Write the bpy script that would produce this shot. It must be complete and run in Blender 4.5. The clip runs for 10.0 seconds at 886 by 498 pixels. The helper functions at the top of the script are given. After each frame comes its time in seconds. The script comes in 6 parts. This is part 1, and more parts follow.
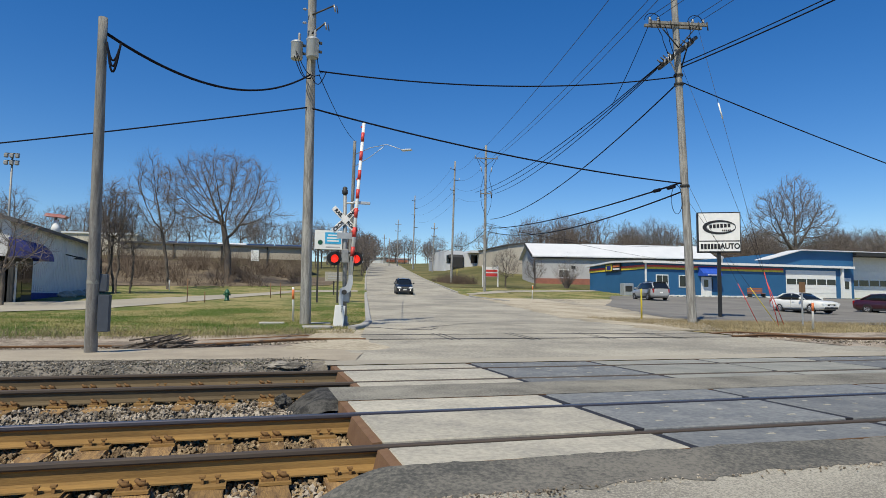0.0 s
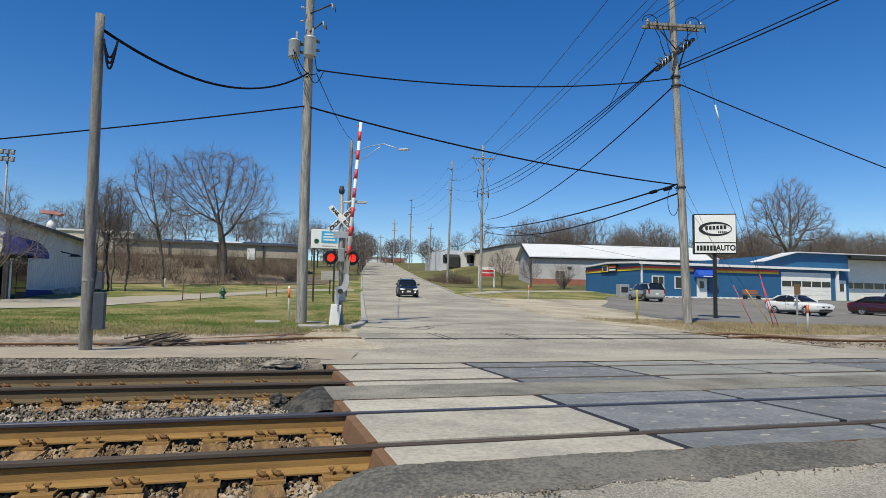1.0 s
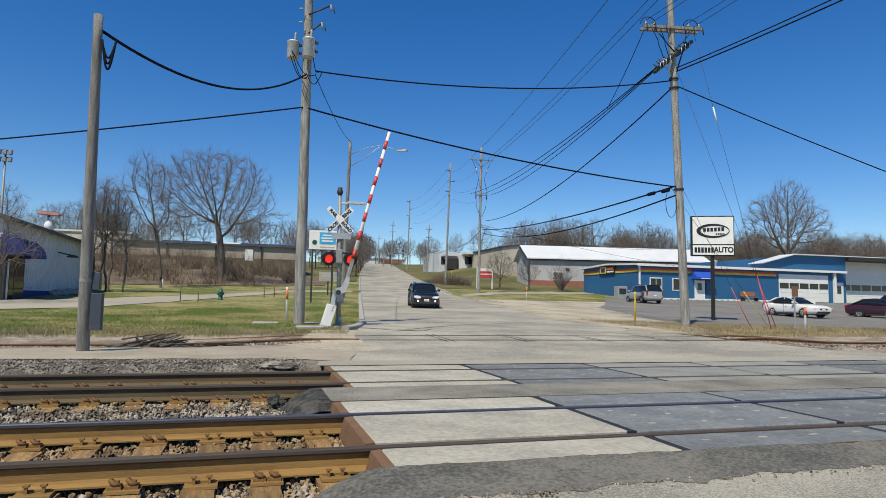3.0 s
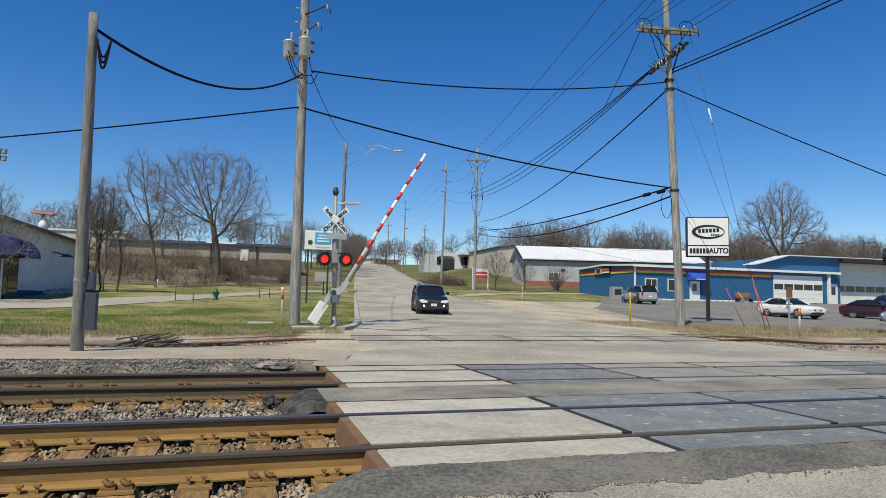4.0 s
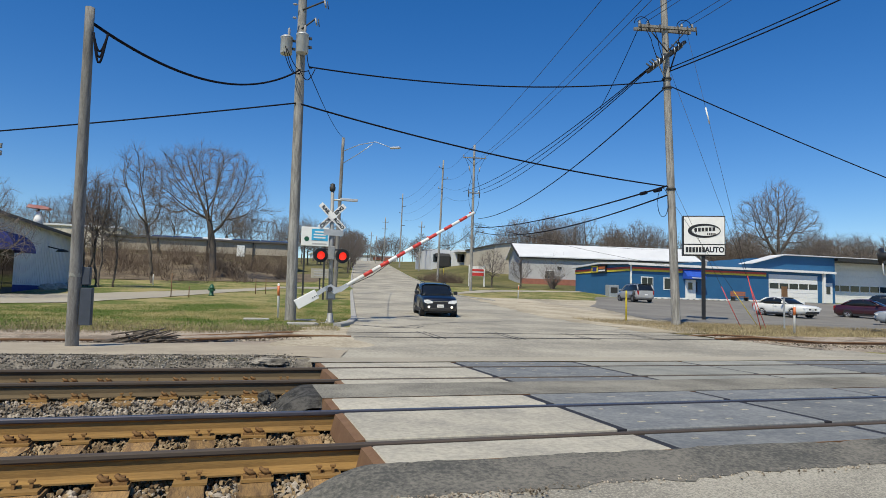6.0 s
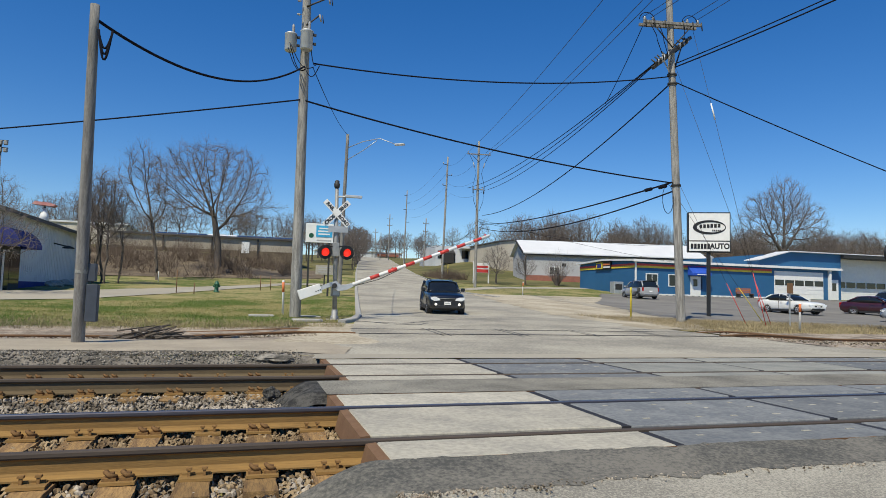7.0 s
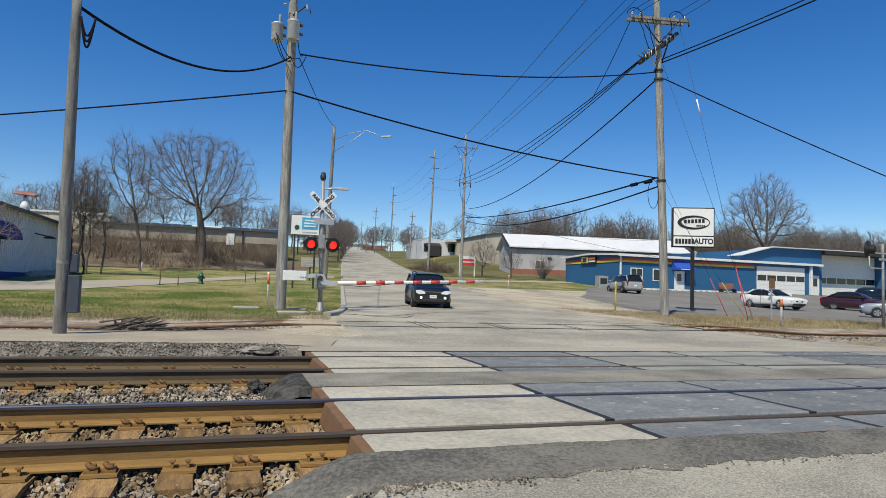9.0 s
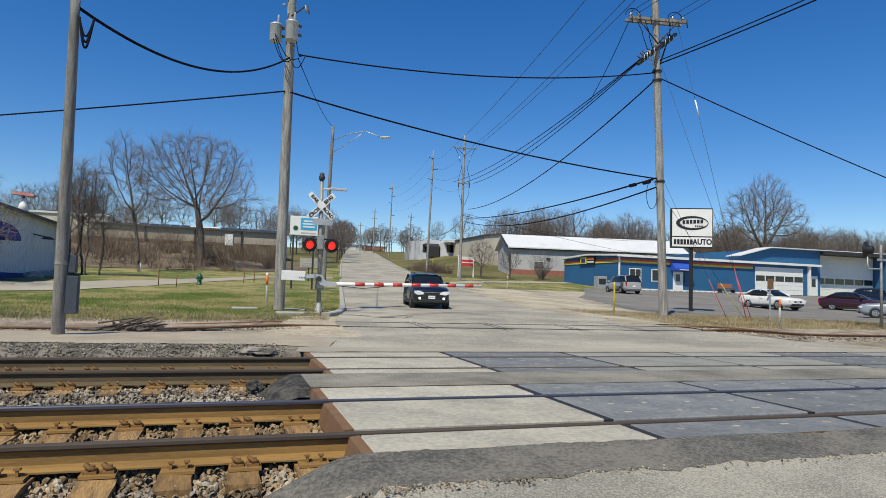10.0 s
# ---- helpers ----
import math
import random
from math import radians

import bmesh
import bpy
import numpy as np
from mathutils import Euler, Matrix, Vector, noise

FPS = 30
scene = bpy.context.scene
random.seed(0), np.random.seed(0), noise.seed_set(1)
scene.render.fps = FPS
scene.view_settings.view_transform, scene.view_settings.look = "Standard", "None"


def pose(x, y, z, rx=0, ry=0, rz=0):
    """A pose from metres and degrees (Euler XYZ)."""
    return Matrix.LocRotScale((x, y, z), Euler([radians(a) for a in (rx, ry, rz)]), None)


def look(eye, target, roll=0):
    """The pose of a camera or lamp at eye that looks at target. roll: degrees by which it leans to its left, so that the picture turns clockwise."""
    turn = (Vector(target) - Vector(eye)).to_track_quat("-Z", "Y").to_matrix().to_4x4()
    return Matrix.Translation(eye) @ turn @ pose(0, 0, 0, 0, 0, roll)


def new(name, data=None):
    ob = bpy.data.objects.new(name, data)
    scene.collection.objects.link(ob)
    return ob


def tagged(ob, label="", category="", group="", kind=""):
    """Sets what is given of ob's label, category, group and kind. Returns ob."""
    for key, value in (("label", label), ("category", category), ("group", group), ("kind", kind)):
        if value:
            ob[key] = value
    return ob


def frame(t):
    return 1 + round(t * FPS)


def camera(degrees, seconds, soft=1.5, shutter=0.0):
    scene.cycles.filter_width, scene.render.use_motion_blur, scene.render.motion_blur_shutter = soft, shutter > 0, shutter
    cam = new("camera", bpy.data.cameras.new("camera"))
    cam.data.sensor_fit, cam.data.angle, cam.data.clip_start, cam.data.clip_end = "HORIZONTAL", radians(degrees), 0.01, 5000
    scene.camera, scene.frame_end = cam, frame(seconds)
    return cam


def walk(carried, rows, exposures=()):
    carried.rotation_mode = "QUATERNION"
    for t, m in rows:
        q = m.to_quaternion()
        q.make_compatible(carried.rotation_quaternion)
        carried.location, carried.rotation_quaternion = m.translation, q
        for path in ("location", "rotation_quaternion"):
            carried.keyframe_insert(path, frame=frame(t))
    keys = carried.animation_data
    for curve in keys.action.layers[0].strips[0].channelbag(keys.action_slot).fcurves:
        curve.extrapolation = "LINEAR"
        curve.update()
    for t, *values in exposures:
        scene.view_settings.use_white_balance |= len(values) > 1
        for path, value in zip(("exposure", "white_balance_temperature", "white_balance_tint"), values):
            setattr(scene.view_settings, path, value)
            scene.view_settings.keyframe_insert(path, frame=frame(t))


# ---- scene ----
cam = camera(68.86, 10.0, soft=0.8)
EYE = (0.0, 0.0, 1.163)


def aim(yaw, pitch, roll):
    a, b = radians(yaw), radians(pitch)
    way = Vector((math.sin(a) * math.cos(b), math.cos(a) * math.cos(b), math.sin(b)))
    return look(EYE, Vector(EYE) + way, roll)


walk(cam, [
    (0, aim(15.977, 4.498, 0.595)), (0.5, aim(16.224, 4.406, 0.633)), (1, aim(16.294, 4.480, 0.962)),
    (1.5, aim(16.063, 4.453, 1.012)), (2, aim(16.176, 4.587, 1.169)), (2.5, aim(16.293, 4.607, 1.123)),
    (4, aim(16.832, 4.647, 1.158)), (4.5, aim(16.964, 4.650, 1.209)), (5, aim(17.037, 4.428, 1.140)),
    (5.5, aim(17.317, 4.473, 1.456)), (7, aim(16.761, 4.096, 1.517)), (7.5, aim(17.545, 4.006, 1.704)),
    (8, aim(17.998, 3.824, 1.795)), (8.5, aim(18.182, 3.574, 1.829)), (9, aim(18.000, 3.520, 1.860)),
    (9.5, aim(17.958, 3.526, 1.804)), (10, aim(18.108, 3.575, 1.838))])

# ---- light: clear spring midday ----
SUN_FROM = Vector((-0.46, -0.50, 0.98)).normalized()
world = bpy.data.worlds.new("world")
scene.world = world
world.use_nodes = True
wn = world.node_tree.nodes
sky = wn.new("ShaderNodeTexSky")
sky.sky_type = "NISHITA"
sky.sun_disc = False
sky.sun_elevation = math.asin(SUN_FROM.z)
sky.sun_rotation = math.atan2(SUN_FROM.x, SUN_FROM.y)
sky.altitude = 250
sky.air_density, sky.dust_density, sky.ozone_density = 1.0, 0.0, 4.0
wn["Background"].inputs["Strength"].default_value = 0.118
tone = wn.new("ShaderNodeHueSaturation")
tone.inputs["Saturation"].default_value = 1.34
tone.inputs["Hue"].default_value = 0.508
world.node_tree.links.new(sky.outputs[0], tone.inputs["Color"])
world.node_tree.links.new(tone.outputs[0], wn["Background"].inputs["Color"])
sun = new("sun", bpy.data.lights.new("sun", "SUN"))
sun.data.energy, sun.data.angle, sun.data.color = 4.8, radians(0.53), (1.0, 0.94, 0.765)
sun.matrix_world = look(SUN_FROM * 100, (0, 0, 0))
scene.view_settings.exposure = 0.0


# ---- materials ----
def mat(name, col, rough=0.7, metal=0.0, col2=None, scale=3.0, fine=40.0, bump=0.15, amount=0.5, streak=None,
        specular=0.5, emit=0.0, per_object=0.0, bump_dist=0.01, fw=0.5):
    """A surface with a broad stain and a fine grain, both in metres on the thing itself."""
    m = bpy.data.materials.new(name)
    m.use_nodes = True
    nt = m.node_tree
    n, l = nt.nodes, nt.links
    b = n["Principled BSDF"]
    col2 = col2 or tuple(c * 0.72 for c in col)
    tc = n.new("ShaderNodeTexCoord")
    src = tc.outputs["Object"]
    if streak:
        mp = n.new("ShaderNodeMapping")
        mp.inputs["Scale"].default_value = streak
        l.new(src, mp.inputs[0])
        src = mp.outputs[0]
    big, small = n.new("ShaderNodeTexNoise"), n.new("ShaderNodeTexNoise")
    for node, s, d in ((big, scale, 5), (small, fine, 4)):
        node.inputs["Scale"].default_value, node.inputs["Detail"].default_value = s, d
        node.inputs["Roughness"].default_value = 0.65
        l.new(src, node.inputs["Vector"])
    add = n.new("ShaderNodeMath")
    add.operation = "MULTIPLY_ADD"
    l.new(small.outputs["Fac"], add.inputs[0])
    add.inputs[1].default_value = fw
    l.new(big.outputs["Fac"], add.inputs[2])
    rmp = n.new("ShaderNodeMapRange")
    rmp.inputs["From Min"].default_value, rmp.inputs["From Max"].default_value = 0.5 + 0.5 * fw - 0.35 * (1.05 - amount), 0.5 + 0.5 * fw + 0.35 * (1.05 - amount)
    l.new(add.outputs[0], rmp.inputs["Value"])
    mix = n.new("ShaderNodeMix")
    mix.data_type = "RGBA"
    mix.inputs["A"].default_value, mix.inputs["B"].default_value = (*col, 1), (*col2, 1)
    l.new(rmp.outputs[0], mix.inputs["Factor"])
    out = mix.outputs["Result"]
    if per_object:
        oi, hsv, mr = n.new("ShaderNodeObjectInfo"), n.new("ShaderNodeHueSaturation"), n.new("ShaderNodeMapRange")
        mr.inputs["To Min"].default_value, mr.inputs["To Max"].default_value = 1 - per_object, 1 + per_object
        l.new(oi.outputs["Random"], mr.inputs["Value"])
        l.new(mr.outputs[0], hsv.inputs["Value"])
        l.new(out, hsv.inputs["Color"])
        out = hsv.outputs[0]
    l.new(out, b.inputs["Base Color"])
    b.inputs["Roughness"].default_value, b.inputs["Metallic"].default_value = rough, metal
    b.inputs["Specular IOR Level"].default_value = specular
    if bump:
        bp = n.new("ShaderNodeBump")
        bp.inputs["Strength"].default_value, bp.inputs["Distance"].default_value = bump, bump_dist
        l.new(small.outputs["Fac"], bp.inputs["Height"])
        l.new(bp.outputs[0], b.inputs["Normal"])
    if emit:
        b.inputs["Emission Color"].default_value, b.inputs["Emission Strength"].default_value = (*col, 1), emit
    return m


GRASS = mat("grass", (0.105, 0.130, 0.034), 0.95, col2=(0.29, 0.245, 0.11), scale=0.24, fine=4, amount=0.88, bump=0.5, bump_dist=0.05, specular=0.1)
DULLGRASS = mat("dull_grass", (0.17, 0.15, 0.065), 0.95, col2=(0.095, 0.095, 0.04), scale=0.12, fine=2.5, amount=0.75, bump=0.5, bump_dist=0.05, specular=0.1)
DRYGRASS = mat("dry_grass", (0.36, 0.29, 0.15), 0.95, col2=(0.24, 0.21, 0.10), scale=0.5, fine=9, bump=0.5, bump_dist=0.05, specular=0.1)
ROAD = mat("worn_road", (0.42, 0.383, 0.305), 0.9, col2=(0.235, 0.216, 0.178), scale=0.30, fine=14, amount=0.66, fw=0.8, bump=0.25, specular=0.25)
ASPHALT = mat("old_asphalt", (0.39, 0.36, 0.295), 0.93, col2=(0.20, 0.185, 0.155), scale=0.6, fine=55, amount=0.6, fw=1.4, bump=0.7, bump_dist=0.012, specular=0.25)
PATCH = mat("dark_patch", (0.072, 0.071, 0.064), 0.94, col2=(0.18, 0.166, 0.14), scale=1.1, fine=30, amount=0.62, fw=1.0, bump=0.6, bump_dist=0.008, specular=0.25)
MIDSTRIP = mat("grey_patch", (0.30, 0.28, 0.23), 0.94, col2=(0.12, 0.112, 0.095), scale=0.8, fine=40, amount=0.5, fw=1.0, bump=0.6, bump_dist=0.01, specular=0.2)
LOT = mat("lot_asphalt", (0.15, 0.14, 0.125), 0.92, col2=(0.23, 0.215, 0.19), scale=0.25, fine=10, bump=0.2, specular=0.25)
DIRT = mat("sandy_dirt", (0.47, 0.41, 0.31), 0.95, col2=(0.31, 0.265, 0.19), scale=0.45, fine=9, amount=0.75, fw=0.8, bump=0.5, specular=0.15)
DRIVE = mat("gravel_drive", (0.42, 0.36, 0.27), 0.94, col2=(0.28, 0.24, 0.185), scale=0.7, fine=22, bump=0.5, specular=0.2)
PALE = mat("pale_concrete", (0.39, 0.35, 0.275), 0.9, col2=(0.30, 0.27, 0.215), scale=0.12, fine=8, bump=0.15, specular=0.25)
BALLAST = mat("ballast_bed", (0.26, 0.23, 0.19), 0.95, col2=(0.10, 0.09, 0.075), scale=2.0, fine=26, amount=0.7, bump=1.0, bump_dist=0.04, specular=0.2)
STONE = mat("ballast_stone", (0.43, 0.365, 0.285), 0.93, col2=(0.14, 0.112, 0.08), scale=3.0, fine=14, amount=0.8, bump=0.3, specular=0.3)
RUSTSTONE = mat("rusty_stone", (0.36, 0.265, 0.155), 0.93, col2=(0.15, 0.10, 0.055), scale=3.0, fine=14, amount=0.8, bump=0.3, specular=0.2)
PANEL_A = mat("cream_concrete", (0.47, 0.43, 0.345), 0.9, col2=(0.30, 0.28, 0.235), scale=1.4, fine=18, amount=0.6, fw=0.8, bump=0.15, per_object=0.07, specular=0.3)
PANEL_B = mat("grey_concrete", (0.128, 0.135, 0.142), 0.87, col2=(0.205, 0.21, 0.205), scale=1.6, fine=16, amount=0.66, fw=0.8, bump=0.2, per_object=0.12, specular=0.3)
PANEL_C = mat("buff_concrete", (0.30, 0.295, 0.255), 0.87, col2=(0.20, 0.20, 0.18), scale=1.2, fine=28, amount=0.7, bump=0.15, per_object=0.08, specular=0.35)
RUBBER = mat("black_rubber", (0.024, 0.022, 0.024), 0.75, scale=5, fine=60)
RUST = mat("rusty_rail", (0.33, 0.195, 0.065), 0.9, col2=(0.17, 0.10, 0.038), scale=1.5, fine=30, streak=(0.4, 4, 4), bump=0.25, specular=0.25)
CLIPRUST = mat("clip_rust", (0.29, 0.165, 0.06), 0.9, col2=(0.13, 0.07, 0.032), scale=6, fine=40, bump=0.3, specular=0.2)
DULLRUST = mat("dull_rail", (0.15, 0.112, 0.065), 0.92, col2=(0.085, 0.062, 0.038), scale=1.2, fine=30, streak=(0.4, 4, 4), bump=0.25, specular=0.2)
GRIT = mat("grey_grit", (0.30, 0.27, 0.225), 0.94, col2=(0.10, 0.09, 0.075), scale=3.0, fine=14, amount=0.8, bump=0.3, specular=0.2)
MAST = mat("weathered_mast", (0.33, 0.33, 0.32), 0.6, 0.3, col2=(0.22, 0.22, 0.215), scale=5, fine=40, bump=0.1)
RUSTDARK = mat("brown_steel", (0.14, 0.075, 0.04), 0.85, col2=(0.20, 0.115, 0.06), scale=3, fine=40, specular=0.3)
RAILTOP = mat("worn_railhead", (0.042, 0.031, 0.025), 0.85, 0.0, col2=(0.085, 0.064, 0.048), scale=2, fine=60, streak=(0.2, 5, 5), bump=0.05)
RAILSHINE = mat("polished_railhead", (0.13, 0.125, 0.145), 0.36, 0.6, col2=(0.08, 0.075, 0.09), scale=2, fine=60, streak=(0.15, 5, 5), bump=0.03)
TIE = mat("rusted_timber", (0.35, 0.215, 0.09), 0.94, col2=(0.16, 0.10, 0.055), scale=3, fine=30, streak=(4, 0.5, 4), amount=0.7, bump=0.7, bump_dist=0.012, per_object=0.2, specular=0.15)
POLE = mat("weathered_pole", (0.39, 0.375, 0.345), 0.92, col2=(0.19, 0.18, 0.165), scale=2.2, fine=24, streak=(5, 5, 0.35), amount=0.7, bump=0.6, bump_dist=0.012, specular=0.15)
GREYPOLE = mat("grey_pole", (0.27, 0.26, 0.24), 0.9, col2=(0.15, 0.14, 0.13), scale=2.2, fine=24, streak=(5, 5, 0.35), amount=0.7, bump=0.6, bump_dist=0.012, specular=0.15)
GALV = mat("galvanised_steel", (0.50, 0.51, 0.51), 0.5, 0.5, col2=(0.38, 0.39, 0.40), scale=4, fine=40, bump=0.1)
SILVER = mat("aluminium_paint", (0.55, 0.56, 0.56), 0.45, 0.3, col2=(0.42, 0.43, 0.44), scale=4, fine=40, bump=0.08)
CABLE = mat("black_cable", (0.009, 0.010, 0.017), 0.9, specular=0.15, scale=8, fine=40, bump=0)
WIRE = mat("bare_wire", (0.05, 0.05, 0.055), 0.5, 0.4, scale=8, fine=40, bump=0)
BLACK = mat("black_paint", (0.012, 0.012, 0.013), 0.5, scale=6, fine=60, bump=0.05)
DARK = mat("dark_metal", (0.05, 0.048, 0.045), 0.6, 0.3, scale=6, fine=60, bump=0.1)
WHITE = mat("white_paint", (0.80, 0.79, 0.76), 0.55, col2=(0.70, 0.69, 0.66), scale=3, fine=40, bump=0.05, amount=0.3)
RED = mat("red_paint", (0.62, 0.045, 0.035), 0.5, col2=(0.50, 0.05, 0.04), scale=4, fine=40, bump=0.05)
ORANGE = mat("orange_sleeve", (0.75, 0.20, 0.06), 0.5, scale=4, fine=40, bump=0.05)
YELLOW = mat("yellow_paint", (0.80, 0.62, 0.05), 0.5, scale=4, fine=40, bump=0.05)
LAMP_RED = mat("lit_red_lens", (0.95, 0.035, 0.02), 0.3, scale=30, fine=80, emit=1.0, bump=0)
LAMP_DULL = mat("dull_red_lens", (0.16, 0.012, 0.01), 0.2, scale=30, fine=80, bump=0.1)
PORCELAIN = mat("porcelain", (0.36, 0.35, 0.34), 0.25, scale=8, fine=40, bump=0)
BLUEWALL = mat("blue_metal_wall", (0.022, 0.115, 0.25), 0.6, col2=(0.019, 0.10, 0.22), scale=0.4, fine=5, bump=0.08)
WHITEWALL = mat("white_metal_wall", (0.62, 0.63, 0.64), 0.6, col2=(0.54, 0.55, 0.57), scale=0.4, fine=5, bump=0.08)
WHITEROOF = mat("white_roof", (0.66, 0.66, 0.66), 0.6, col2=(0.58, 0.585, 0.59), scale=0.4, fine=5, bump=0.05)
BEIGE = mat("beige_wall", (0.40, 0.345, 0.27), 0.85, col2=(0.30, 0.26, 0.21), scale=0.3, fine=4, bump=0.2)
GREYWALL = mat("grey_wall", (0.45, 0.44, 0.43), 0.8, col2=(0.38, 0.375, 0.37), scale=0.3, fine=4, bump=0.15)
BRICK = mat("red_brick", (0.33, 0.13, 0.085), 0.9, col2=(0.25, 0.10, 0.07), scale=1.5, fine=8, bump=0.4)
DARKROOF = mat("dark_roof", (0.09, 0.085, 0.085), 0.85, scale=0.6, fine=8, bump=0.3)
AWNING = mat("blue_awning", (0.02, 0.03, 0.20), 0.75, scale=2, fine=30, bump=0.1)
GLASS = mat("dark_glass", (0.012, 0.015, 0.018), 0.06, scale=1, fine=4, bump=0, specular=0.6)
BARK = mat("bark", (0.165, 0.138, 0.115), 0.95, col2=(0.09, 0.075, 0.062), scale=2, fine=16, streak=(4, 4, 0.6), bump=0.8, bump_dist=0.02, specular=0.1)
TWIG = mat("twigs", (0.235, 0.20, 0.18), 0.95, col2=(0.14, 0.118, 0.105), scale=0.6, fine=6, bump=0, specular=0.1)
BRUSH = mat("brown_brush", (0.185, 0.14, 0.105), 0.95, col2=(0.10, 0.075, 0.056), scale=0.5, fine=6, bump=0, specular=0.1)
SOIL = mat("bank_soil", (0.20, 0.158, 0.108), 0.95, col2=(0.11, 0.086, 0.062), scale=0.4, fine=5, amount=0.7, bump=0.5, bump_dist=0.06, specular=0.1)
GRAVEL = mat("brown_gravel", (0.37, 0.31, 0.245), 0.95, col2=(0.19, 0.155, 0.12), scale=1.2, fine=14, amount=0.8, bump=0.9, bump_dist=0.03, specular=0.2)
CONC = mat("concrete", (0.42, 0.40, 0.36), 0.88, col2=(0.31, 0.295, 0.27), scale=1.5, fine=30, bump=0.3, specular=0.25)


# ---- mesh helpers ----
def obj(name, bm, material, parent=None, label="", smooth=False):
    me = bpy.data.meshes.new(name)
    bm.to_mesh(me)
    bm.free()
    me.materials.append(material)
    if smooth:
        me.shade_smooth()
    ob = new(name, me)
    if parent:
        ob.parent = parent
    if label:
        ob["label"] = label
    return ob


def part(name, bm, material, parent, label="", smooth=False):
    return obj(name, bm, material, parent, label, smooth)


def thing(name, label, category, m=None, group="", kind=""):
    ob = new(name)
    if m is not None:
        ob.matrix_world = m
    return tagged(ob, label, category, group, kind)


def box(x0, x1, y0, y1, z0, z1, bm=None, bevel=0.0):
    bm = bm or bmesh.new()
    vs = [bm.verts.new((x, y, z)) for z in (z0, z1) for x, y in ((x0, y0), (x1, y0), (x1, y1), (x0, y1))]
    fs = [bm.faces.new([vs[i] for i in q]) for q in
          ((3, 2, 1, 0), (4, 5, 6, 7), (0, 1, 5, 4), (1, 2, 6, 5), (2, 3, 7, 6), (3, 0, 4, 7))]
    if bevel:
        bmesh.ops.bevel(bm, geom=list({e for f in fs for e in f.edges}), offset=bevel, segments=1, affect="EDGES")
    return bm


def rod(p0, p1, r0, r1=None, seg=10, bm=None, caps=True):
    """A tapered round bar between two points."""
    bm = bm or bmesh.new()
    r1 = r0 if r1 is None else r1
    p0, p1 = Vector(p0), Vector(p1)
    q = (p1 - p0).to_track_quat("Z", "Y")
    rings = []
    for p, r in ((p0, r0), (p1, r1)):
        rings.append([bm.verts.new(p + q @ Vector((r * math.cos(a), r * math.sin(a), 0)))
                      for a in (2 * math.pi * i / seg for i in range(seg))])
    for i in range(seg):
        f = bm.faces.new((rings[0][i], rings[0][(i + 1) % seg], rings[1][(i + 1) % seg], rings[1][i]))
        f.smooth = True
    if caps:
        bm.faces.new(rings[0][::-1])
        bm.faces.new(rings[1])
    return bm


def tube(pts, r, seg=6, bm=None):
    """A round cable through the points."""
    bm = bm or bmesh.new()
    pts = [Vector(p) for p in pts]
    rings = []
    for i, p in enumerate(pts):
        d = pts[min(i + 1, len(pts) - 1)] - pts[max(i - 1, 0)]
        q = d.to_track_quat("Z", "Y")
        rings.append([bm.verts.new(p + q @ Vector((r * math.cos(a), r * math.sin(a), 0)))
                      for a in (2 * math.pi * k / seg for k in range(seg))])
    for a, b in zip(rings, rings[1:]):
        for k in range(seg):
            bm.faces.new((a[k], a[(k + 1) % seg], b[(k + 1) % seg], b[k])).smooth = True
    bm.faces.new(rings[0][::-1])
    bm.faces.new(rings[-1])
    return bm


def prism(outline, y0, y1, bm=None, axis="y"):
    """An outline (a, z) drawn out along y (or x)."""
    bm = bm or bmesh.new()
    def at(a, z, y):
        return (a, y, z) if axis == "y" else (y, a, z)
    f = [bm.verts.new(at(a, z, y0)) for a, z in outline]
    g = [bm.verts.new(at(a, z, y1)) for a, z in outline]
    n = len(outline)
    bm.faces.new(f)
    bm.faces.new(g[::-1])
    for i in range(n):
        bm.faces.new((f[i], g[i], g[(i + 1) % n], f[(i + 1) % n]))
    bmesh.ops.recalc_face_normals(bm, faces=bm.faces)
    return bm


def lathe(profile, seg=16, bm=None, centre=(0, 0, 0)):
    """Radius and height pairs turned round z."""
    bm = bm or bmesh.new()
    rings = [[bm.verts.new((centre[0] + r * math.cos(2 * math.pi * i / seg), centre[1] + r * math.sin(2 * math.pi * i / seg), centre[2] + z))
              for i in range(seg)] for r, z in profile]
    for a, b in zip(rings, rings[1:]):
        for i in range(seg):
            bm.faces.new((a[i], a[(i + 1) % seg], b[(i + 1) % seg], b[i])).smooth = True
    bm.faces.new(rings[0][::-1])
    bm.faces.new(rings[-1])
    return bm


# ---- the lie of the land ----
PY = [-60, 0, 3.0, 4.5, 13, 17, 20, 23, 28, 32, 52, 67, 110, 180, 245, 300, 400, 2000]
PZ = [-.45, -.45, -.22, 0, 0, 0, .09, .20, .215, .32, 1.15, 1.7, 4.6, 9.8, 15, 16.5, 17, 17]


def step(a, b, v):
    t = min(1, max(0, (v - a) / (b - a)))
    return t * t * (3 - 2 * t)


def road_z(y):
    w = 0.0 if y < 19 else min(6, (y - 19) * 0.25)
    return float(np.mean(np.interp([y - w, y - w / 2, y, y + w / 2, y + w], PY, PZ)))


def dip(x, y):
    """The lot lies a little lower than the street beside it."""
    return 0.15 * step(20, 30, x) * step(24, 34, y) * (1 - step(46, 58, y))


def lot_z(x, y):
    return road_z(y) - dip(x, y)


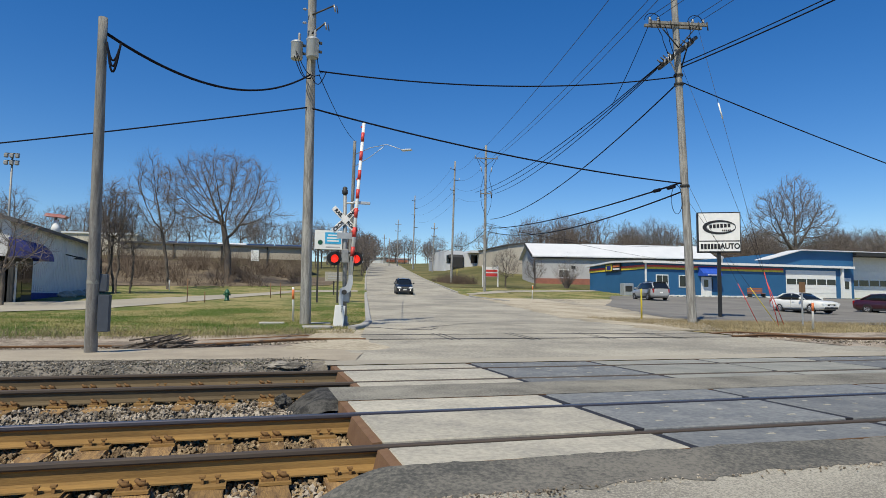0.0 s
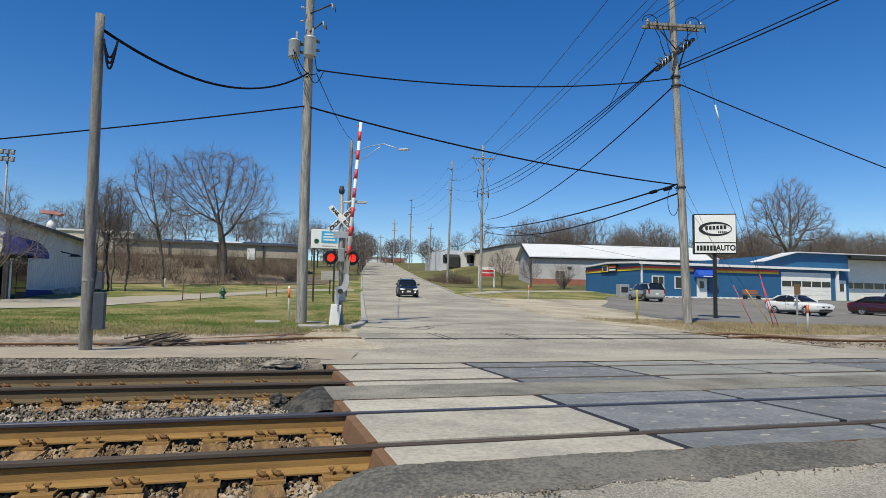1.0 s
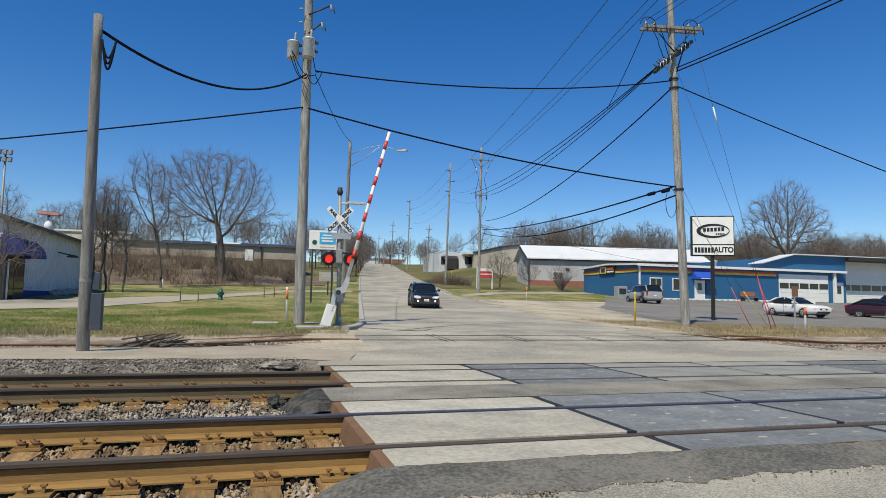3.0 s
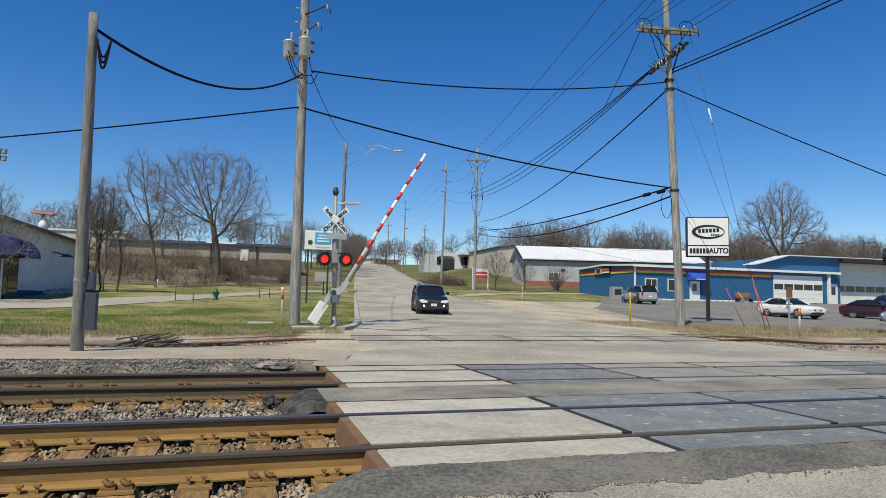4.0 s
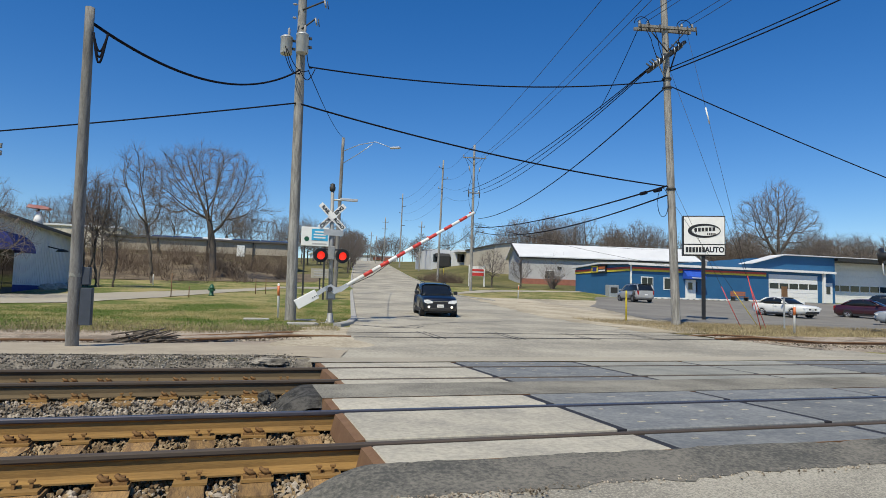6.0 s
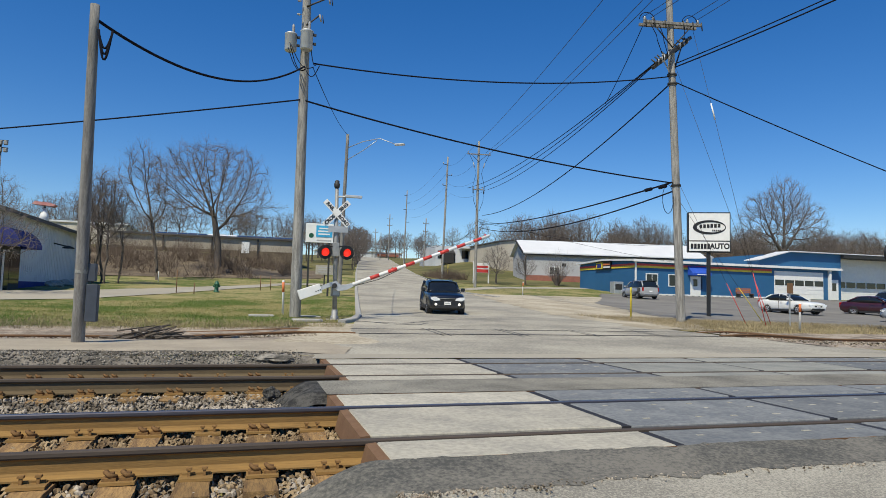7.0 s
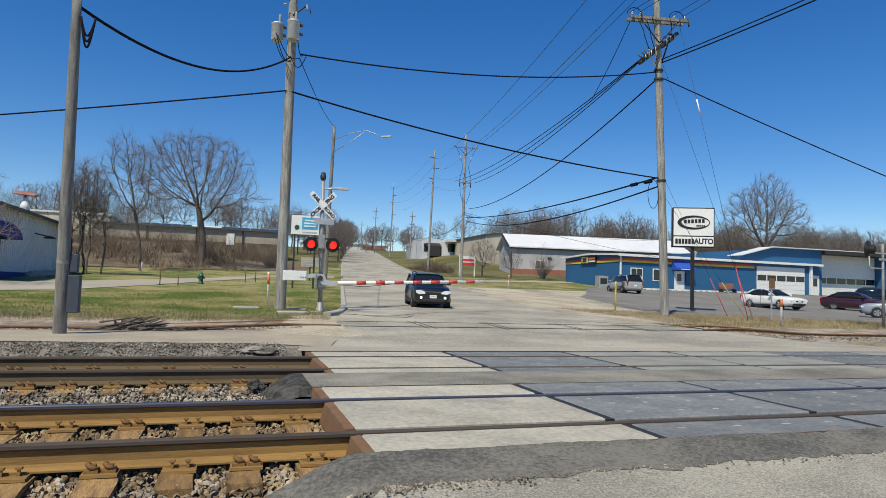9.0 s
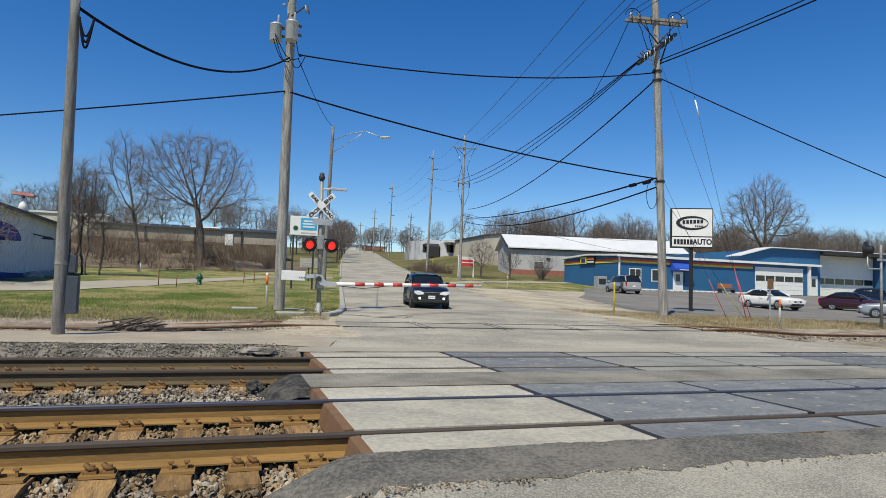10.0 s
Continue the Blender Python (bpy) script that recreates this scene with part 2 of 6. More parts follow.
def land(x, y):
    z = road_z(y)
    if x < 16.5:
        z -= 0.30 * step(3.7, 4.5, y) * (1 - step(11.5, 12.3, y))
    if y < 5 and x < 0.6:
        z -= 0.12 * step(0.6, -0.2, x)
    z -= 0.06 * (1 - step(3.5, 4.5, y))
    z -= 0.2 * math.exp(-((y - 18.2) / 1.6) ** 2) * step(6.5, 11, abs(x - 9))
    z += 2.3 * step(78, 106, y) * step(6, -6, x)
    z += 2.2 * step(104, 140, y) * step(30, 46, x - (y - 112) * 0.16) * (1 - 0.8 * step(146, 170, y))
    z += 0.03 * noise.noise((x * 0.5, y * 0.5, 0)) * step(19, 24, y)
    return z - dip(x, y)


def seq(*spans):
    out = []
    for a, b, d in spans:
        out += list(np.arange(a, b - 1e-6, d))
    return out + [spans[-1][1]]


def sheet(name, xs, ys, zf, material, kind="structure"):
    vs = [(x, y, zf(x, y)) for y in ys for x in xs]
    w = len(xs)
    fs = [(j * w + i, j * w + i + 1, (j + 1) * w + i + 1, (j + 1) * w + i) for j in range(len(ys) - 1) for i in range(w - 1)]
    me = bpy.data.meshes.new(name)
    me.from_pydata(vs, [], fs)
    me.materials.append(material)
    me.shade_smooth()
    return tagged(new(name, me), kind=kind)


def ribbon(name, left, right, material, dz, n=60, m=8, zf=land, skirt=0.0, ragged=0.0):
    """Paving between two edge lines, laid on the land."""
    def along(line, t):
        line = [Vector(p) for p in line]
        ln = [0]
        for a, b in zip(line, line[1:]):
            ln.append(ln[-1] + (b - a).length)
        return Vector((float(np.interp(t * ln[-1], ln, [p.x for p in line])), float(np.interp(t * ln[-1], ln, [p.y for p in line]))))
    vs, fs = [], []
    for j in range(n + 1):
        a, b = along(left, j / n), along(right, j / n)
        for i in range(m + 1):
            p = a.lerp(b, i / m)
            if ragged and i in (0, m):
                k = noise.noise((p.x * 0.9, p.y * 0.9, 3)) + 0.6 * noise.noise((p.x * 3.1, p.y * 3.1, 8)) + 0.5 * noise.noise((p.x * 11, p.y * 11, 5))
                p += (b - a).normalized() * ragged * k
            vs.append((p.x, p.y, zf(p.x, p.y) + dz))
    for j in range(n):
        for i in range(m):
            k = j * (m + 1) + i
            fs.append((k, k + 1, k + m + 2, k + m + 1))
    me = bpy.data.meshes.new(name)
    me.from_pydata(vs, [], fs)
    bm = bmesh.new()
    bm.from_mesh(me)
    bmesh.ops.recalc_face_normals(bm, faces=bm.faces)
    if sum(f.normal.z for f in bm.faces) < 0:
        bmesh.ops.reverse_faces(bm, faces=bm.faces)
    bm.to_mesh(me)
    bm.free()
    me.materials.append(material)
    me.shade_smooth()
    return tagged(new(name, me), kind="structure")


def flat(x, y):
    return road_z(y)


GX = [-2000, -900, -400, -200, -120, -80, -60] + seq((-45, -15, 2.5), (-15, -6, 1.0), (-6, 20, 0.3), (20, 50, 1.5), (50, 110, 5)) + [140, 200, 300, 500, 900, 2000]
GY = [-300, -100, -50, -20, -10] + seq((-6, 2, 1.0), (2, 21, 0.25), (21, 40, 0.5), (40, 120, 2.0), (120, 260, 5), (260, 420, 20)) + [500, 700, 1000, 2000]
ground = sheet("ground", GX, GY, land, GRASS)
ground["label"] = "spring lawn, green patched with straw-coloured dead grass"

# roads and paving
EDGE_L = [(1.15, 11.62), (1.9, 14.5), (2.6, 17), (3.4, 21.2), (4.35, 25.5), (9.65, 58.8), (17.8, 109.6), (35.4, 214), (44, 262)]
EDGE_R = [(16.4, 11.62), (16.2, 14.5), (15.6, 17), (14.6, 21.2), (15.2, 25.5), (19.9, 58.8), (28.2, 109.6), (46, 214), (54.5, 262)]
road = ribbon("road", EDGE_L, EDGE_R, ROAD, 0.006, n=170, m=14, zf=lambda x, y: road_z(y) + 0.03 * step(12.5, 19, y))
road["label"] = "sun-bleached worn asphalt street climbing a hill"
apron = ribbon("road_apron", [(-5, -6), (-5, 1.6), (0.2, 2.9), (1.02, 4.08)], [(30, -6), (30, 1.6), (30, 2.9), (30, 4.08)], ASPHALT, 0.0, n=24, m=60, zf=flat)
apron["label"] = "coarse weathered grey asphalt road surface"
patch = ribbon("asphalt_patch", [(1.06, 4.02), (30, 4.02)], [(1.06, 4.53), (30, 4.53)], PATCH, 0.004, n=420, m=3, zf=flat, ragged=0.10)
patch["label"] = "smooth dark asphalt strip along the concrete panels"
patch = ribbon("asphalt_patch", [(0.93, 7.515), (30, 7.515)], [(0.93, 8.665), (30, 8.665)], MIDSTRIP, 0.004, n=160, m=4, zf=lambda x, y: 0)
patch["label"] = "smooth dark asphalt strip between the tracks"
patch = ribbon("asphalt_patch", [(1.2, 11.465), (30, 11.465)], [(1.25, 12.3), (30, 12.3)], PALE, 0.010, n=120, m=3, zf=flat, ragged=0.06)
patch["label"] = "bleached asphalt strip beside the far track"
drive = ribbon("service_drive", [(-70, 13.4), (-4, 12.95), (0.4, 12.7), (1.8, 12.2)], [(-70, 16.3), (-4, 16.1), (0.4, 15.7), (2.85, 16.4)], DRIVE, 0.028, n=90, m=6, ragged=0.14, zf=lambda x, y: land(x, y) - 0.05 * step(1.9, 2.7, x))
drive["label"] = "packed gravel service drive beside the tracks"
lot = ribbon("parking_lot", [(27, 22.4), (23.2, 25.6), (21.6, 29), (22.4, 34), (24.4, 39), (27.2, 47), (32, 54), (40, 68)],
             [(130, 22.4), (130, 25.6), (130, 29), (130, 34), (130, 39), (130, 47), (130, 54), (130, 68)], LOT, 0.052, n=60, m=60, zf=lot_z, ragged=0.5)
lot["label"] = "grey asphalt parking lot in front of the garage"
path = ribbon("pavement", [(-60, 33), (-12, 33), (-8, 36), (-4.8, 43), (3.6, 67), (10.5, 70)], [(-60, 41), (-15, 41), (-11, 44), (-7, 50), (3.6, 71), (10.9, 73)], PALE, 0.03, n=140, m=16)
path["label"] = "pale concrete driveway across the lawn"
path = ribbon("pavement", [(22, 66), (30, 74), (47, 80)], [(22.5, 69), (29, 77), (47, 83)], PALE, 0.03, n=60, m=8)
path["label"] = "pale concrete side drive"
bank = ribbon("dry_verge", [(15.2, 19.9), (60, 19.9), (130, 19.9)], [(16.5, 30.5), (30, 22.6), (130, 22.6)], DRYGRASS, 0.02, n=80, m=10)
bank["label"] = "verge of straw-coloured dead grass"
dirt = ribbon("dirt_shoulder", [(14.0, 20.3), (14.2, 24), (14.9, 28), (15.6, 33), (16.8, 41), (18.4, 49), (19.6, 57)], [(16.6, 20.3), (18.6, 24), (23.5, 28), (25.5, 33), (28, 40), (32, 48), (36, 57)], DIRT, 0.043, n=80, m=24, zf=lot_z, ragged=0.45)
dirt["label"] = "sandy dirt shoulder spilling onto the street"
dirt = ribbon("dirt_shoulder", [(0.7, 13.6), (0.8, 15.9), (1.3, 18.4), (2.0, 20.9)], [(3.0, 13.6), (3.3, 15.9), (3.8, 18.4), (3.6, 21.5)], DIRT, 0.046, n=60, m=14, zf=lambda x, y: max(land(x, y), road_z(y) - 0.05) - 0.05 * step(2.6, 3.6, x) - 0.07 * (1 - step(13.6, 15.6, y)), ragged=0.3)
dirt["label"] = "sandy dirt spilling from the drive onto the street"
slope = ribbon("brush_bank", [(-120, 74), (-20, 74), (4, 80), (9, 84)], [(-120, 108), (-20, 108), (8, 110), (14, 112)], SOIL, 0.06, n=60, m=20)
slope["label"] = "bank of brown leaf litter below the warehouse"
bed = ribbon("ballast_bed", [(-80, 3.0), (-3, 3.0), (0.75, 3.5)], [(-80, 13.8), (-3, 13.5), (1.7, 13.3)], BALLAST, 0.012, n=140, m=40)
bed["label"] = "bed of crushed stone under the tracks"
for xa, xb, ya in ((-80, 2.75, 15.7), (15.6, 80, 4.0)):
    b2 = ribbon("ballast_bed", [(xa, ya), (xb - (1.25 if xa < 0 else 0), ya)], [(xa, 20.0), (xb, 20.0)], GRAVEL, 0.03, n=90, m=6, ragged=0.2)
    b2["label"] = "thin stone bed under the side track"

dull = ribbon("hill_lawn", [(24.6, 84), (28.9, 109.6), (46.6, 214), (55, 262)], [(60, 84), (70, 109.6), (88, 214), (95, 262)], DULLGRASS, 0.045, n=90, m=26)
dull["label"] = "dull winter-brown grass on the hillside"
dull = ribbon("hill_lawn", [(-14, 100), (-10, 150), (5, 214), (15, 262)], [(15.6, 100), (24.0, 150), (34.8, 214), (43.2, 262)], DULLGRASS, 0.045, n=80, m=22)
dull["label"] = "dull winter-brown grass on the hillside"

# kerbs
def kerb(line, w=0.24, h=0.10):
    bm = bmesh.new()
    prev = None
    pts = []
    for (xa, ya), (xb, yb) in zip(line, line[1:]):
        k = max(1, int((yb - ya) / 2.5))
        pts += [(xa + (xb - xa) * i / k, ya + (yb - ya) * i / k) for i in range(k)]
    for x, y in pts:
        z = road_z(y) + 0.03
        ring = [bm.verts.new(p) for p in ((x - w, y, z - 0.1), (x - w, y, z + h), (x - 0.03, y, z + h), (x, y, z + h - 0.03), (x + 0.02, y, z - 0.1))]
        if prev:
            for i in range(4):
                bm.faces.new((prev[i], prev[i + 1], ring[i + 1], ring[i]))
        else:
            bm.faces.new(ring)
        prev = ring
    bm.faces.new(prev[::-1])
    bmesh.ops.recalc_face_normals(bm, faces=bm.faces)
    return tagged(obj("kerb", bm, CONC), "worn concrete street kerb", "kerb", kind="structure")


kerb([(3.15, 21.4), (3.75, 22.6), (4.4, 25.5), (9.65, 58.8), (11.5, 70)])
kerb([(12.1, 74), (17.8, 109.6), (35.4, 214)])
kerb([(20.1, 50), (20.2, 58.8), (21.2, 65)])
kerb([(22.2, 71), (28.4, 109.6), (46.2, 214)])


# ---- tracks and level crossing ----
R1, R2, R3, R4 = 5.20, 6.71, 9.19, 10.70
LEN = 2.463
bed = ribbon("crossing_bed", [(1.0, 3.9), (30, 3.9)], [(1.0, 11.8), (30, 11.8)], RUBBER, 0.015, n=20, m=30)
bed["label"] = "dark bed under the crossing panels"


def rail_profile(y, top=0.0):
    half = [(0.004, -0.001), (0.028, -0.001), (0.036, -0.008), (0.037, -0.030), (0.030, -0.042), (0.010, -0.056), (0.009, -0.14), (0.022, -0.158), (0.076, -0.174), (0.076, -0.186)]
    return [(y + a, top + z) for a, z in half] + [(y - a, top + z) for a, z in half[::-1]]


def rail(parent, y, x0, x1, head, zf=None, body=None):
    bm = bmesh.new()
    xs = np.linspace(x0, x1, 2 if zf is None else 40)
    prev = None
    for x in xs:
        top = 0.0 if zf is None else zf(x, y)
        ring = [bm.verts.new((x, a, z)) for a, z in rail_profile(y, top)]
        if prev:
            for i in range(len(ring)):
                j = (i + 1) % len(ring)
                bm.faces.new((prev[i], prev[j], ring[j], ring[i]))
        else:
            bm.faces.new(ring)
        prev = ring
    bm.faces.new(prev[::-1])
    bmesh.ops.recalc_face_normals(bm, faces=bm.faces)
    r = part("rail", bm, body or RUST, parent, "rusty steel rail")
    bm = bmesh.new()
    prev = None
    for x in xs:
        top = 0.0 if zf is None else zf(x, y)
        ring = [bm.verts.new((x, y + a, top + z)) for a, z in ((-0.0315, -0.0435), (-0.0385, -0.031), (-0.0375, -0.007), (-0.029, 0.001), (0, 0.002), (0.029, 0.001), (0.0375, -0.007), (0.0385, -0.031), (0.0315, -0.0435))]
        if prev:
            for i in range(8):
                bm.faces.new((prev[i], prev[i + 1], ring[i + 1], ring[i]))
        prev = ring
    bmesh.ops.recalc_face_normals(bm, faces=bm.faces)
    part("railhead", bm, head, r, "worn running surface")
    return r


rnd = random.Random(5)
TIE_MESH = []
for k in range(3):
    bm = box(-0.115, 0.115, -1.3, 1.3, -0.17, 0)
    bmesh.ops.subdivide_edges(bm, edges=[e for e in bm.edges if abs(e.verts[0].co.y - e.verts[1].co.y) > 1], cuts=9)
    for v in bm.verts:
        v.co += Vector((rnd.uniform(-.012, .012), rnd.uniform(-.02, .02), rnd.uniform(-.010, .004)))
    me = bpy.data.meshes.new("tie")
    bm.to_mesh(me)
    bm.free()
    me.materials.append(TIE)
    TIE_MESH.append(me)
bm = box(-0.115, 0.115, -0.21, 0.21, 0, 0.02)
box(-0.10, 0.10, -0.105, -0.08, 0.016, 0.034, bm)
box(-0.10, 0.10, 0.08, 0.105, 0.016, 0.034, bm)
PLATE_MESH = bpy.data.meshes.new("tie_plate")
bm.to_mesh(PLATE_MESH)
bm.free()
PLATE_MESH.materials.append(RUST)
bm = tube([(-0.03, 0.085, 0.02), (-0.03, 0.15, 0.035), (0, 0.165, 0.050), (0.03, 0.14, 0.066), (0.03, 0.095, 0.058), (0.01, 0.07, 0.030)], 0.016, 6)
box(-0.026, 0.026, 0.10, 0.15, 0.012, 0.060, bm)
box(-0.045, 0.045, 0.085, 0.17, 0.0, 0.028, bm)
CLIP_MESH = bpy.data.meshes.new("rail_clip")
bm.to_mesh(CLIP_MESH)
bm.free()
CLIP_MESH.materials.append(CLIPRUST)
bm = box(-0.010, 0.010, -0.010, 0.010, 0, 0.052)
box(-0.020, 0.020, -0.015, 0.024, 0.05, 0.066, bm)
SPIKE_MESH = bpy.data.meshes.new("spike")
bm.to_mesh(SPIKE_MESH)
bm.free()
SPIKE_MESH.materials.append(CLIPRUST)


def child(name, mesh, parent, m):
    ob = new(name, mesh)
    ob.parent = parent
    ob.matrix_basis = m
    return ob


def track(ya, yb, heads, label, body=None):
    t = thing("railway_track", label, "railway track")
    rail(t, ya, -60, 30, heads[0], None, body)
    rail(t, yb, -60, 30, heads[1], None, body)
    mid = (ya + yb) / 2
    for i in range(17):
        x = 0.70 - 0.505 * i + rnd.uniform(-.03, .03)
        tie = child("tie", TIE_MESH[i % 3], t, pose(x, mid + rnd.uniform(-.05, .05), -0.204, 0, 0, rnd.uniform(-1.5, 1.5)))
        for y in (ya, yb):
            p = child("tie_plate", PLATE_MESH, tie, tie.matrix_basis.inverted() @ pose(x, y, -0.2025))
            clip = i % 2 == 1 or i > 5
            inv = tie.matrix_basis.inverted()
            if clip:
                for sx in (-0.055, 0.055):
                    for turn in (0, 180):
                        child("rail_clip", CLIP_MESH, tie, inv @ pose(x + sx, y, -0.19, 0, 0, turn))
            else:
                for sx, sy, turn in ((-0.05, -0.13, 0), (0.055, -0.125, 0), (0.0, 0.13, 180)):
                    child("spike", SPIKE_MESH, tie, inv @ pose(x + sx, y + sy, -0.19, 0, 0, turn))
    return t


track(R1, R2, (RAILTOP, RAILSHINE), "main railway track with rusty rails on rust-stained ties")
track(R3, R4, (RAILTOP, RAILTOP), "second railway track with dull brown rails", DULLRUST)
SPUR = thing("railway_track", "little-used side track with dark rusted rails in grass", "railway track")
for y in (17.75, 19.25):
    rail(SPUR, y, -60, 2.9, RUSTDARK, lambda x, y: land(x, 18.2) + 0.13 - 0.07 * step(0.5, 2.9, x), RUSTDARK)
    rail(SPUR, y, 14.9, 70, RUSTDARK, lambda x, y: land(x, 18.2) + 0.17 - 0.1 * step(17, 14.9, x), RUSTDARK)
# flangeways of the side track sunk in the street
for y in (17.75, 19.25):
    bm = bmesh.new()
    xs = np.linspace(3.0, 15.0, 30)
    prev = None
    for x in xs:
        z = road_z(y) + 0.039
        ring = [bm.verts.new((x, y + a, z + b)) for a, b in ((-0.06, 0.0), (-0.05, 0.006), (0.05, 0.006), (0.06, 0.0))]
        if prev:
            for i in range(3):
                bm.faces.new((prev[i], ring[i], ring[i + 1], prev[i + 1]))
        prev = ring
    bmesh.ops.recalc_face_normals(bm, faces=bm.faces)
    part("buried_rail", bm, RUBBER, SPUR, "rail sunk flush in the street")
for x in (5.3, 7.7, 10.2, 12.6):
    bm = bmesh.new()
    for dx in (0, 0.22):
        prev = None
        for y in np.linspace(17.3, 19.75, 12):
            ring = [bm.verts.new((x + dx + a, y, road_z(y) + 0.0405)) for a in (-0.02, 0.02)]
            if prev:
                bm.faces.new((prev[0], prev[1], ring[1], ring[0]))
            prev = ring
    part("panel_seam", bm, RUBBER, SPUR)


RAILS = (R1, R2, R3, R4)


def panel_mesh(w, d, material):
    bm = box(0, w, 0, d, -0.18, 0.0, bevel=0.012)
    me = bpy.data.meshes.new("panel")
    bm.to_mesh(me)
    bm.free()
    me.materials.append(material)
    return me


def crossing(x0, rows, cols, label):
    c = thing("level_crossing", label, "level crossing")
    for ya, yb in rows:
        for i, material in enumerate(cols):
            child("panel", panel_mesh(LEN - 0.10, yb - ya, material), c, pose(x0 + i * LEN, ya, 0.001 + rnd.uniform(-.003, .003), 0, rnd.uniform(-.08, .08), 0))
            bm = box(x0 + (i + 1) * LEN - 0.10, x0 + (i + 1) * LEN, ya + 0.01, yb - 0.01, -0.1, -0.006)
            part("rubber_joint", bm, RUBBER, c)
        bm = bmesh.new()
        vs = [bm.verts.new(p) for p in ((x0 - 0.13, ya - .005, -0.2), (x0 - 0.085, ya - .005, -0.012), (x0 - 0.006, ya - .005, -0.002), (x0 - 0.006, ya - .005, -0.2),
                                        (x0 - 0.13, yb, -0.2), (x0 - 0.085, yb, -0.012), (x0 - 0.006, yb, -0.002), (x0 - 0.006, yb, -0.2))]
        for q in ((0, 1, 2, 3), (7, 6, 5, 4), (0, 4, 5, 1), (1, 5, 6, 2)):
            bm.faces.new([vs[i] for i in q])
        bmesh.ops.recalc_face_normals(bm, faces=bm.faces)
        part("deflector_plate", bm, RUSTDARK, c, "sloping rusty steel end plate")
    for i, material in enumerate(cols):
        if material is PANEL_B:
            for y in (rows[1][0] + .28, rows[1][0] + .72, rows[1][1] - .22, rows[0][0] + .3, rows[2][0] + .35):
                for k in range(4):
                    x = x0 + (i + .14 + .22 * k) * LEN + rnd.uniform(-.08, .08)
                    part("lifting_socket", box(x, x + rnd.uniform(.05, .11), y, y + .03, -.01, .0045), PANEL_A, c)
    for y in RAILS:
        if rows[0][0] < y < rows[-1][1]:
            inner = 1 if y in (R1, R3) else -1
            for a, b in ((.041, .139 if inner > 0 else .104), (-.041, -.104 if inner > 0 else -.139)):
                part("flange_filler", box(x0 - .02, x0 + LEN * len(cols), y + min(a, b), y + max(a, b), -.15, -.036), RUBBER, c, "dark rubber flangeway filler")
    # rusty steel angle along both long edges
    for y in (rows[0][0] - 0.012, rows[-1][1] + 0.002):
        part("edge_angle", box(x0 - 0.1, x0 + LEN * len(cols), y, y + 0.010, -0.16, -0.001), RUSTDARK, c)
    return c


A, B, C = PANEL_A, PANEL_B, PANEL_C
crossing(1.03, [(4.54, R1 - 0.105), (R1 + 0.14, R2 - 0.14), (R2 + 0.105, 7.50)], [A, B, B, B, C, B, C], "concrete crossing panels around the main track")
crossing(1.37, [(8.68, R3 - 0.105), (R3 + 0.14, R4 - 0.14), (R4 + 0.105, 11.45)], [A, B, C, C, B, C, C], "concrete crossing panels around the second track")


# crushed stone
def stones(name, count, region, size, material, label, seed):
    r = random.Random(seed)
    ico = [(0, 0, 1), (.9, 0, .45), (.28, .85, .45), (-.72, .53, .45), (-.72, -.53, .45), (.28, -.85, .45), (.72, .53, -.45), (-.28, .85, -.45), (-.9, 0, -.45), (-.28, -.85, -.45), (.72, -.53, -.45), (0, 0, -1)]
    tri = [(0, 1, 2), (0, 2, 3), (0, 3, 4), (0, 4, 5), (0, 5, 1), (1, 6, 2), (2, 7, 3), (3, 8, 4), (4, 9, 5), (5, 10, 1), (6, 7, 2), (7, 8, 3), (8, 9, 4), (9, 10, 5), (10, 6, 1)]
    vs, fs = [], []
    made = 0
    while made < count:
        x, y, z = region(r)
        if z is None:
            continue
        s = size * r.uniform(.55, 1.35)
        m = Euler((r.uniform(0, 6), r.uniform(0, 6), r.uniform(0, 6))).to_matrix() @ Matrix.Diagonal((s, s * r.uniform(.6, 1), s * r.uniform(.5, .85)))
        b = len(vs)
        for p in ico:
            q = m @ (Vector(p) * r.uniform(.75, 1.2))
            vs.append((x + q.x, y + q.y, z + q.z))
        fs += [(b + i, b + j, b + k) for i, j, k in tri]
        made += 1
    me = bpy.data.meshes.new(name)
    me.from_pydata(vs, [], fs)
    me.materials.append(material)
    return tagged(new(name, me), label, "gravel", kind="stuff")


def bed_at(ya, yb, zlo, zhi):
    def f(r):
        y = r.uniform(ya, yb)
        x = r.uniform(-0.42 * y - 0.6, 0.95)
        return x, y, r.uniform(zlo, zhi)
    return f


stones("ballast", 9500, bed_at(R1 - .1, R2 + .35, -.30, -.225), 0.030, RUSTSTONE, "rust-stained crushed stone between the ties", 1)
stones("ballast", 4200, bed_at(3.4, R1 - .1, -.30, -.245), 0.032, RUSTSTONE, "grey crushed stone beside the rails", 2)
stones("ballast", 1500, bed_at(3.9, R1 - .05, -.29, -.235), 0.030, STONE, "rust-stained crushed stone beside the rails", 12)
stones("ballast", 9000, bed_at(R2 + .2, R3 - .15, -.275, -.212), 0.028, STONE, "pale crushed stone between the tracks", 3)
stones("ballast", 4200, bed_at(R3 - .3, R4 + .2, -.29, -.225), 0.030, RUSTSTONE, "brown crushed stone in the second track", 4)
stones("ballast", 7000, lambda r: ((lambda y: (r.uniform(-.42 * y - .6, 1.0), y, land(0, y) + .012))(r.uniform(R4 + .15, 12.95))), 0.022, GRIT, "dark loose grit beside the second track", 5)
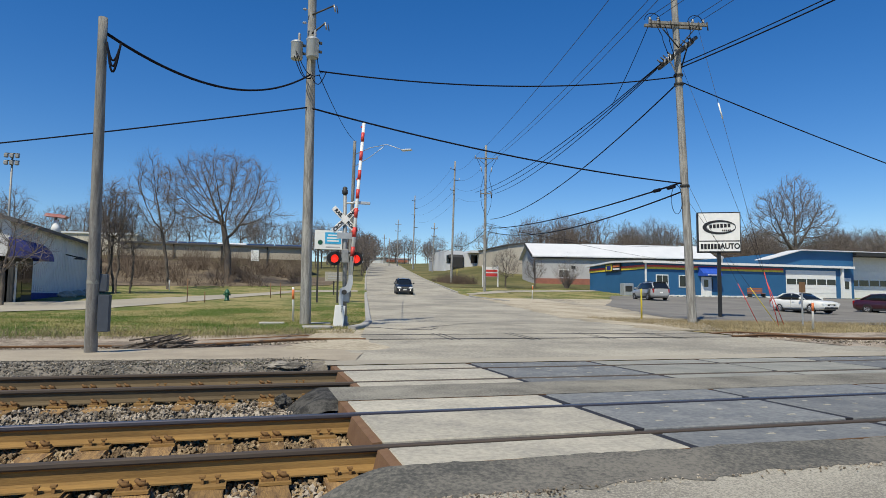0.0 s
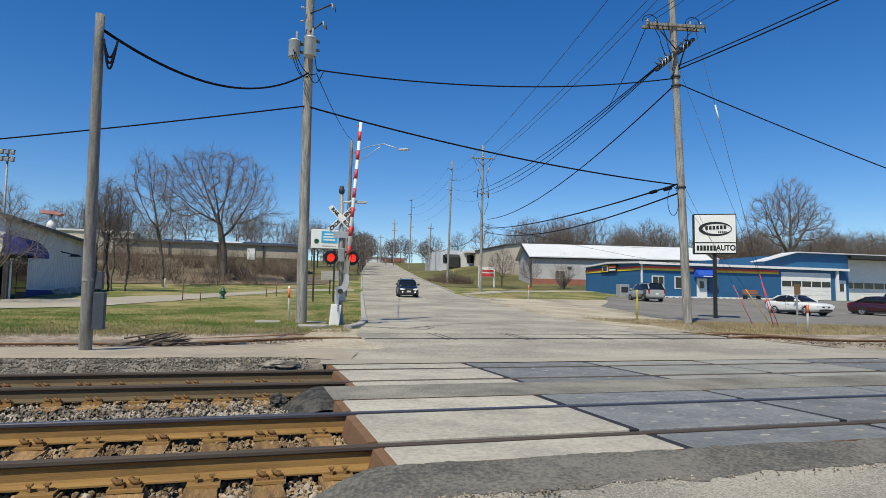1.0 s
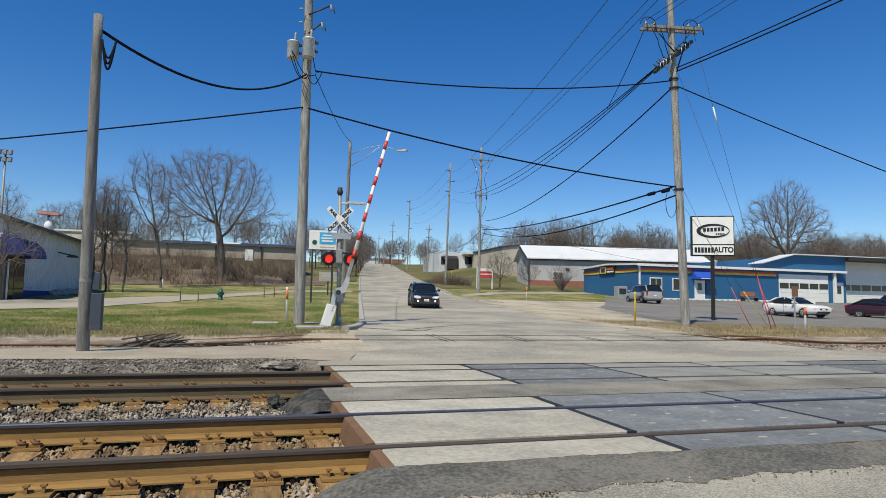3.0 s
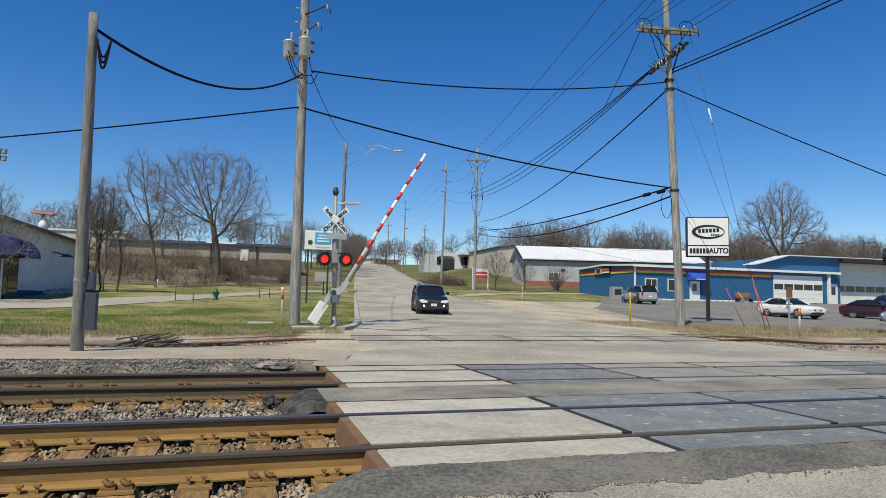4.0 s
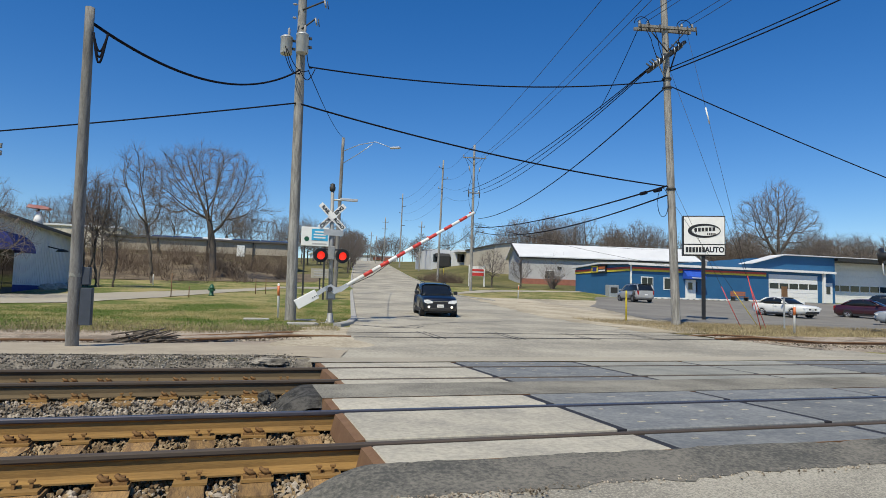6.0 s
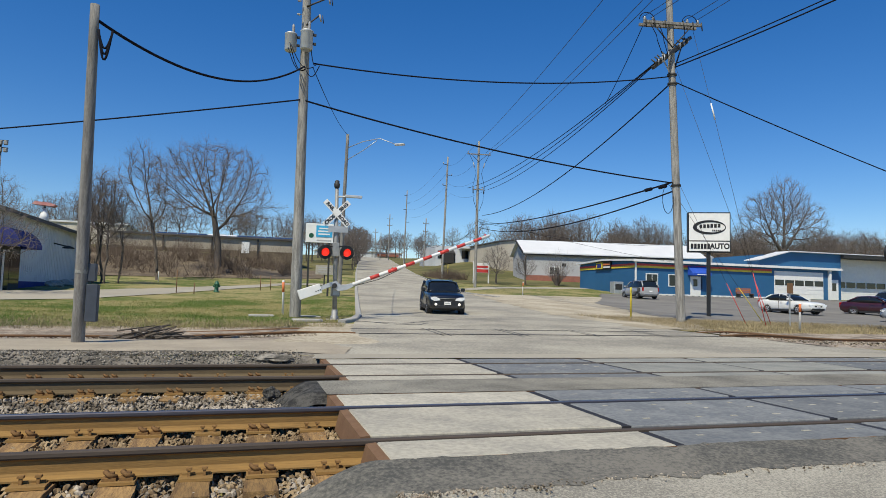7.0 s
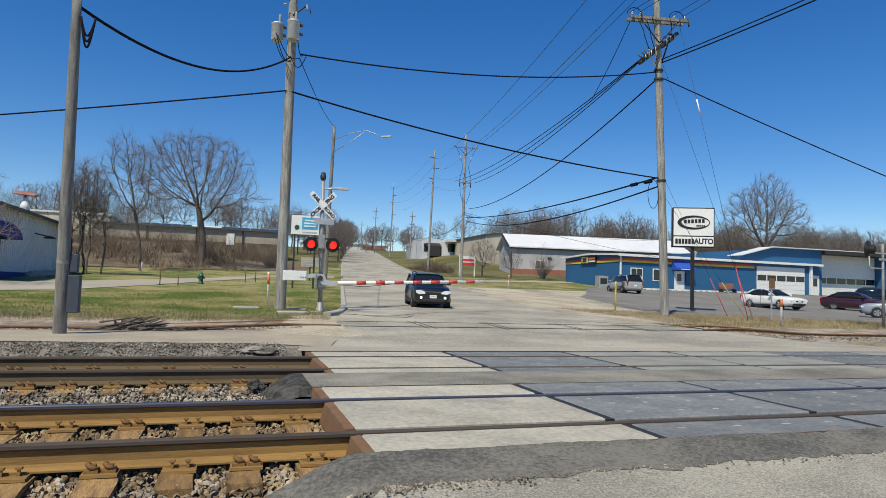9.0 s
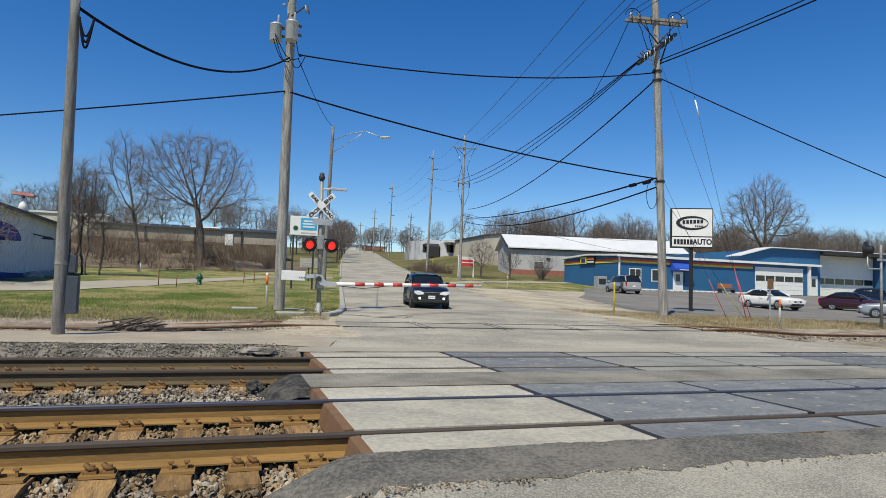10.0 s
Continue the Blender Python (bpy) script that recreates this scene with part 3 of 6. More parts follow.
stones("ballast", 900, lambda r: ((lambda y: (r.uniform(-.42 * y - .6, 1.0), y, land(0, y) + .02))(r.uniform(R4 + .2, 12.6))), 0.022, STONE, "pale loose stone beside the second track", 15)
stones("ballast", 1500, lambda r: ((lambda y, x: (x, y, land(x, y) + .035))(r.uniform(17.0, 17.6), r.uniform(-8, 1.8))), 0.04, STONE, "pale stone beside the side track", 6)
stones("ballast", 2600, lambda r: ((lambda y, x: (x, y, land(x, y) + .03))(r.uniform(14.2, 19.6), r.uniform(15.8, 28))), 0.04, STONE, "grey stone around the side track", 7)
TAR = mat("black_asphalt", (0.034, 0.033, 0.031), .92, col2=(0.10, 0.094, 0.084), scale=6, fine=50, amount=.8, bump=.9, bump_dist=.02, specular=.15)


def lump(x, y, z, s, seed, label, material=TAR):
    bm = bmesh.new()
    bmesh.ops.create_icosphere(bm, subdivisions=4, radius=1)
    for v in bm.verts:
        k = 1 + 0.35 * noise.noise(v.co * 1.7 + Vector((seed, 0, 0))) + 0.12 * noise.noise(v.co * 6 + Vector((0, seed, 0))) + 0.06 * noise.noise(v.co * 15)
        v.co = Vector((v.co.x * s[0], v.co.y * s[1], v.co.z * s[2])) * k
    ob = obj("asphalt_chunk", bm, material)
    ob.location = (x, y, z)
    return tagged(ob, label, "rubble")


lump(0.36, 8.62, -0.15, (.11, .07, .085), 1, "broken lump of black asphalt between the tracks")
lump(0.25, 4.02, -0.17, (.09, .07, .06), 2, "broken lump of black asphalt beside the rail")
lump(-0.02, 3.75, -0.22, (.06, .05, .04), 7, "broken lump of black asphalt beside the rail")
lump(0.55, 12.1, -0.05, (.35, .22, .07), 5, "crumbled asphalt shoulder by the far rail", GRIT)


def shoulder(x0, x1, y0, y1, z0, z1, material, label, fade=0.0, rag=0.0):
    """Crumbled asphalt sloping from the road's edge at x1 down to the stones at x0."""
    nx, ny = 46, 46
    vs, fs = [], []
    for j in range(ny + 1):
        for i in range(nx + 1):
            u, v = i / nx, j / ny
            y = y0 + (y1 - y0) * v
            reach = x0 + 0.22 * noise.noise((y * 2.3, 4, x0)) - fade * (1 - v)
            x = reach + (x1 + rag * noise.noise((y * 3.1, 9, x1)) - reach) * u
            k = min(1, u * 1.25)
            k = k * k * (3 - 2 * k)
            z = z0 + (z1 + min(0, road_z(y)) - z0) * k
            rough = 0.07 * noise.noise((x * 4, y * 4, 1)) + 0.045 * noise.noise((x * 13, y * 13, 2)) + 0.025 * noise.noise((x * 40, y * 40, 3))
            z += rough * (1 - k) * min(1, 6 * v, 6 * (1 - v)) * min(1, 5 * u + .3) - .10 * max(0, 1 - 5 * v) - (0.03 if v == 1 else 0)
            vs.append((x, y, z))
    for j in range(ny):
        for i in range(nx):
            k = j * (nx + 1) + i
            fs.append((k, k + 1, k + nx + 2, k + nx + 1))
    me = bpy.data.meshes.new("asphalt_shoulder")
    me.from_pydata(vs, [], fs)
    me.materials.append(material)
    me.shade_smooth()
    return tagged(new("asphalt_shoulder", me), label, "asphalt", kind="structure")


shoulder(0.22, 0.97, 7.45, 8.70, -.27, 0.003, TAR, "dark crumbled asphalt slope at the end of the strip")
shoulder(0.05, 1.22, 3.88, 4.535, -.33, .006, PATCH, "dark crumbled asphalt slope at the road corner", .2, .25)
stones("loose_grit", 2600, lambda r: ((lambda y, x: (x, y, -.30 + .25 * step(-.1, 1.05, x) + .5 * min(0, road_z(y))))(r.uniform(3.6, 4.4), r.uniform(-.5, .80))), 0.015, TAR, "black asphalt crumbs on the slope", 8)
stones("loose_grit", 900, lambda r: ((lambda y, x: (x, y, -.29 + .25 * step(-.1, 1.05, x) + .5 * min(0, road_z(y))))(r.uniform(3.6, 4.1), r.uniform(-.3, .9))), 0.012, STONE, "pale grit at the broken asphalt edge", 18)
stones("loose_grit", 420, lambda r: ((lambda x: (x, 4.03 + r.gauss(0, .05) - .1 * (x < 2), road_z(4.0) + .004))(.95 + 4.5 * r.random() ** 2)), 0.011, STONE, "pale grit along the patch edge", 19)

# heap of dead branches by the side track
r = random.Random(11)
pile = thing("branch_pile", "pile of dead branches and old wood on the ground", "branches")
for i in range(60):
    x, y = r.gauss(-2.0, .48), r.gauss(16.75, .18)
    a, l = r.gauss(0.2, .7), r.uniform(.3, 1.0)
    z = land(x, y) + .05 + r.uniform(.02, .34) * math.exp(-((x + 2.1) / .6) ** 2)
    part("branch", rod((x - l / 2 * math.cos(a), y - l / 2 * math.sin(a), max(land(x, y) + .02, z - r.uniform(0, .14))), (x + l / 2 * math.cos(a), y + l / 2 * math.sin(a), z + r.uniform(-.05, .10)), r.uniform(.015, .04), .008, 5), BARK, pile)


# cracks in the street and shadows of the wires, painted alike as dark ribbons
def crack_and_shade(line, w, label, seed):
    r = random.Random(seed)
    bm = bmesh.new()
    pts = []
    for (xa, ya), (xb, yb) in zip(line, line[1:]):
        k = max(2, int(math.hypot(xb - xa, yb - ya) / .25))
        pts += [(xa + (xb - xa) * i / k, ya + (yb - ya) * i / k) for i in range(k)]
    prev = None
    for i, (x, y) in enumerate(pts):
        y += r.gauss(0, .035)
        k = w * r.uniform(.3, 1.2)
        ring = [bm.verts.new((x, y - k, road_z(y - k) + .0395)), bm.verts.new((x, y + k, road_z(y + k) + .0395))]
        if prev:
            bm.faces.new((prev[0], ring[0], ring[1], prev[1]))
        prev = ring
    return part("crack_shade_ribbon", bm, RUBBER, road, label)


crack_and_shade([(3.6, 21.9), (5.2, 21.5), (6.4, 22.6), (8.2, 24.6), (11.0, 26.3)], .055, "dark ragged line for cracks and wire shadows", 1)
crack_and_shade([(3.7, 22.3), (4.6, 21.2), (5.6, 21.0), (6.2, 22.0)], .09, "dark ragged line for cracks and wire shadows", 2)
crack_and_shade([(5.0, 25.6), (7.5, 26.9), (10.5, 27.2)], .03, "thin dark line for cracks and wire shadows", 3)
crack_and_shade([(5.4, 31.0), (9.0, 32.2), (11.5, 33.6)], .03, "thin dark line for cracks and wire shadows", 4)
crack_and_shade([(11.5, 21.0), (13.0, 20.2), (14.2, 20.0)], .05, "ragged broken edge", 6)
crack_and_shade([(12.0, 29), (14.5, 28.2), (15.5, 26.5)], .04, "thin dark line for cracks and wire shadows", 7)


# ---- poles, wires, crossing signal ----
def lerp(a, b, t):
    return Vector(a) + (Vector(b) - Vector(a)) * t


def shaft(p, base, top, r0, r1, material=POLE):
    bm = bmesh.new()
    n = 14
    r = random.Random(int(base[0] * 100))
    pts = [lerp(base, top, i / n) for i in range(n + 1)]
    prev = None
    for i, c in enumerate(pts):
        rad = r0 + (r1 - r0) * i / n
        ring = [bm.verts.new(c + Vector((math.cos(a), math.sin(a), 0)) * rad * r.uniform(.97, 1.03)) for a in (2 * math.pi * k / 14 for k in range(14))]
        if prev:
            for k in range(14):
                bm.faces.new((prev[k], prev[(k + 1) % 14], ring[(k + 1) % 14], ring[k])).smooth = True
        prev = ring
    bm.faces.new(prev)
    return part("shaft", bm, material, p)


def insulator(p, at, up=(0, 0, 1), s=1.0, material=None):
    bm = lathe([(.02, 0), (.02, .05), (.06, .07), (.06, .10), (.035, .11), (.05, .14), (.045, .17), (.02, .2)], 10)
    bmesh.ops.transform(bm, matrix=Matrix.Translation(at) @ Vector(up).to_track_quat("Z", "Y").to_matrix().to_4x4() @ Matrix.Scale(s, 4), verts=bm.verts)
    return part("insulator", bm, material or PORCELAIN, p)


def crossarm(p, centre, way, length, w=.11, h=.13, braces=True, drop=.75, material=GREYPOLE):
    way = Vector(way).normalized()
    q = Matrix.Translation(centre) @ way.to_track_quat("X", "Z").to_matrix().to_4x4()
    bm = box(-length / 2, length / 2, -w / 2, w / 2, -h / 2, h / 2, bevel=.01)
    bmesh.ops.transform(bm, matrix=q, verts=bm.verts)
    part("crossarm", bm, material, p)
    if braces:
        for s in (-1, 1):
            part("brace", rod(Vector(centre) + way * s * length * .33 - Vector((0, 0, h / 2)), Vector(centre) - Vector((0, 0, drop)), .028, .028, 6), DARK, p)


def cable(a, b, sag, r, label="black overhead cable between poles", material=CABLE, n=28, name="overhead_cable"):
    a, b = Vector(a), Vector(b)
    pts = []
    for i in range(n + 1):
        t = i / n
        p = a.lerp(b, t)
        p.z -= 4 * sag * t * (1 - t)
        pts.append(p)
    ob = obj(name, tube(pts, r * .9, 6), material)
    return tagged(ob, label, "cable", "overhead lines")


def transformer(p, c, r, h, lid=True):
    bm = lathe([(r * .9, 0), (r, .03), (r, h * .88), (r * 1.06, h * .9), (r * 1.06, h * .94), (r * .7, h * 1.02), (r * .1, h * 1.04)], 20, centre=c)
    t = part("transformer", bm, SILVER, p, "silver-grey cylindrical transformer")
    part("bushing", lathe([(.03, h), (.055, h + .05), (.04, h + .1), (.055, h + .15), (.04, h + .2), (.05, h + .27), (.02, h + .33)], 10, centre=(c[0] + r * .35, c[1], c[2])), PORCELAIN, t, "white porcelain bushing")
    part("hanger", box(c[0] + r * .8, c[0] + r * 1.5, c[1] - .05, c[1] + .05, c[2] + h * .3, c[2] + h * .4), DARK, t)
    part("hanger", box(c[0] + r * .8, c[0] + r * 1.5, c[1] - .05, c[1] + .05, c[2] + h * .75, c[2] + h * .85), DARK, t)
    return t


# grey of the pole boxes, darkened and blued to paint in their shade
SHADEBOX = mat("shaded_grey_box", (0.055, 0.065, 0.085), .6, scale=4, fine=40)
# old telephone pole beside the tracks
PL0, PL1 = Vector((-3.22, 14.75, -.1)), Vector((-3.15, 14.01, 6.75))
p = thing("utility_pole", "grey weathered wooden pole beside the tracks", "utility pole", group="utility poles")
shaft(p, PL0, PL1, .128, .088, GREYPOLE)
part("tag", lathe([(.121, 0), (.124, .01), (.124, .13), (.121, .14)], 14, centre=lerp(PL0, PL1, .22)), PANEL_C, p, "yellowed paper tag wrapped round the pole")
c = lerp(PL0, PL1, .16)
part("meter_box", box(c.x + .12, c.x + .33, c.y - .1, c.y + .12, c.z - .55, c.z + .2, bevel=.01), SHADEBOX, p, "grey steel box strapped to the pole")
part("meter_box", box(c.x + .12, c.x + .27, c.y - .08, c.y + .1, c.z + .26, c.z + .62, bevel=.01), SHADEBOX, p)
bm = bmesh.new()
rr = random.Random(3)
for k in range(3):
    tube([lerp(PL0, PL1, .93) + Vector((.1 + .25 * s, -.05, -.05 - .55 * math.sin(math.pi * s) * (0.6 + .25 * k) + .02 * k)) for s in np.linspace(0, 1, 12)], .022, 6, bm)
part("cable_loop", bm, CABLE, p, "slack black cable loops")

# transformer pole
PM0, PM1 = Vector((1.72, 24.1, .15)), Vector((1.57, 22.9, 14.2))
p = thing("utility_pole", "tall weathered wooden pole carrying two transformers", "utility pole", group="utility poles")
shaft(p, PM0, PM1, .20, .14)
transformer(p, (1.10, 23.15, 9.70), .21, .66)
transformer(p, (1.63, 22.85, 9.70), .22, .72)
for z, d in ((11.6, .75), (10.9, .45)):
    part("cutout_arm", rod((1.6, 23.0, z - .25), (1.6 + d, 22.9, z + .15), .03, .03, 6), DARK, p)
    b = part("fuse_cutout", rod((1.6 + d, 22.9, z + .18), (1.6 + d + .06, 22.9, z - .08), .035, .03, 8), PORCELAIN, p)
    part("fuse_holder", rod((1.6 + d + .10, 22.9, z + .16), (1.6 + d + .15, 22.9, z - .12), .018, .018, 6), DARK, b)
bm = bmesh.new()
for k, (xa, za, xb, zb) in enumerate(((1.05, 9.9, 1.6, 8.95), (1.0, 9.7, 1.62, 9.0), (1.1, 9.8, 1.9, 9.1), (1.75, 10.0, 2.0, 9.2), (1.6, 9.0, 2.1, 9.15))):
    tube([(xa + (xb - xa) * s, 22.85 - .1 * k * .3, za + (zb - za) * s - .35 * math.sin(math.pi * s)) for s in np.linspace(0, 1, 9)], .016, 5, bm)
part("drop_leads", bm, CABLE, p, "black leads hanging from the transformers")
for z in (11.5, 11.0):
    insulator(p, (1.42, 22.95, z), (-1, 0, 0), .8)

# tall junction pole by the parking lot
PR0, PR1 = Vector((18.72, 24.8, .1)), Vector((17.35, 24.0, 17.6))
p = thing("utility_pole", "tall pale wooden pole with stacked crossarms", "utility pole", group="utility poles")
shaft(p, PR0, PR1, .20, .13)
def on_r(z):
    return lerp(PR0, PR1, (z - PR0.z) / (PR1.z - PR0.z))
AW = Vector((.98, -.18, 0))
for z in (16.4, 13.55):
    c = on_r(z) + Vector((0, -.18, 0))
    crossarm(p, c, AW, 2.7, braces=True, drop=1.1)
    crossarm(p, c + Vector((0, .36, 0)), AW, 2.7, braces=False)
    for d in (-1.25, -.85, .75, 1.25):
        insulator(p, c + AW * d + Vector((0, .1, .06)), s=1.15)
    for d in (-1.2, .8):
        part("jumper", tube([c + AW * (d + .35 * math.cos(a)) + Vector((0, 0, .1 + .32 * math.sin(a))) for a in np.linspace(0, math.pi, 9)], .018, 5), CABLE, p)
c = on_r(12.35)
DW = Vector((.78, .22, .60)).normalized()
crossarm(p, c + Vector((0, -.2, 0)), DW, 2.9, w=.14, h=.14, braces=False, material=DARK)
crossarm(p, c + Vector((.1, .22, -.05)), DW, 2.9, w=.14, h=.14, braces=False, material=DARK)
part("brace", rod(c + DW * 1.0, on_r(11.2), .035, .035, 6), DARK, p)
part("brace", rod(c - DW * .7, on_r(11.2), .035, .035, 6), SILVER, p)
for d in (-1.42, -1.15, -.95, -.6, .35, .7, 1.05):
    part("strain_clamp", rod(c + DW * d + Vector((0, -.28, -.1)), c + DW * d + Vector((-.28, -.2, .14)), .045, .03, 8), DARK, p)
    part("bolt", rod(c + DW * d + Vector((.02, -.32, -.12)), c + DW * d + Vector((.02, -.32, .16)), .02, .02, 6), GALV, p)
for d in (-1.3, -.9, -.4, .45, .9, 1.3):
    part("hanger", rod(on_r(13.55) + AW * d + Vector((0, -.26, .1)), on_r(13.55) + AW * d + Vector((.05, -.26, -.28)), .03, .025, 8), DARK, p)
for k, d in enumerate((-1.1, -.7, .5)):
    part("jumper", tube([on_r(13.4) + AW * d + Vector((0, -.3, 0)), on_r(13.0) + AW * d * .8 + Vector((0, -.35, -.1)), on_r(12.6) + AW * d * .75 + Vector((0, -.3, .1)), on_r(12.4) + DW * d * .9 + Vector((0, -.3, 0))], .018, 5), CABLE, p)
for d in (-1.3, -1.1, -.85, .55, .85):
    insulator(p, c + DW * d + Vector((0, -.25, .02)), (-.5 + .3 * math.sin(d * 9), -.3, .4 * math.cos(d * 7)), 1.0, DARK if d < -1.2 or d > .6 else PORCELAIN)
for z in (11.3, 10.9, 6.35):
    bm = bmesh.new()
    q = on_r(z)
    lathe([(.20, -.05), (.215, -.03), (.215, .03), (.20, .05)], 14, bm, q)
    part("band", bm, DARK, p)
bm = bmesh.new()
q = on_r(6.2)
tube([q + Vector((-.5 + .28 * math.sin(a), -.1, -.5 + .65 * math.cos(a))) for a in np.linspace(0, 2 * math.pi, 18)], .014, 5, bm)
part("coil", bm, CABLE, p, "loop of spare black cable")

# poles up the street
def street_pole(base, top, r0, r1, arms, label):
    p = thing("utility_pole", label, "utility pole", group="utility poles")
    base, top = Vector(base), Vector(top)
    base.z = land(base.x, base.y) - .1
    shaft(p, base, top, r0, r1)
    for z, n, l in arms:
        c = lerp(base, top, (z - base.z) / (top.z - base.z)) + Vector((0, -.15, 0))
        crossarm(p, c, (1, -.15, 0), l, braces=n > 2, drop=.9)
        for d in np.linspace(-.46, .46, n):
            insulator(p, c + Vector((d * l, -d * l * .15, .07)), s=1.4)
    return p

P4 = Vector((26.45, 73.7, 20.1))
p = street_pole((26.8, 75, 2.2), P4, .19, .13, [(18.5, 3, 2.9), (14.2, 2, 1.3)], "tall pale pole with switch gear and crossarms")
for s in (-1, 1):
    bm = bmesh.new()
    tube([P4 + Vector((s * 1.3, -.2, -1.6)), P4 + Vector((s * .7, -.2, -2.8)), P4 + Vector((s * .35, -.2, -4.0)), P4 + Vector((s * .75, -.2, -5.6)), P4 + Vector((s * .6, -.2, -7.4)), P4 + Vector((s * .15, -.2, -8.6))], .024, 6, bm)
    part("cable_drop", bm, CABLE, p, "black cable drop")
    part("arrester", rod(P4 + Vector((s * .72, -.2, -2.7)), P4 + Vector((s * .6, -.2, -3.3)), .06, .07, 8), PORCELAIN, p)
    part("arrester", rod(P4 + Vector((s * .72, -.2, -5.8)), P4 + Vector((s * .68, -.2, -6.5)), .06, .07, 8), DARK, p)
P5 = Vector((28.9, 94.6, 22.6))
p = street_pole((28.87, 96.1, 3.6), P5, .19, .12, [], "tall pole with staggered side insulators")
for dz, s in ((1.3, -1), (3.0, 1), (4.6, -1)):
    part("bracket", rod(P5 - Vector((0, 0, dz)), P5 + Vector((s * .7, 0, -dz + .1)), .05, .05, 6), DARK, p)
    insulator(p, P5 + Vector((s * .7, 0, -dz + .1)), s=1.5)
P6 = Vector((41.9, 175.5, 30.3))
p = street_pole((41.9, 177, 9.6), P6, .22, .14, [], "tall far pole with side insulators")
for dz, s in ((1.5, -1), (3.6, 1), (5.5, -1), (9.0, 1)):
    part("bracket", rod(P6 - Vector((0, 0, dz)), P6 + Vector((s * .9, 0, -dz + .1)), .07, .07, 6), DARK, p)
p = street_pole((38.9, 144.7, 7.3), (39.1, 143.9, 18.9), .16, .12, [(17.6, 2, 1.4), (15.8, 2, 1.2)], "short wooden pole beside the street")
street_pole((44.5, 210.6, 12), (44.4, 209.5, 27.6), .19, .14, [(26, 2, 2.0), (23.8, 2, 1.8)], "far wooden pole near the hilltop")
street_pole((47.5, 250, 15), (47.3, 249, 26.5), .19, .14, [(25, 2, 2.0)], "far wooden pole near the hilltop")
street_pole((46.2, 272, 15), (46.0, 271, 24.5), .19, .14, [(23.5, 2, 2.0)], "far wooden pole on the hilltop")
street_pole((41, 207, 12), (41, 206.5, 21), .14, .11, [], "thin service pole up the street")

# street lamp on a wooden pole
PS1 = Vector((7.79, 55.5, 14.9))
p = thing("street_lamp", "cobra-head street lamp on a grey wooden pole", "street lamp")
shaft(p, (7.69, 56.6, 1.0), PS1, .19, .13, GREYPOLE)
H = Vector((11.6, 51.8, 13.55))
part("lamp_arm", tube([PS1 + Vector((.1, 0, -1.15)), PS1 + Vector((1.2, -1.1, -.75)), PS1 + Vector((2.4, -2.3, -.65)), H + Vector((-.4, .3, .1))], .035, 6), GALV, p, "grey steel lamp arm")
part("lamp_brace", tube([PS1 + Vector((.1, 0, -2.2)), PS1 + Vector((1.2, -1.2, -1.55)), PS1 + Vector((2.2, -2.1, -.8))], .03, 6), GALV, p)
bm = box(-.45, .45, -.16, .16, -.07, .09, bevel=.05)
bmesh.ops.transform(bm, matrix=Matrix.Translation(H) @ pose(0, 0, 0, 0, 0, -35), verts=bm.verts)
part("lamp_head", bm, SILVER, p, "pale grey lamp head")

# overhead lines
MA, MB, MC = Vector((1.60, 23.0, 9.15)), Vector((1.62, 23.3, 8.02)), Vector((1.9, 23.0, 9.3))
cable(lerp(PL0, PL1, .955) + Vector((.08, 0, 0)), MA, .85, .035)
cable((-20.3, 31, 5.8), MB + Vector((-.1, 0, 0)), .15, .03)
cable(MB, on_r(6.45), .30, .035)
cable(MC, on_r(11.25), .5, .03)
cable(MC + Vector((0, 0, -.15)), lerp(PS1, PS1, 0), .35, .018)
cable(on_r(11.0), P4 + Vector((.6, -.2, -9.1)), 1.35, .035)
cable(on_r(6.55), P4 + Vector((.2, -.2, -10.2)), .55, .045)
cable(on_r(6.15), P4 + Vector((.2, -.2, -10.6)), 1.1, .04)
for f in (0.02, .05):
    bm = rod(lerp(on_r(6.45), P4 + Vector((0, 0, -10.3)), f) + Vector((0, 0, -.02)), lerp(on_r(6.45), P4 + Vector((0, 0, -10.3)), f + .012) + Vector((0, 0, -.03)), .09, .09, 8)
    tagged(obj("splice_case", bm, CABLE), "black splice case on the cable", "splice case")
cable(on_r(11.05), (46, 20.0, 2.5), .35, .028)
cable(on_r(11.6), (30, -4, 18.6), .9, .032)
cable(on_r(11.75), (30, -4, 18.95), .9, .026)
for k, d in enumerate((-1.25, -.85, .75, 1.25)):
    cable(on_r(13.65) + AW * d + Vector((0, .1, .2)), (26 + d * 1.1, -6 - d, 22.0 + .3 * k), .8, .014, "thin bare overhead power wire", WIRE)
for k, d in enumerate((-1.25, .75, 1.25)):
    cable(on_r(16.5) + AW * d + Vector((0, 0, .2)), P4 + Vector((d * 1.1, -.2, -1.4)), .5, .02, "thin bare overhead power wire", WIRE)
for k, d in enumerate((-1.3, -1.05, -.75)):
    cable(on_r(12.35) + DW * d + Vector((0, -.3, .1)), P4 + Vector((-1.4 + k * 1.3, -.2, -5.9)), .9, .026, "black insulated overhead power line", CABLE)
cable(on_r(13.4) - AW * 1.3, lerp(on_r(12.35) - DW * 1.05, P4 + Vector((-.1, -.2, -5.9)), .14) + Vector((0, -.3, -.25)), .1, .02, "slanting black overhead jumper line", CABLE)
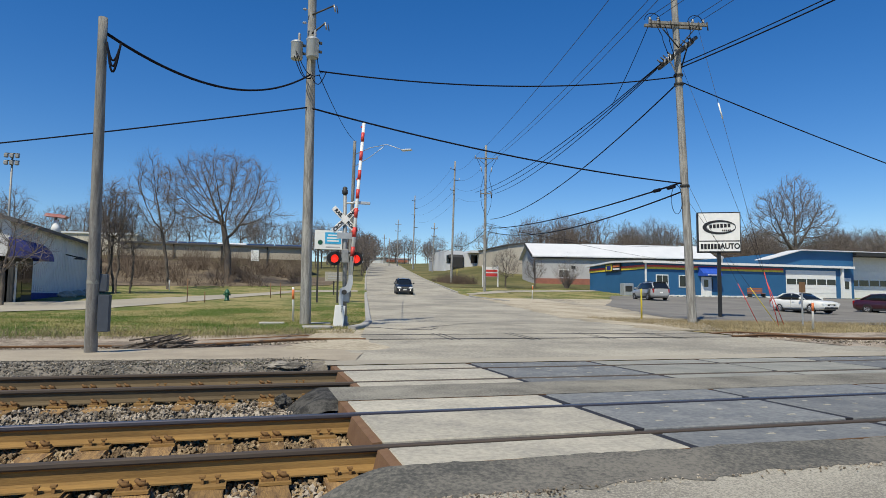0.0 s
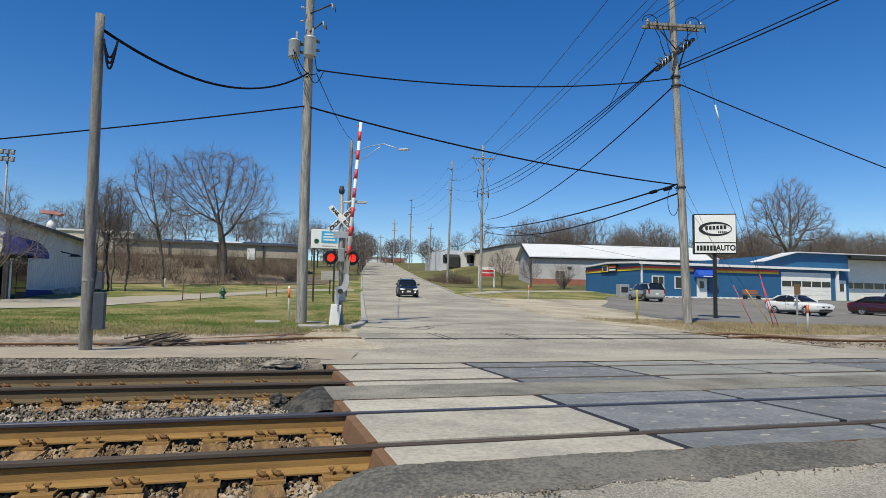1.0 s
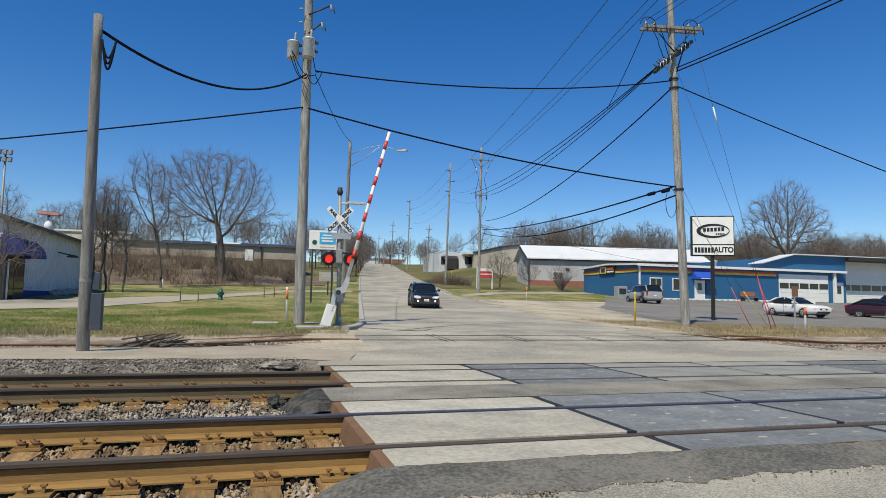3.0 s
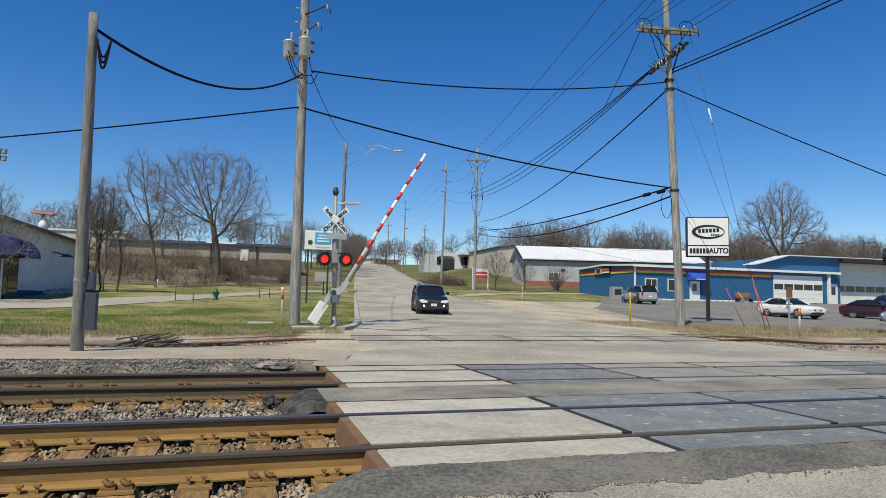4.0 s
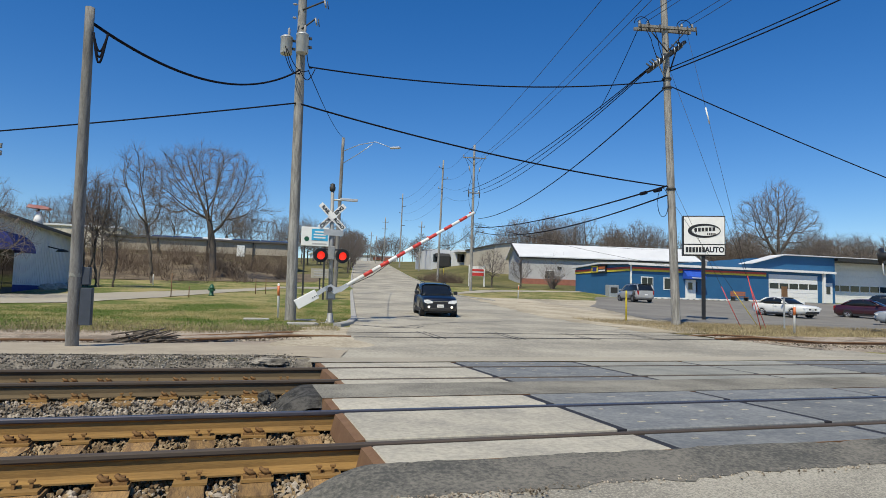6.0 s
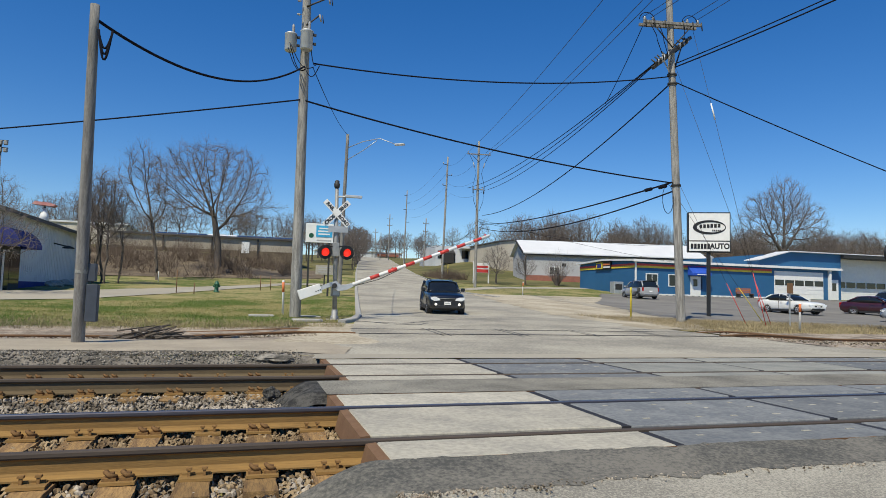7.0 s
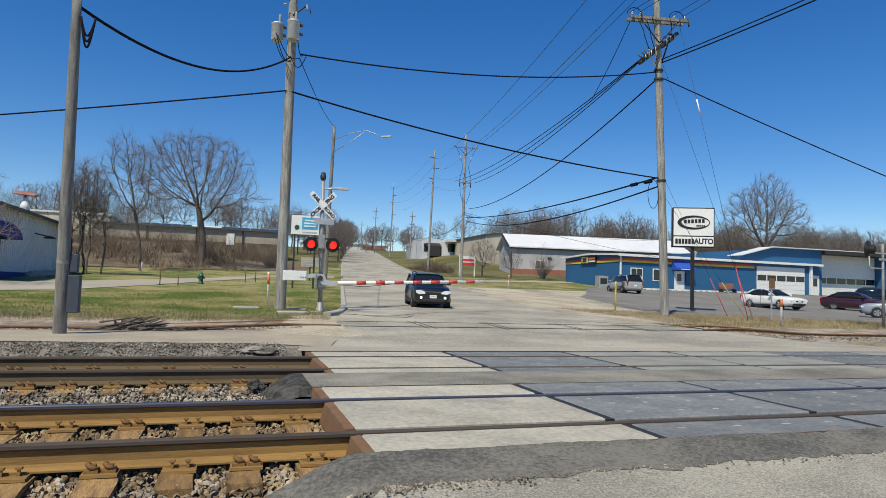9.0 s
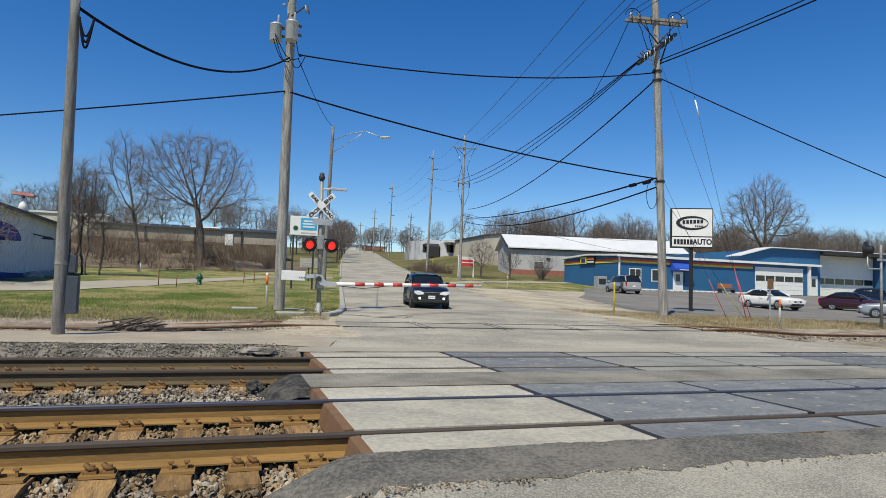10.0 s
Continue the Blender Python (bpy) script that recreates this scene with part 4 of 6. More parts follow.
for k in range(4):
    cable(P4 + Vector((-1.4 + .8 * k, 0, -1.4 - 1.5 * k)), P5 + Vector((-.6 + .4 * k, 0, -1.2 - 1.5 * k)), .8, .013, "thin bare overhead power wire", WIRE)
    cable(P5 + Vector((-.6 + .4 * k, 0, -1.2 - 1.5 * k)), P6 + Vector((-.8 + .5 * k, 0, -1.4 - 2 * k)), 1.4, .015, "thin bare overhead power wire", WIRE)
cable(P4 + Vector((0, 0, -10.3)), P5 + Vector((0, 0, -13.2)), .8, .035)
cable(P5 + Vector((0, 0, -13.2)), (38.9, 144, 13.0), .9, .035)
cable(P4 + Vector((0, -.2, -9.9)), (75.0, 102.5, 11.5), .9, .022)
cable(P4 + Vector((0, -.2, -9.6)), (50.0, 68.0, 6.0), .3, .018)

# guy wires with coloured guards
for top, foot, guard, ins, cover in ((on_r(13.5) + AW * 1.05, (21.09, 22.32, .15), RED, True, .175), (on_r(11.6) + Vector((.25, 0, 0)), (22.4, 23.4, .15), RED, False, .17),
                                     (on_r(6.4) + Vector((.2, 0, 0)), (21.33, 23.71, .15), RED, False, .30), (on_r(5.6) + Vector((.2, 0, 0)), (23.6, 25.1, .15), YELLOW, False, .32)):
    g = thing("guy_wire", "steel guy wire with a coloured plastic guard", "guy wire", group="guy wires")
    top, foot = Vector(top), Vector(foot)
    part("wire", rod(top, foot, .008, .008, 5), DARK, g)
    part("guard", rod(lerp(foot, top, .002), lerp(foot, top, cover), .016, .016, 8), guard, g, "long bright plastic guard")
    if ins:
        part("strain_insulator", rod(lerp(foot, top, .68), lerp(foot, top, .735), .032, .032, 8), WHITE, g, "white fibreglass rod")


# ---- the crossing signal with its gate ----
def words(text, size, depth=.004):
    cu = bpy.data.curves.new("words", "FONT")
    cu.body, cu.size, cu.extrude, cu.align_x, cu.align_y = text, size, depth, "CENTER", "CENTER"
    cu.offset = size * .04
    ob = bpy.data.objects.new("words", cu)
    me = bpy.data.meshes.new_from_object(ob)
    bpy.data.objects.remove(ob)
    return me


SB = Vector((3.05, 23.4, land(3.05, 23.4)))
sig = thing("crossing_signal", "silver railway crossing signal with crossbuck, lamps and gate", "crossing signal", Matrix.Translation(SB))
part("mast", rod((0, 0, 0), (-.10, -.12, 4.95), .085, .062, 14), MAST, sig, "weathered grey steel mast")
b = part("mast_base", lathe([(.17, 0), (.17, .05), (.11, .08), (.108, .34), (.09, .36)], 12), MAST, sig)
for a in range(4):
    part("anchor_bolt", rod((.16 * math.cos(a * 1.57 + .7), .16 * math.sin(a * 1.57 + .7), .05), (.16 * math.cos(a * 1.57 + .7), .16 * math.sin(a * 1.57 + .7), .13), .02, .02, 6), GALV, b)
part("foundation", box(-.32, .32, -.32, .32, -.3, .02, bevel=.02), CONC, sig, "concrete foundation block")
part("mast_cap", lathe([(.06, 0), (.10, .04), (.11, .16), (.08, .20), (.09, .26), (.03, .30)], 12, centre=(-.1, -.12, 4.72)), DARK, sig, "small bell on the mast top")
arm = part("lamp_bracket", rod((-.08, -.12, 4.42), (.80, -.16, 4.46), .035, .035, 8), SILVER, sig)
part("lamp_tube", box(.18, .82, -.22, -.12, 4.40, 4.50, bevel=.02), SILVER, arm)
# crossbuck blades
for ang, txt in ((-45, ("RAIL", "ROAD")), (45, ("CROS", "SING"))):
    bm = box(-.61, .61, -.008, .008, -.10, .10, bevel=.004)
    m = Matrix.Translation((-.08, -.21 if ang < 0 else -.192, 3.80)) @ Euler((0, radians(-ang), 0)).to_matrix().to_4x4()
    blade = part("crossbuck_blade", bm, WHITE, sig, "white crossbuck blade with black letters")
    blade.matrix_basis = m
    for w, x in zip(txt, (-.34, .34)):
        me = words(w, .17)
        me.materials.append(BLACK)
        o = new("lettering", me)
        o.parent = blade
        o.matrix_basis = pose(x, -.012, 0, 90, 0, 0)
part("track_plate", box(-.36, .34, -.20, -.185, 3.12, 3.34, bevel=.004), GALV, sig, "small grey sign plate")
part("crossarm_tube", rod((-.48, -.14, 2.62), (.42, -.14, 2.62), .03, .03, 8), DARK, sig)
part("junction_box", box(-.18, .06, -.22, -.06, 2.25, 2.75, bevel=.02), MAST, sig)
for x, lens in ((-.44, LAMP_RED), (.33, LAMP_RED)):
    bm = lathe([(.10, -.20), (.15, -.16), (.155, -.02), (.255, -.01), (.255, .0)], 24)
    bmesh.ops.transform(bm, matrix=Matrix.Translation((x, -.22, 2.40)) @ pose(0, 0, 0, 90, 0, 0), verts=bm.verts)
    lamp = part("signal_lamp", bm, BLACK, sig, "black round backplate with a red lamp")
    bm = lathe([(.148, 0), (.14, .025), (.10, .045), (.02, .055)], 20)
    bmesh.ops.transform(bm, matrix=Matrix.Translation((x, -.222, 2.40)) @ pose(0, 0, 0, 90, 0, 0), verts=bm.verts)
    part("lens", bm, lens, lamp, "glowing red lens")
    bm = bmesh.new()
    rings = []
    for d in (0, .26):
        rings.append([bm.verts.new((x + (.158 - .01 * (d > 0)) * math.sin(a), -.225 - d * (1 - .25 * abs(a) / 2), 2.40 + .158 * math.cos(a) - .12 * d)) for a in np.linspace(-2.0, 2.0, 17)])
    for i in range(16):
        bm.faces.new((rings[0][i], rings[0][i + 1], rings[1][i + 1], rings[1][i]))
    bmesh.ops.solidify(bm, geom=bm.faces, thickness=.006)
    part("visor", bm, BLACK, lamp)
mech = part("gate_mechanism", box(-.15, .15, -.14, .20, .82, 1.28, bevel=.03), MAST, sig, "grey steel gate drive box")
part("access_door", box(-.11, .11, -.157, -.141, .88, 1.20, bevel=.005), GALV, mech)

# the swinging arm, at its pivot
gate = part("gate_arm", rod((.42, -.02, -.17), (6.2, -.02, 0), .070, .055, 12), WHITE, sig, "red and white striped gate arm")
GP = Vector((2.97, 23.15, 1.40)) - SB
n = 15
for i in range(n):
    if i % 2 == 0:
        continue
    a, b = .95 + (6.2 - .95) * i / n, .95 + (6.2 - .95) * (i + 1) / n
    za, zb = -.17 * (6.2 - a) / 5.78, -.17 * (6.2 - b) / 5.78
    ra, rb = .0735 - .015 * (a - .42) / 5.78, .0735 - .015 * (b - .42) / 5.78
    part("stripe", rod((a, -.02, za), (b, -.02, zb), ra, rb, 12), RED, gate, "red band")
for x in (2.2, 4.1, 6.05):
    part("arm_lamp", box(x - .035, x + .035, -.04, .0, .04 - .17 * (6.2 - x) / 5.78, .10 - .17 * (6.2 - x) / 5.78, bevel=.008), RED, gate, "small red arm lamp")
bm = prism([(-.62, .10), (-.20, .16), (.12, .14), (.22, -.05), (.42, -.10), (.62, -.10), (.62, -.24), (.34, -.27), (.06, -.22), (-.12, .02), (-.62, -.02)], -.10, -.05)
part("arm_casting", bm, SILVER, gate, "grey bent casting")
bm = prism([(-.62, .10), (-.20, .16), (.12, .14), (.22, -.05), (.42, -.10), (.62, -.10), (.62, -.24), (.34, -.27), (.06, -.22), (-.12, .02), (-.62, -.02)], .02, .06)
part("arm_casting", bm, SILVER, gate)
for y in (-.15, .06):
    part("counterweight", box(-1.28, -.48, y, y + .05, -.10, .24, bevel=.01), WHITE, gate, "white painted counterweight plate")
for x in (-.68, -.60, -.52):
    part("bolt", rod((x, -.17, .02), (x, -.13, .02), .022, .022, 6), DARK, gate)
part("pivot_shaft", rod((0, -.13, 0), (0, .12, 0), .09, .09, 14), DARK, gate)
part("truss_wire", tube([(.6, -.02, -.22), (1.6, -.02, -.28), (2.6, -.02, -.16)], .012, 5), DARK, gate)

# small signal mast glimpsed across the street
o = Vector((26.05, 20.4, land(26.05, 20.4)))
s2 = thing("crossing_signal", "second crossing signal seen from the back, grey mast with black lamp", "crossing signal", Matrix.Translation(o))
part("mast", rod((0.35, 0, 0), (.35, 0, 3.6), .06, .05, 12), MAST, s2)
part("lamp_bracket", tube([(.35, 0, 2.55), (-.35, 0, 2.55), (-.42, 0, 2.62), (-.42, 0, 3.05)], .03, 8), SILVER, s2)
bm = lathe([(.05, -.30), (.17, -.24), (.20, -.03), (.37, 0), (.37, .03)], 20)
bmesh.ops.transform(bm, matrix=Matrix.Translation((-.42, .05, 3.34)) @ pose(0, 0, 0, -90, 0, 18), verts=bm.verts)
part("signal_lamp", bm, BLACK, s2, "black lamp backplate")
part("side_bracket", box(.2, .9, -.06, .06, 2.9, 3.0), GALV, s2)


# ---- buildings ----
def gable_roof(parent, x0, x1, y0, y1, eave, ridge, over, th, material, along="x", label=""):
    """A pitched roof slab, its ridge along x or y."""
    if along == "x":
        m = (y0 + y1) / 2
        a = [(y0 - over, eave - (ridge - eave) * over / (m - y0)), (m, ridge), (y1 + over, eave - (ridge - eave) * over / (m - y0))]
        o = a + [(q[0], q[1] - th) for q in a[::-1]]
        bm = prism(o, x0 - over, x1 + over, axis="x")
    else:
        m = (x0 + x1) / 2
        a = [(x0 - over, eave - (ridge - eave) * over / (m - x0)), (m, ridge), (x1 + over, eave - (ridge - eave) * over / (m - x0))]
        o = a + [(q[0], q[1] - th) for q in a[::-1]]
        bm = prism(o, y0 - over, y1 + over)
    return part("roof", bm, material, parent, label)


def window(parent, x0, x1, z0, z1, y, panes=2, frame_m=WHITE):
    w = part("window", box(x0 - .08, x1 + .08, y - .05, y + .02, z0 - .08, z1 + .08, bevel=.01), frame_m, parent)
    n = panes
    for i in range(n):
        a, b = x0 + (x1 - x0) * i / n + .04, x0 + (x1 - x0) * (i + 1) / n - .04
        part("pane", box(a, b, y - .065, y - .045, z0 + .04, z1 - .04), GLASS, w)
    return w


def garage_door(parent, x0, x1, z0, z1, y, n, sill=1.75, tall=.72):
    d = part("garage_door", box(x0, x1, y - .03, y + .02, z0, z1), WHITE, parent, "white sectional garage door")
    rows = 6
    h = (z1 - z0) / rows
    for i in range(rows):
        part("door_section", box(x0 + .04, x1 - .04, y - .06, y - .031, z0 + i * h + .02, z0 + (i + 1) * h - .02, bevel=.01), WHITE, d)
    for i in range(n):
        a = x0 + (x1 - x0) * (i + .06) / n
        b = x0 + (x1 - x0) * (i + .94) / n
        part("door_window", box(a, b, y - .085, y - .058, z0 + sill, z0 + sill + tall), GLASS, d, "dark door window")
    return d


BRIGHTBLUE = mat("bright_blue_canvas", (0.02, 0.09, 0.50), .7, scale=2, fine=30)
# blue tyre and service garage
Z = 1.92
g = thing("auto_garage", "blue metal garage with red, orange and yellow stripes", "garage")
part("wall", prism([(68.9, Z - 1), (68.9, Z + 4.05), (75.6, Z + 4.3), (82.4, Z + 4.05), (82.4, Z - 1)], 45.3, 76, axis="x"), BLUEWALL, g, "blue metal wall")
gable_roof(g, 45.3, 77.0, 68.9, 82.4, Z + 4.3, Z + 4.58, .45, .22, WHITEROOF, "x", "white metal roof")
part("fascia", box(44.84, 77.4, 68.36, 68.44, Z + 3.98, Z + 4.28), WHITE, g, "white fascia board")
for z0, z1, m_ in ((3.60, 3.78, RED), (3.50, 3.596, ORANGE), (3.28, 3.496, YELLOW)):
    part("stripe", box(45.24, 66.0, 68.86, 68.90, Z + z0, Z + z1), m_, g, "painted stripe")
    part("stripe", box(45.22, 45.296, 68.864, 82.4, Z + z0, Z + z1), m_, g)
part("downpipe", box(45.30, 45.48, 68.72, 68.87, Z, Z + 3.97), WHITE, g, "white downpipe at the corner")
window(g, 46.95, 48.55, Z + 1.3, Z + 2.55, 68.9)
window(g, 50.2, 51.2, Z + 1.15, Z + 2.55, 68.9, 1)
d = part("door", box(53.35, 54.85, 68.83, 68.90, Z, Z + 2.45), WHITE, g, "white entrance door")
part("door_window", box(53.75, 54.35, 68.80, 68.835, Z + 1.2, Z + 2.1), GLASS, d)
part("door_rail", box(55.0, 55.1, 68.82, 68.89, Z + .9, Z + 2.2), DARK, g, "dark notice frame beside the door")
bm = prism([(68.88, Z + 3.75), (68.88, Z + 2.55), (67.9, Z + 2.55), (67.9, Z + 2.85)], 52.95, 55.75, axis="x")
part("awning", bm, BRIGHTBLUE, g, "bright blue canvas awning")
part("awning_trim", box(53.6, 55.3, 67.86, 67.895, Z + 2.62, Z + 2.72), WHITE, g)
garage_door(g, 66.4, 74.6, Z, Z + 3.62, 68.9, 5)
part("post", box(75.4, 75.75, 68.60, 68.89, Z, Z + 3.96), WHITE, g)
# logo board on the gable end
s = part("sign_board", box(45.08, 45.22, 74.0, 77.8, Z + 3.2, Z + 4.25, bevel=.02), BLACK, g, "dark oval-cornered sign board with an orange emblem")
part("emblem", box(45.05, 45.08, 76.0, 77.6, Z + 3.3, Z + 4.15), YELLOW, s)
part("emblem", box(45.02, 45.05, 76.3, 77.3, Z + 3.45, Z + 4.0), AWNING, s)
part("bar", box(45.05, 45.08, 74.2, 75.8, Z + 3.75, Z + 4.05), ORANGE, s)
part("bar", box(45.05, 45.08, 74.2, 75.8, Z + 3.4, Z + 3.6), WHITE, s)
part("base_trim", box(45.3, 66, 68.84, 68.90, Z, Z + .14), WHITE, g)
part("roof_vent", lathe([(.25, 0), (.25, .7), (.4, .75), (.4, .95), (.1, 1.05)], 12, centre=(58.5, 71.5, Z + 4.3)), GALV, g)

g2 = thing("auto_garage", "taller blue metal workshop with white garage doors", "garage")
part("wall", prism([(64.2, Z + 4.95), (69.1, Z + 6.25), (78.15, Z + 6.28), (78.15, Z - 1), (76.05, Z - 1), (76.05, Z + 3.5), (64.2, Z + 3.5)], 69.3, 71.2), BLUEWALL, g2, "blue metal front wall")
part("body", box(66.5, 97, 71.2, 88, Z - 1, Z + 5.9), BLUEWALL, g2)
bm = prism([(63.8, Z + 4.92), (69.1, Z + 6.26), (97.4, Z + 6.36), (97.4, Z + 6.46), (69.1, Z + 6.38), (63.8, Z + 5.02)], 68.7, 71.4)
part("coping", bm, WHITEROOF, g2, "white metal coping along the roofline")
# underside of the overhang, its shade put into the dark colour
part("soffit", box(78.17, 97, 68.75, 71.19, Z + 5.85, Z + 6.24), DARK, g2, "eave over the doors, coloured dark for its shade")
d = part("door", box(76.1, 77.6, 69.22, 69.3, Z, Z + 2.75), WHITE, g2, "white side door")
part("door_window", box(76.5, 77.2, 69.19, 69.222, Z + 1.25, Z + 2.3), GLASS, d)
garage_door(g2, 79.2, 90.4, Z, Z + 5.84, 71.19, 6, 1.78, .80)
part("pilaster", box(90.5, 91.1, 69.3, 71.18, Z, Z + 5.84), BLUEWALL, g2)
garage_door(g2, 91.2, 97, Z, Z + 5.84, 71.19, 4, 1.78, .80)
# wheel stops along the wall
for i in range(22):
    o_ = obj("wheel_stop", box(-.26, .26, -.09, .09, -.05, .15, bevel=.02), WHITE)
    o_.location = (46.2 + i * .93, 68.2, Z - .02)
    tagged(o_, "low painted wheel stop along the blue wall", "wheel stop", "wheel stops")

u = thing("utility_cabinet", "grey metal meter cabinet at the garage corner", "utility cabinet")
part("body", box(43.3, 44.6, 70.2, 71.2, Z - .3, Z + 1.5, bevel=.03), GALV, u)
part("vent_panel", box(43.45, 44.4, 70.17, 70.199, Z + .5, Z + 1.2), DARK, u)
BENCHWOOD = mat("bench_wood", (0.42, 0.15, 0.07), .6, scale=3, fine=30, streak=(.5, 6, 6))
# bench and things along the garage wall
b = thing("bench", "red-brown wooden bench against the blue wall", "bench")
o = (60.85, 67.9, Z - .03)
for i in range(4):
    part("slat", box(o[0] - 1.15, o[0] + 1.15, o[1] - .28 + i * .15, o[1] - .16 + i * .15, o[2] + .45, o[2] + .5), BENCHWOOD, b)
for i in range(3):
    part("back_slat", box(o[0] - 1.15, o[0] + 1.15, o[1] + .32, o[1] + .37, o[2] + .62 + i * .2, o[2] + .78 + i * .2), BENCHWOOD, b)
for x in (-1.05, 1.0):
    part("leg", box(o[0] + x, o[0] + x + .08, o[1] - .3, o[1] + .36, o[2], o[2] + .45), DARK, b)
    part("back_post", box(o[0] + x, o[0] + x + .08, o[1] + .37, o[1] + .43, o[2], o[2] + 1.2), DARK, b)
# sign on a post in front of the lot
sx, sy = 26.95, 33.1
sz = land(sx, sy)
sg = thing("pole_sign", "white illuminated pole sign with a black oval emblem", "sign", Matrix.Translation((sx, sy, sz)) @ pose(0, 0, 0, 0, 0, -27) @ Matrix.Diagonal((.91, 1, 1.035, 1)))
part("post", box(-.11, .11, -.11, .11, 0, 4.0, bevel=.01), BLACK, sg, "square black steel post")
part("cabinet", box(-1.36, 1.36, -.22, .22, 3.80, 6.18, bevel=.03), BLACK, sg, "black sign cabinet")
f = part("face", box(-1.29, 1.29, -.245, -.221, 4.50, 6.11), WHITE, sg, "white upper sign face")
f2 = part("face", box(-1.29, 1.29, -.245, -.221, 3.87, 4.43), WHITE, sg, "white lower sign face")
bm = bmesh.new()
def oval(bm, a, b, a2, b2, dx, y0, y1, cz):
    n = 40
    r0, r1 = [], []
    for i in range(n):
        t = 2 * math.pi * i / n
        r0.append((a * math.cos(t), b * math.sin(t)))
        r1.append((dx + a2 * math.cos(t), b2 * math.sin(t)))
    for y in (y0,):
        o_ = [bm.verts.new((x, y, cz + z)) for x, z in r0]
        i_ = [bm.verts.new((x, y, cz + z)) for x, z in r1]
        o2 = [bm.verts.new((x, y1, cz + z)) for x, z in r0]
        for k in range(n):
            bm.faces.new((o_[k], o_[(k + 1) % n], i_[(k + 1) % n], i_[k]))
            bm.faces.new((o_[k], o2[k], o2[(k + 1) % n], o_[(k + 1) % n]))
oval(bm, 1.05, .42, .90, .30, .10, -.262, -.246, 5.28)
part("emblem", bm, BLACK, f, "black slanted oval ring emblem")
for i in range(6):
    part("emblem_bar", box(-.62 + i * .23, -.45 + i * .23, -.262, -.246, 5.22 + .01 * i, 5.44 + .01 * i), BLACK, f)
for i in range(5):
    part("emblem_bar", box(.18 + i * .115, .26 + i * .115, -.262, -.246, 5.04, 5.14), BLACK, f)
for i in range(6):
    part("letter_bar", box(-1.18 + i * .21, -1.02 + i * .21, -.262, -.246, 4.0, 4.30), BLACK, f2)
me = words("AUTO", .44)
me.materials.append(BLACK)
t_ = new("lettering", me)
t_.parent = f2
t_.matrix_basis = pose(.66, -.25, 4.15, 90, 0, 0)

# white farm-style shed up the slope
zs = 4.05
sh = thing("metal_shed", "long grey metal shed with a white roof", "shed")
part("wall", prism([(102.8, zs - 1), (102.8, zs + 5.0), (108, zs + 7.3), (113.2, zs + 5.0), (113.2, zs - 1)], 46, 78, axis="x"), GREYWALL, sh, "pale grey metal wall")
gable_roof(sh, 46, 78, 102.8, 113.2, zs + 5.15, zs + 7.5, .6, .18, WHITEROOF, "x", "white metal roof")
# added dark strip that paints the shade below the eave
part("eave_shade_strip", box(45.5, 78.5, 102.3, 102.6, zs + 4.45, zs + 4.8), DARK, sh)
part("brick_base", box(45.9, 60, 102.6, 102.79, zs - .5, zs + 1.0), BRICK, sh, "low red brick base")
window(sh, 50.2, 51.9, zs + 1.2, zs + 2.5, 102.78)
window(sh, 57.0, 58.3, zs + 1.2, zs + 2.4, 102.78)
part("vent", box(52.4, 53.1, 102.7, 102.79, zs + 2.7, zs + 3.2), DARK, sh)
garage_door(sh, 61.5, 66.5, zs, zs + 3.4, 102.78, 4)
part("corner_post", box(45.8, 46.0, 102.6, 102.8, zs, zs + 5.0), DARK, sh)
sh.matrix_world = Matrix.Translation((46, 102.8, 0)) @ pose(0, 0, 0, 0, 0, -11) @ Matrix.Translation((-46, -102.8, 0))
part("bargeboard", prism([(102.2, zs + 4.65), (108, zs + 7.15), (108, zs + 7.45), (102.2, zs + 5.0)], 45.2, 45.38, axis="x"), DARK, sh)
CREAM = mat("tan_wall", (0.52, 0.46, 0.37), .85, scale=.3, fine=4)
# tan building behind it
tb = thing("warehouse", "tan flat-roofed building behind the shed", "warehouse")
part("wall", prism([(48.3, 4), (48.3, 12.2), (52, 12.7), (62, 12.4), (62, 4)], 121, 140), CREAM, tb)
part("roof", prism([(48.0, 12.22), (52, 12.72), (62.3, 12.42), (62.3, 12.65), (52, 12.95), (48.0, 12.45)], 120.7, 140), DARKROOF, tb)
# low office up the street
ob_ = thing("office_building", "low white office with a flat overhanging roof", "office")
part("wall", box(45.5, 58, 141, 156, 7, 11.9), WHITEWALL, ob_)
part("roof", box(46.2, 59, 138.5, 157, 11.9, 12.4), WHITEROOF, ob_, "flat white roof edge")
part("front_wing", box(41.0, 45.5, 142, 156, 7, 12.5), WHITEWALL, ob_)
for x in (47.0, 49.2, 51.6):
    part("window", box(x, x + 1.6, 140.9, 140.98, 9.7, 11.5), GLASS, ob_)
part("window", box(41.5, 43.0, 141.9, 141.98, 9.6, 11.4), GLASS, ob_)
part("canopy", prism([(141.98, 11.6), (141.98, 10.9), (140.9, 10.6), (140.9, 10.8)], 42.0, 45.4, axis="x"), DARK, ob_, "dark sloping canopy")
part("porch", box(42.4, 45.0, 140.5, 141.9, 8.5, 10.9), DARK, ob_)
# building at the hilltop
ht = thing("store_building", "long low white building on the hilltop", "building")
part("wall", box(30, 70, 300, 312, 14, 20.4), WHITEWALL, ht)
part("roof", box(29.5, 70.5, 299.5, 312.5, 20.4, 20.8), WHITEROOF, ht)
part("canopy", box(58, 68, 298, 299.4, 18.6, 19.8), BRICK, ht)
sn = thing("shop_sign", "red and white sign board on posts", "sign")
yz = land(33.2, 86)
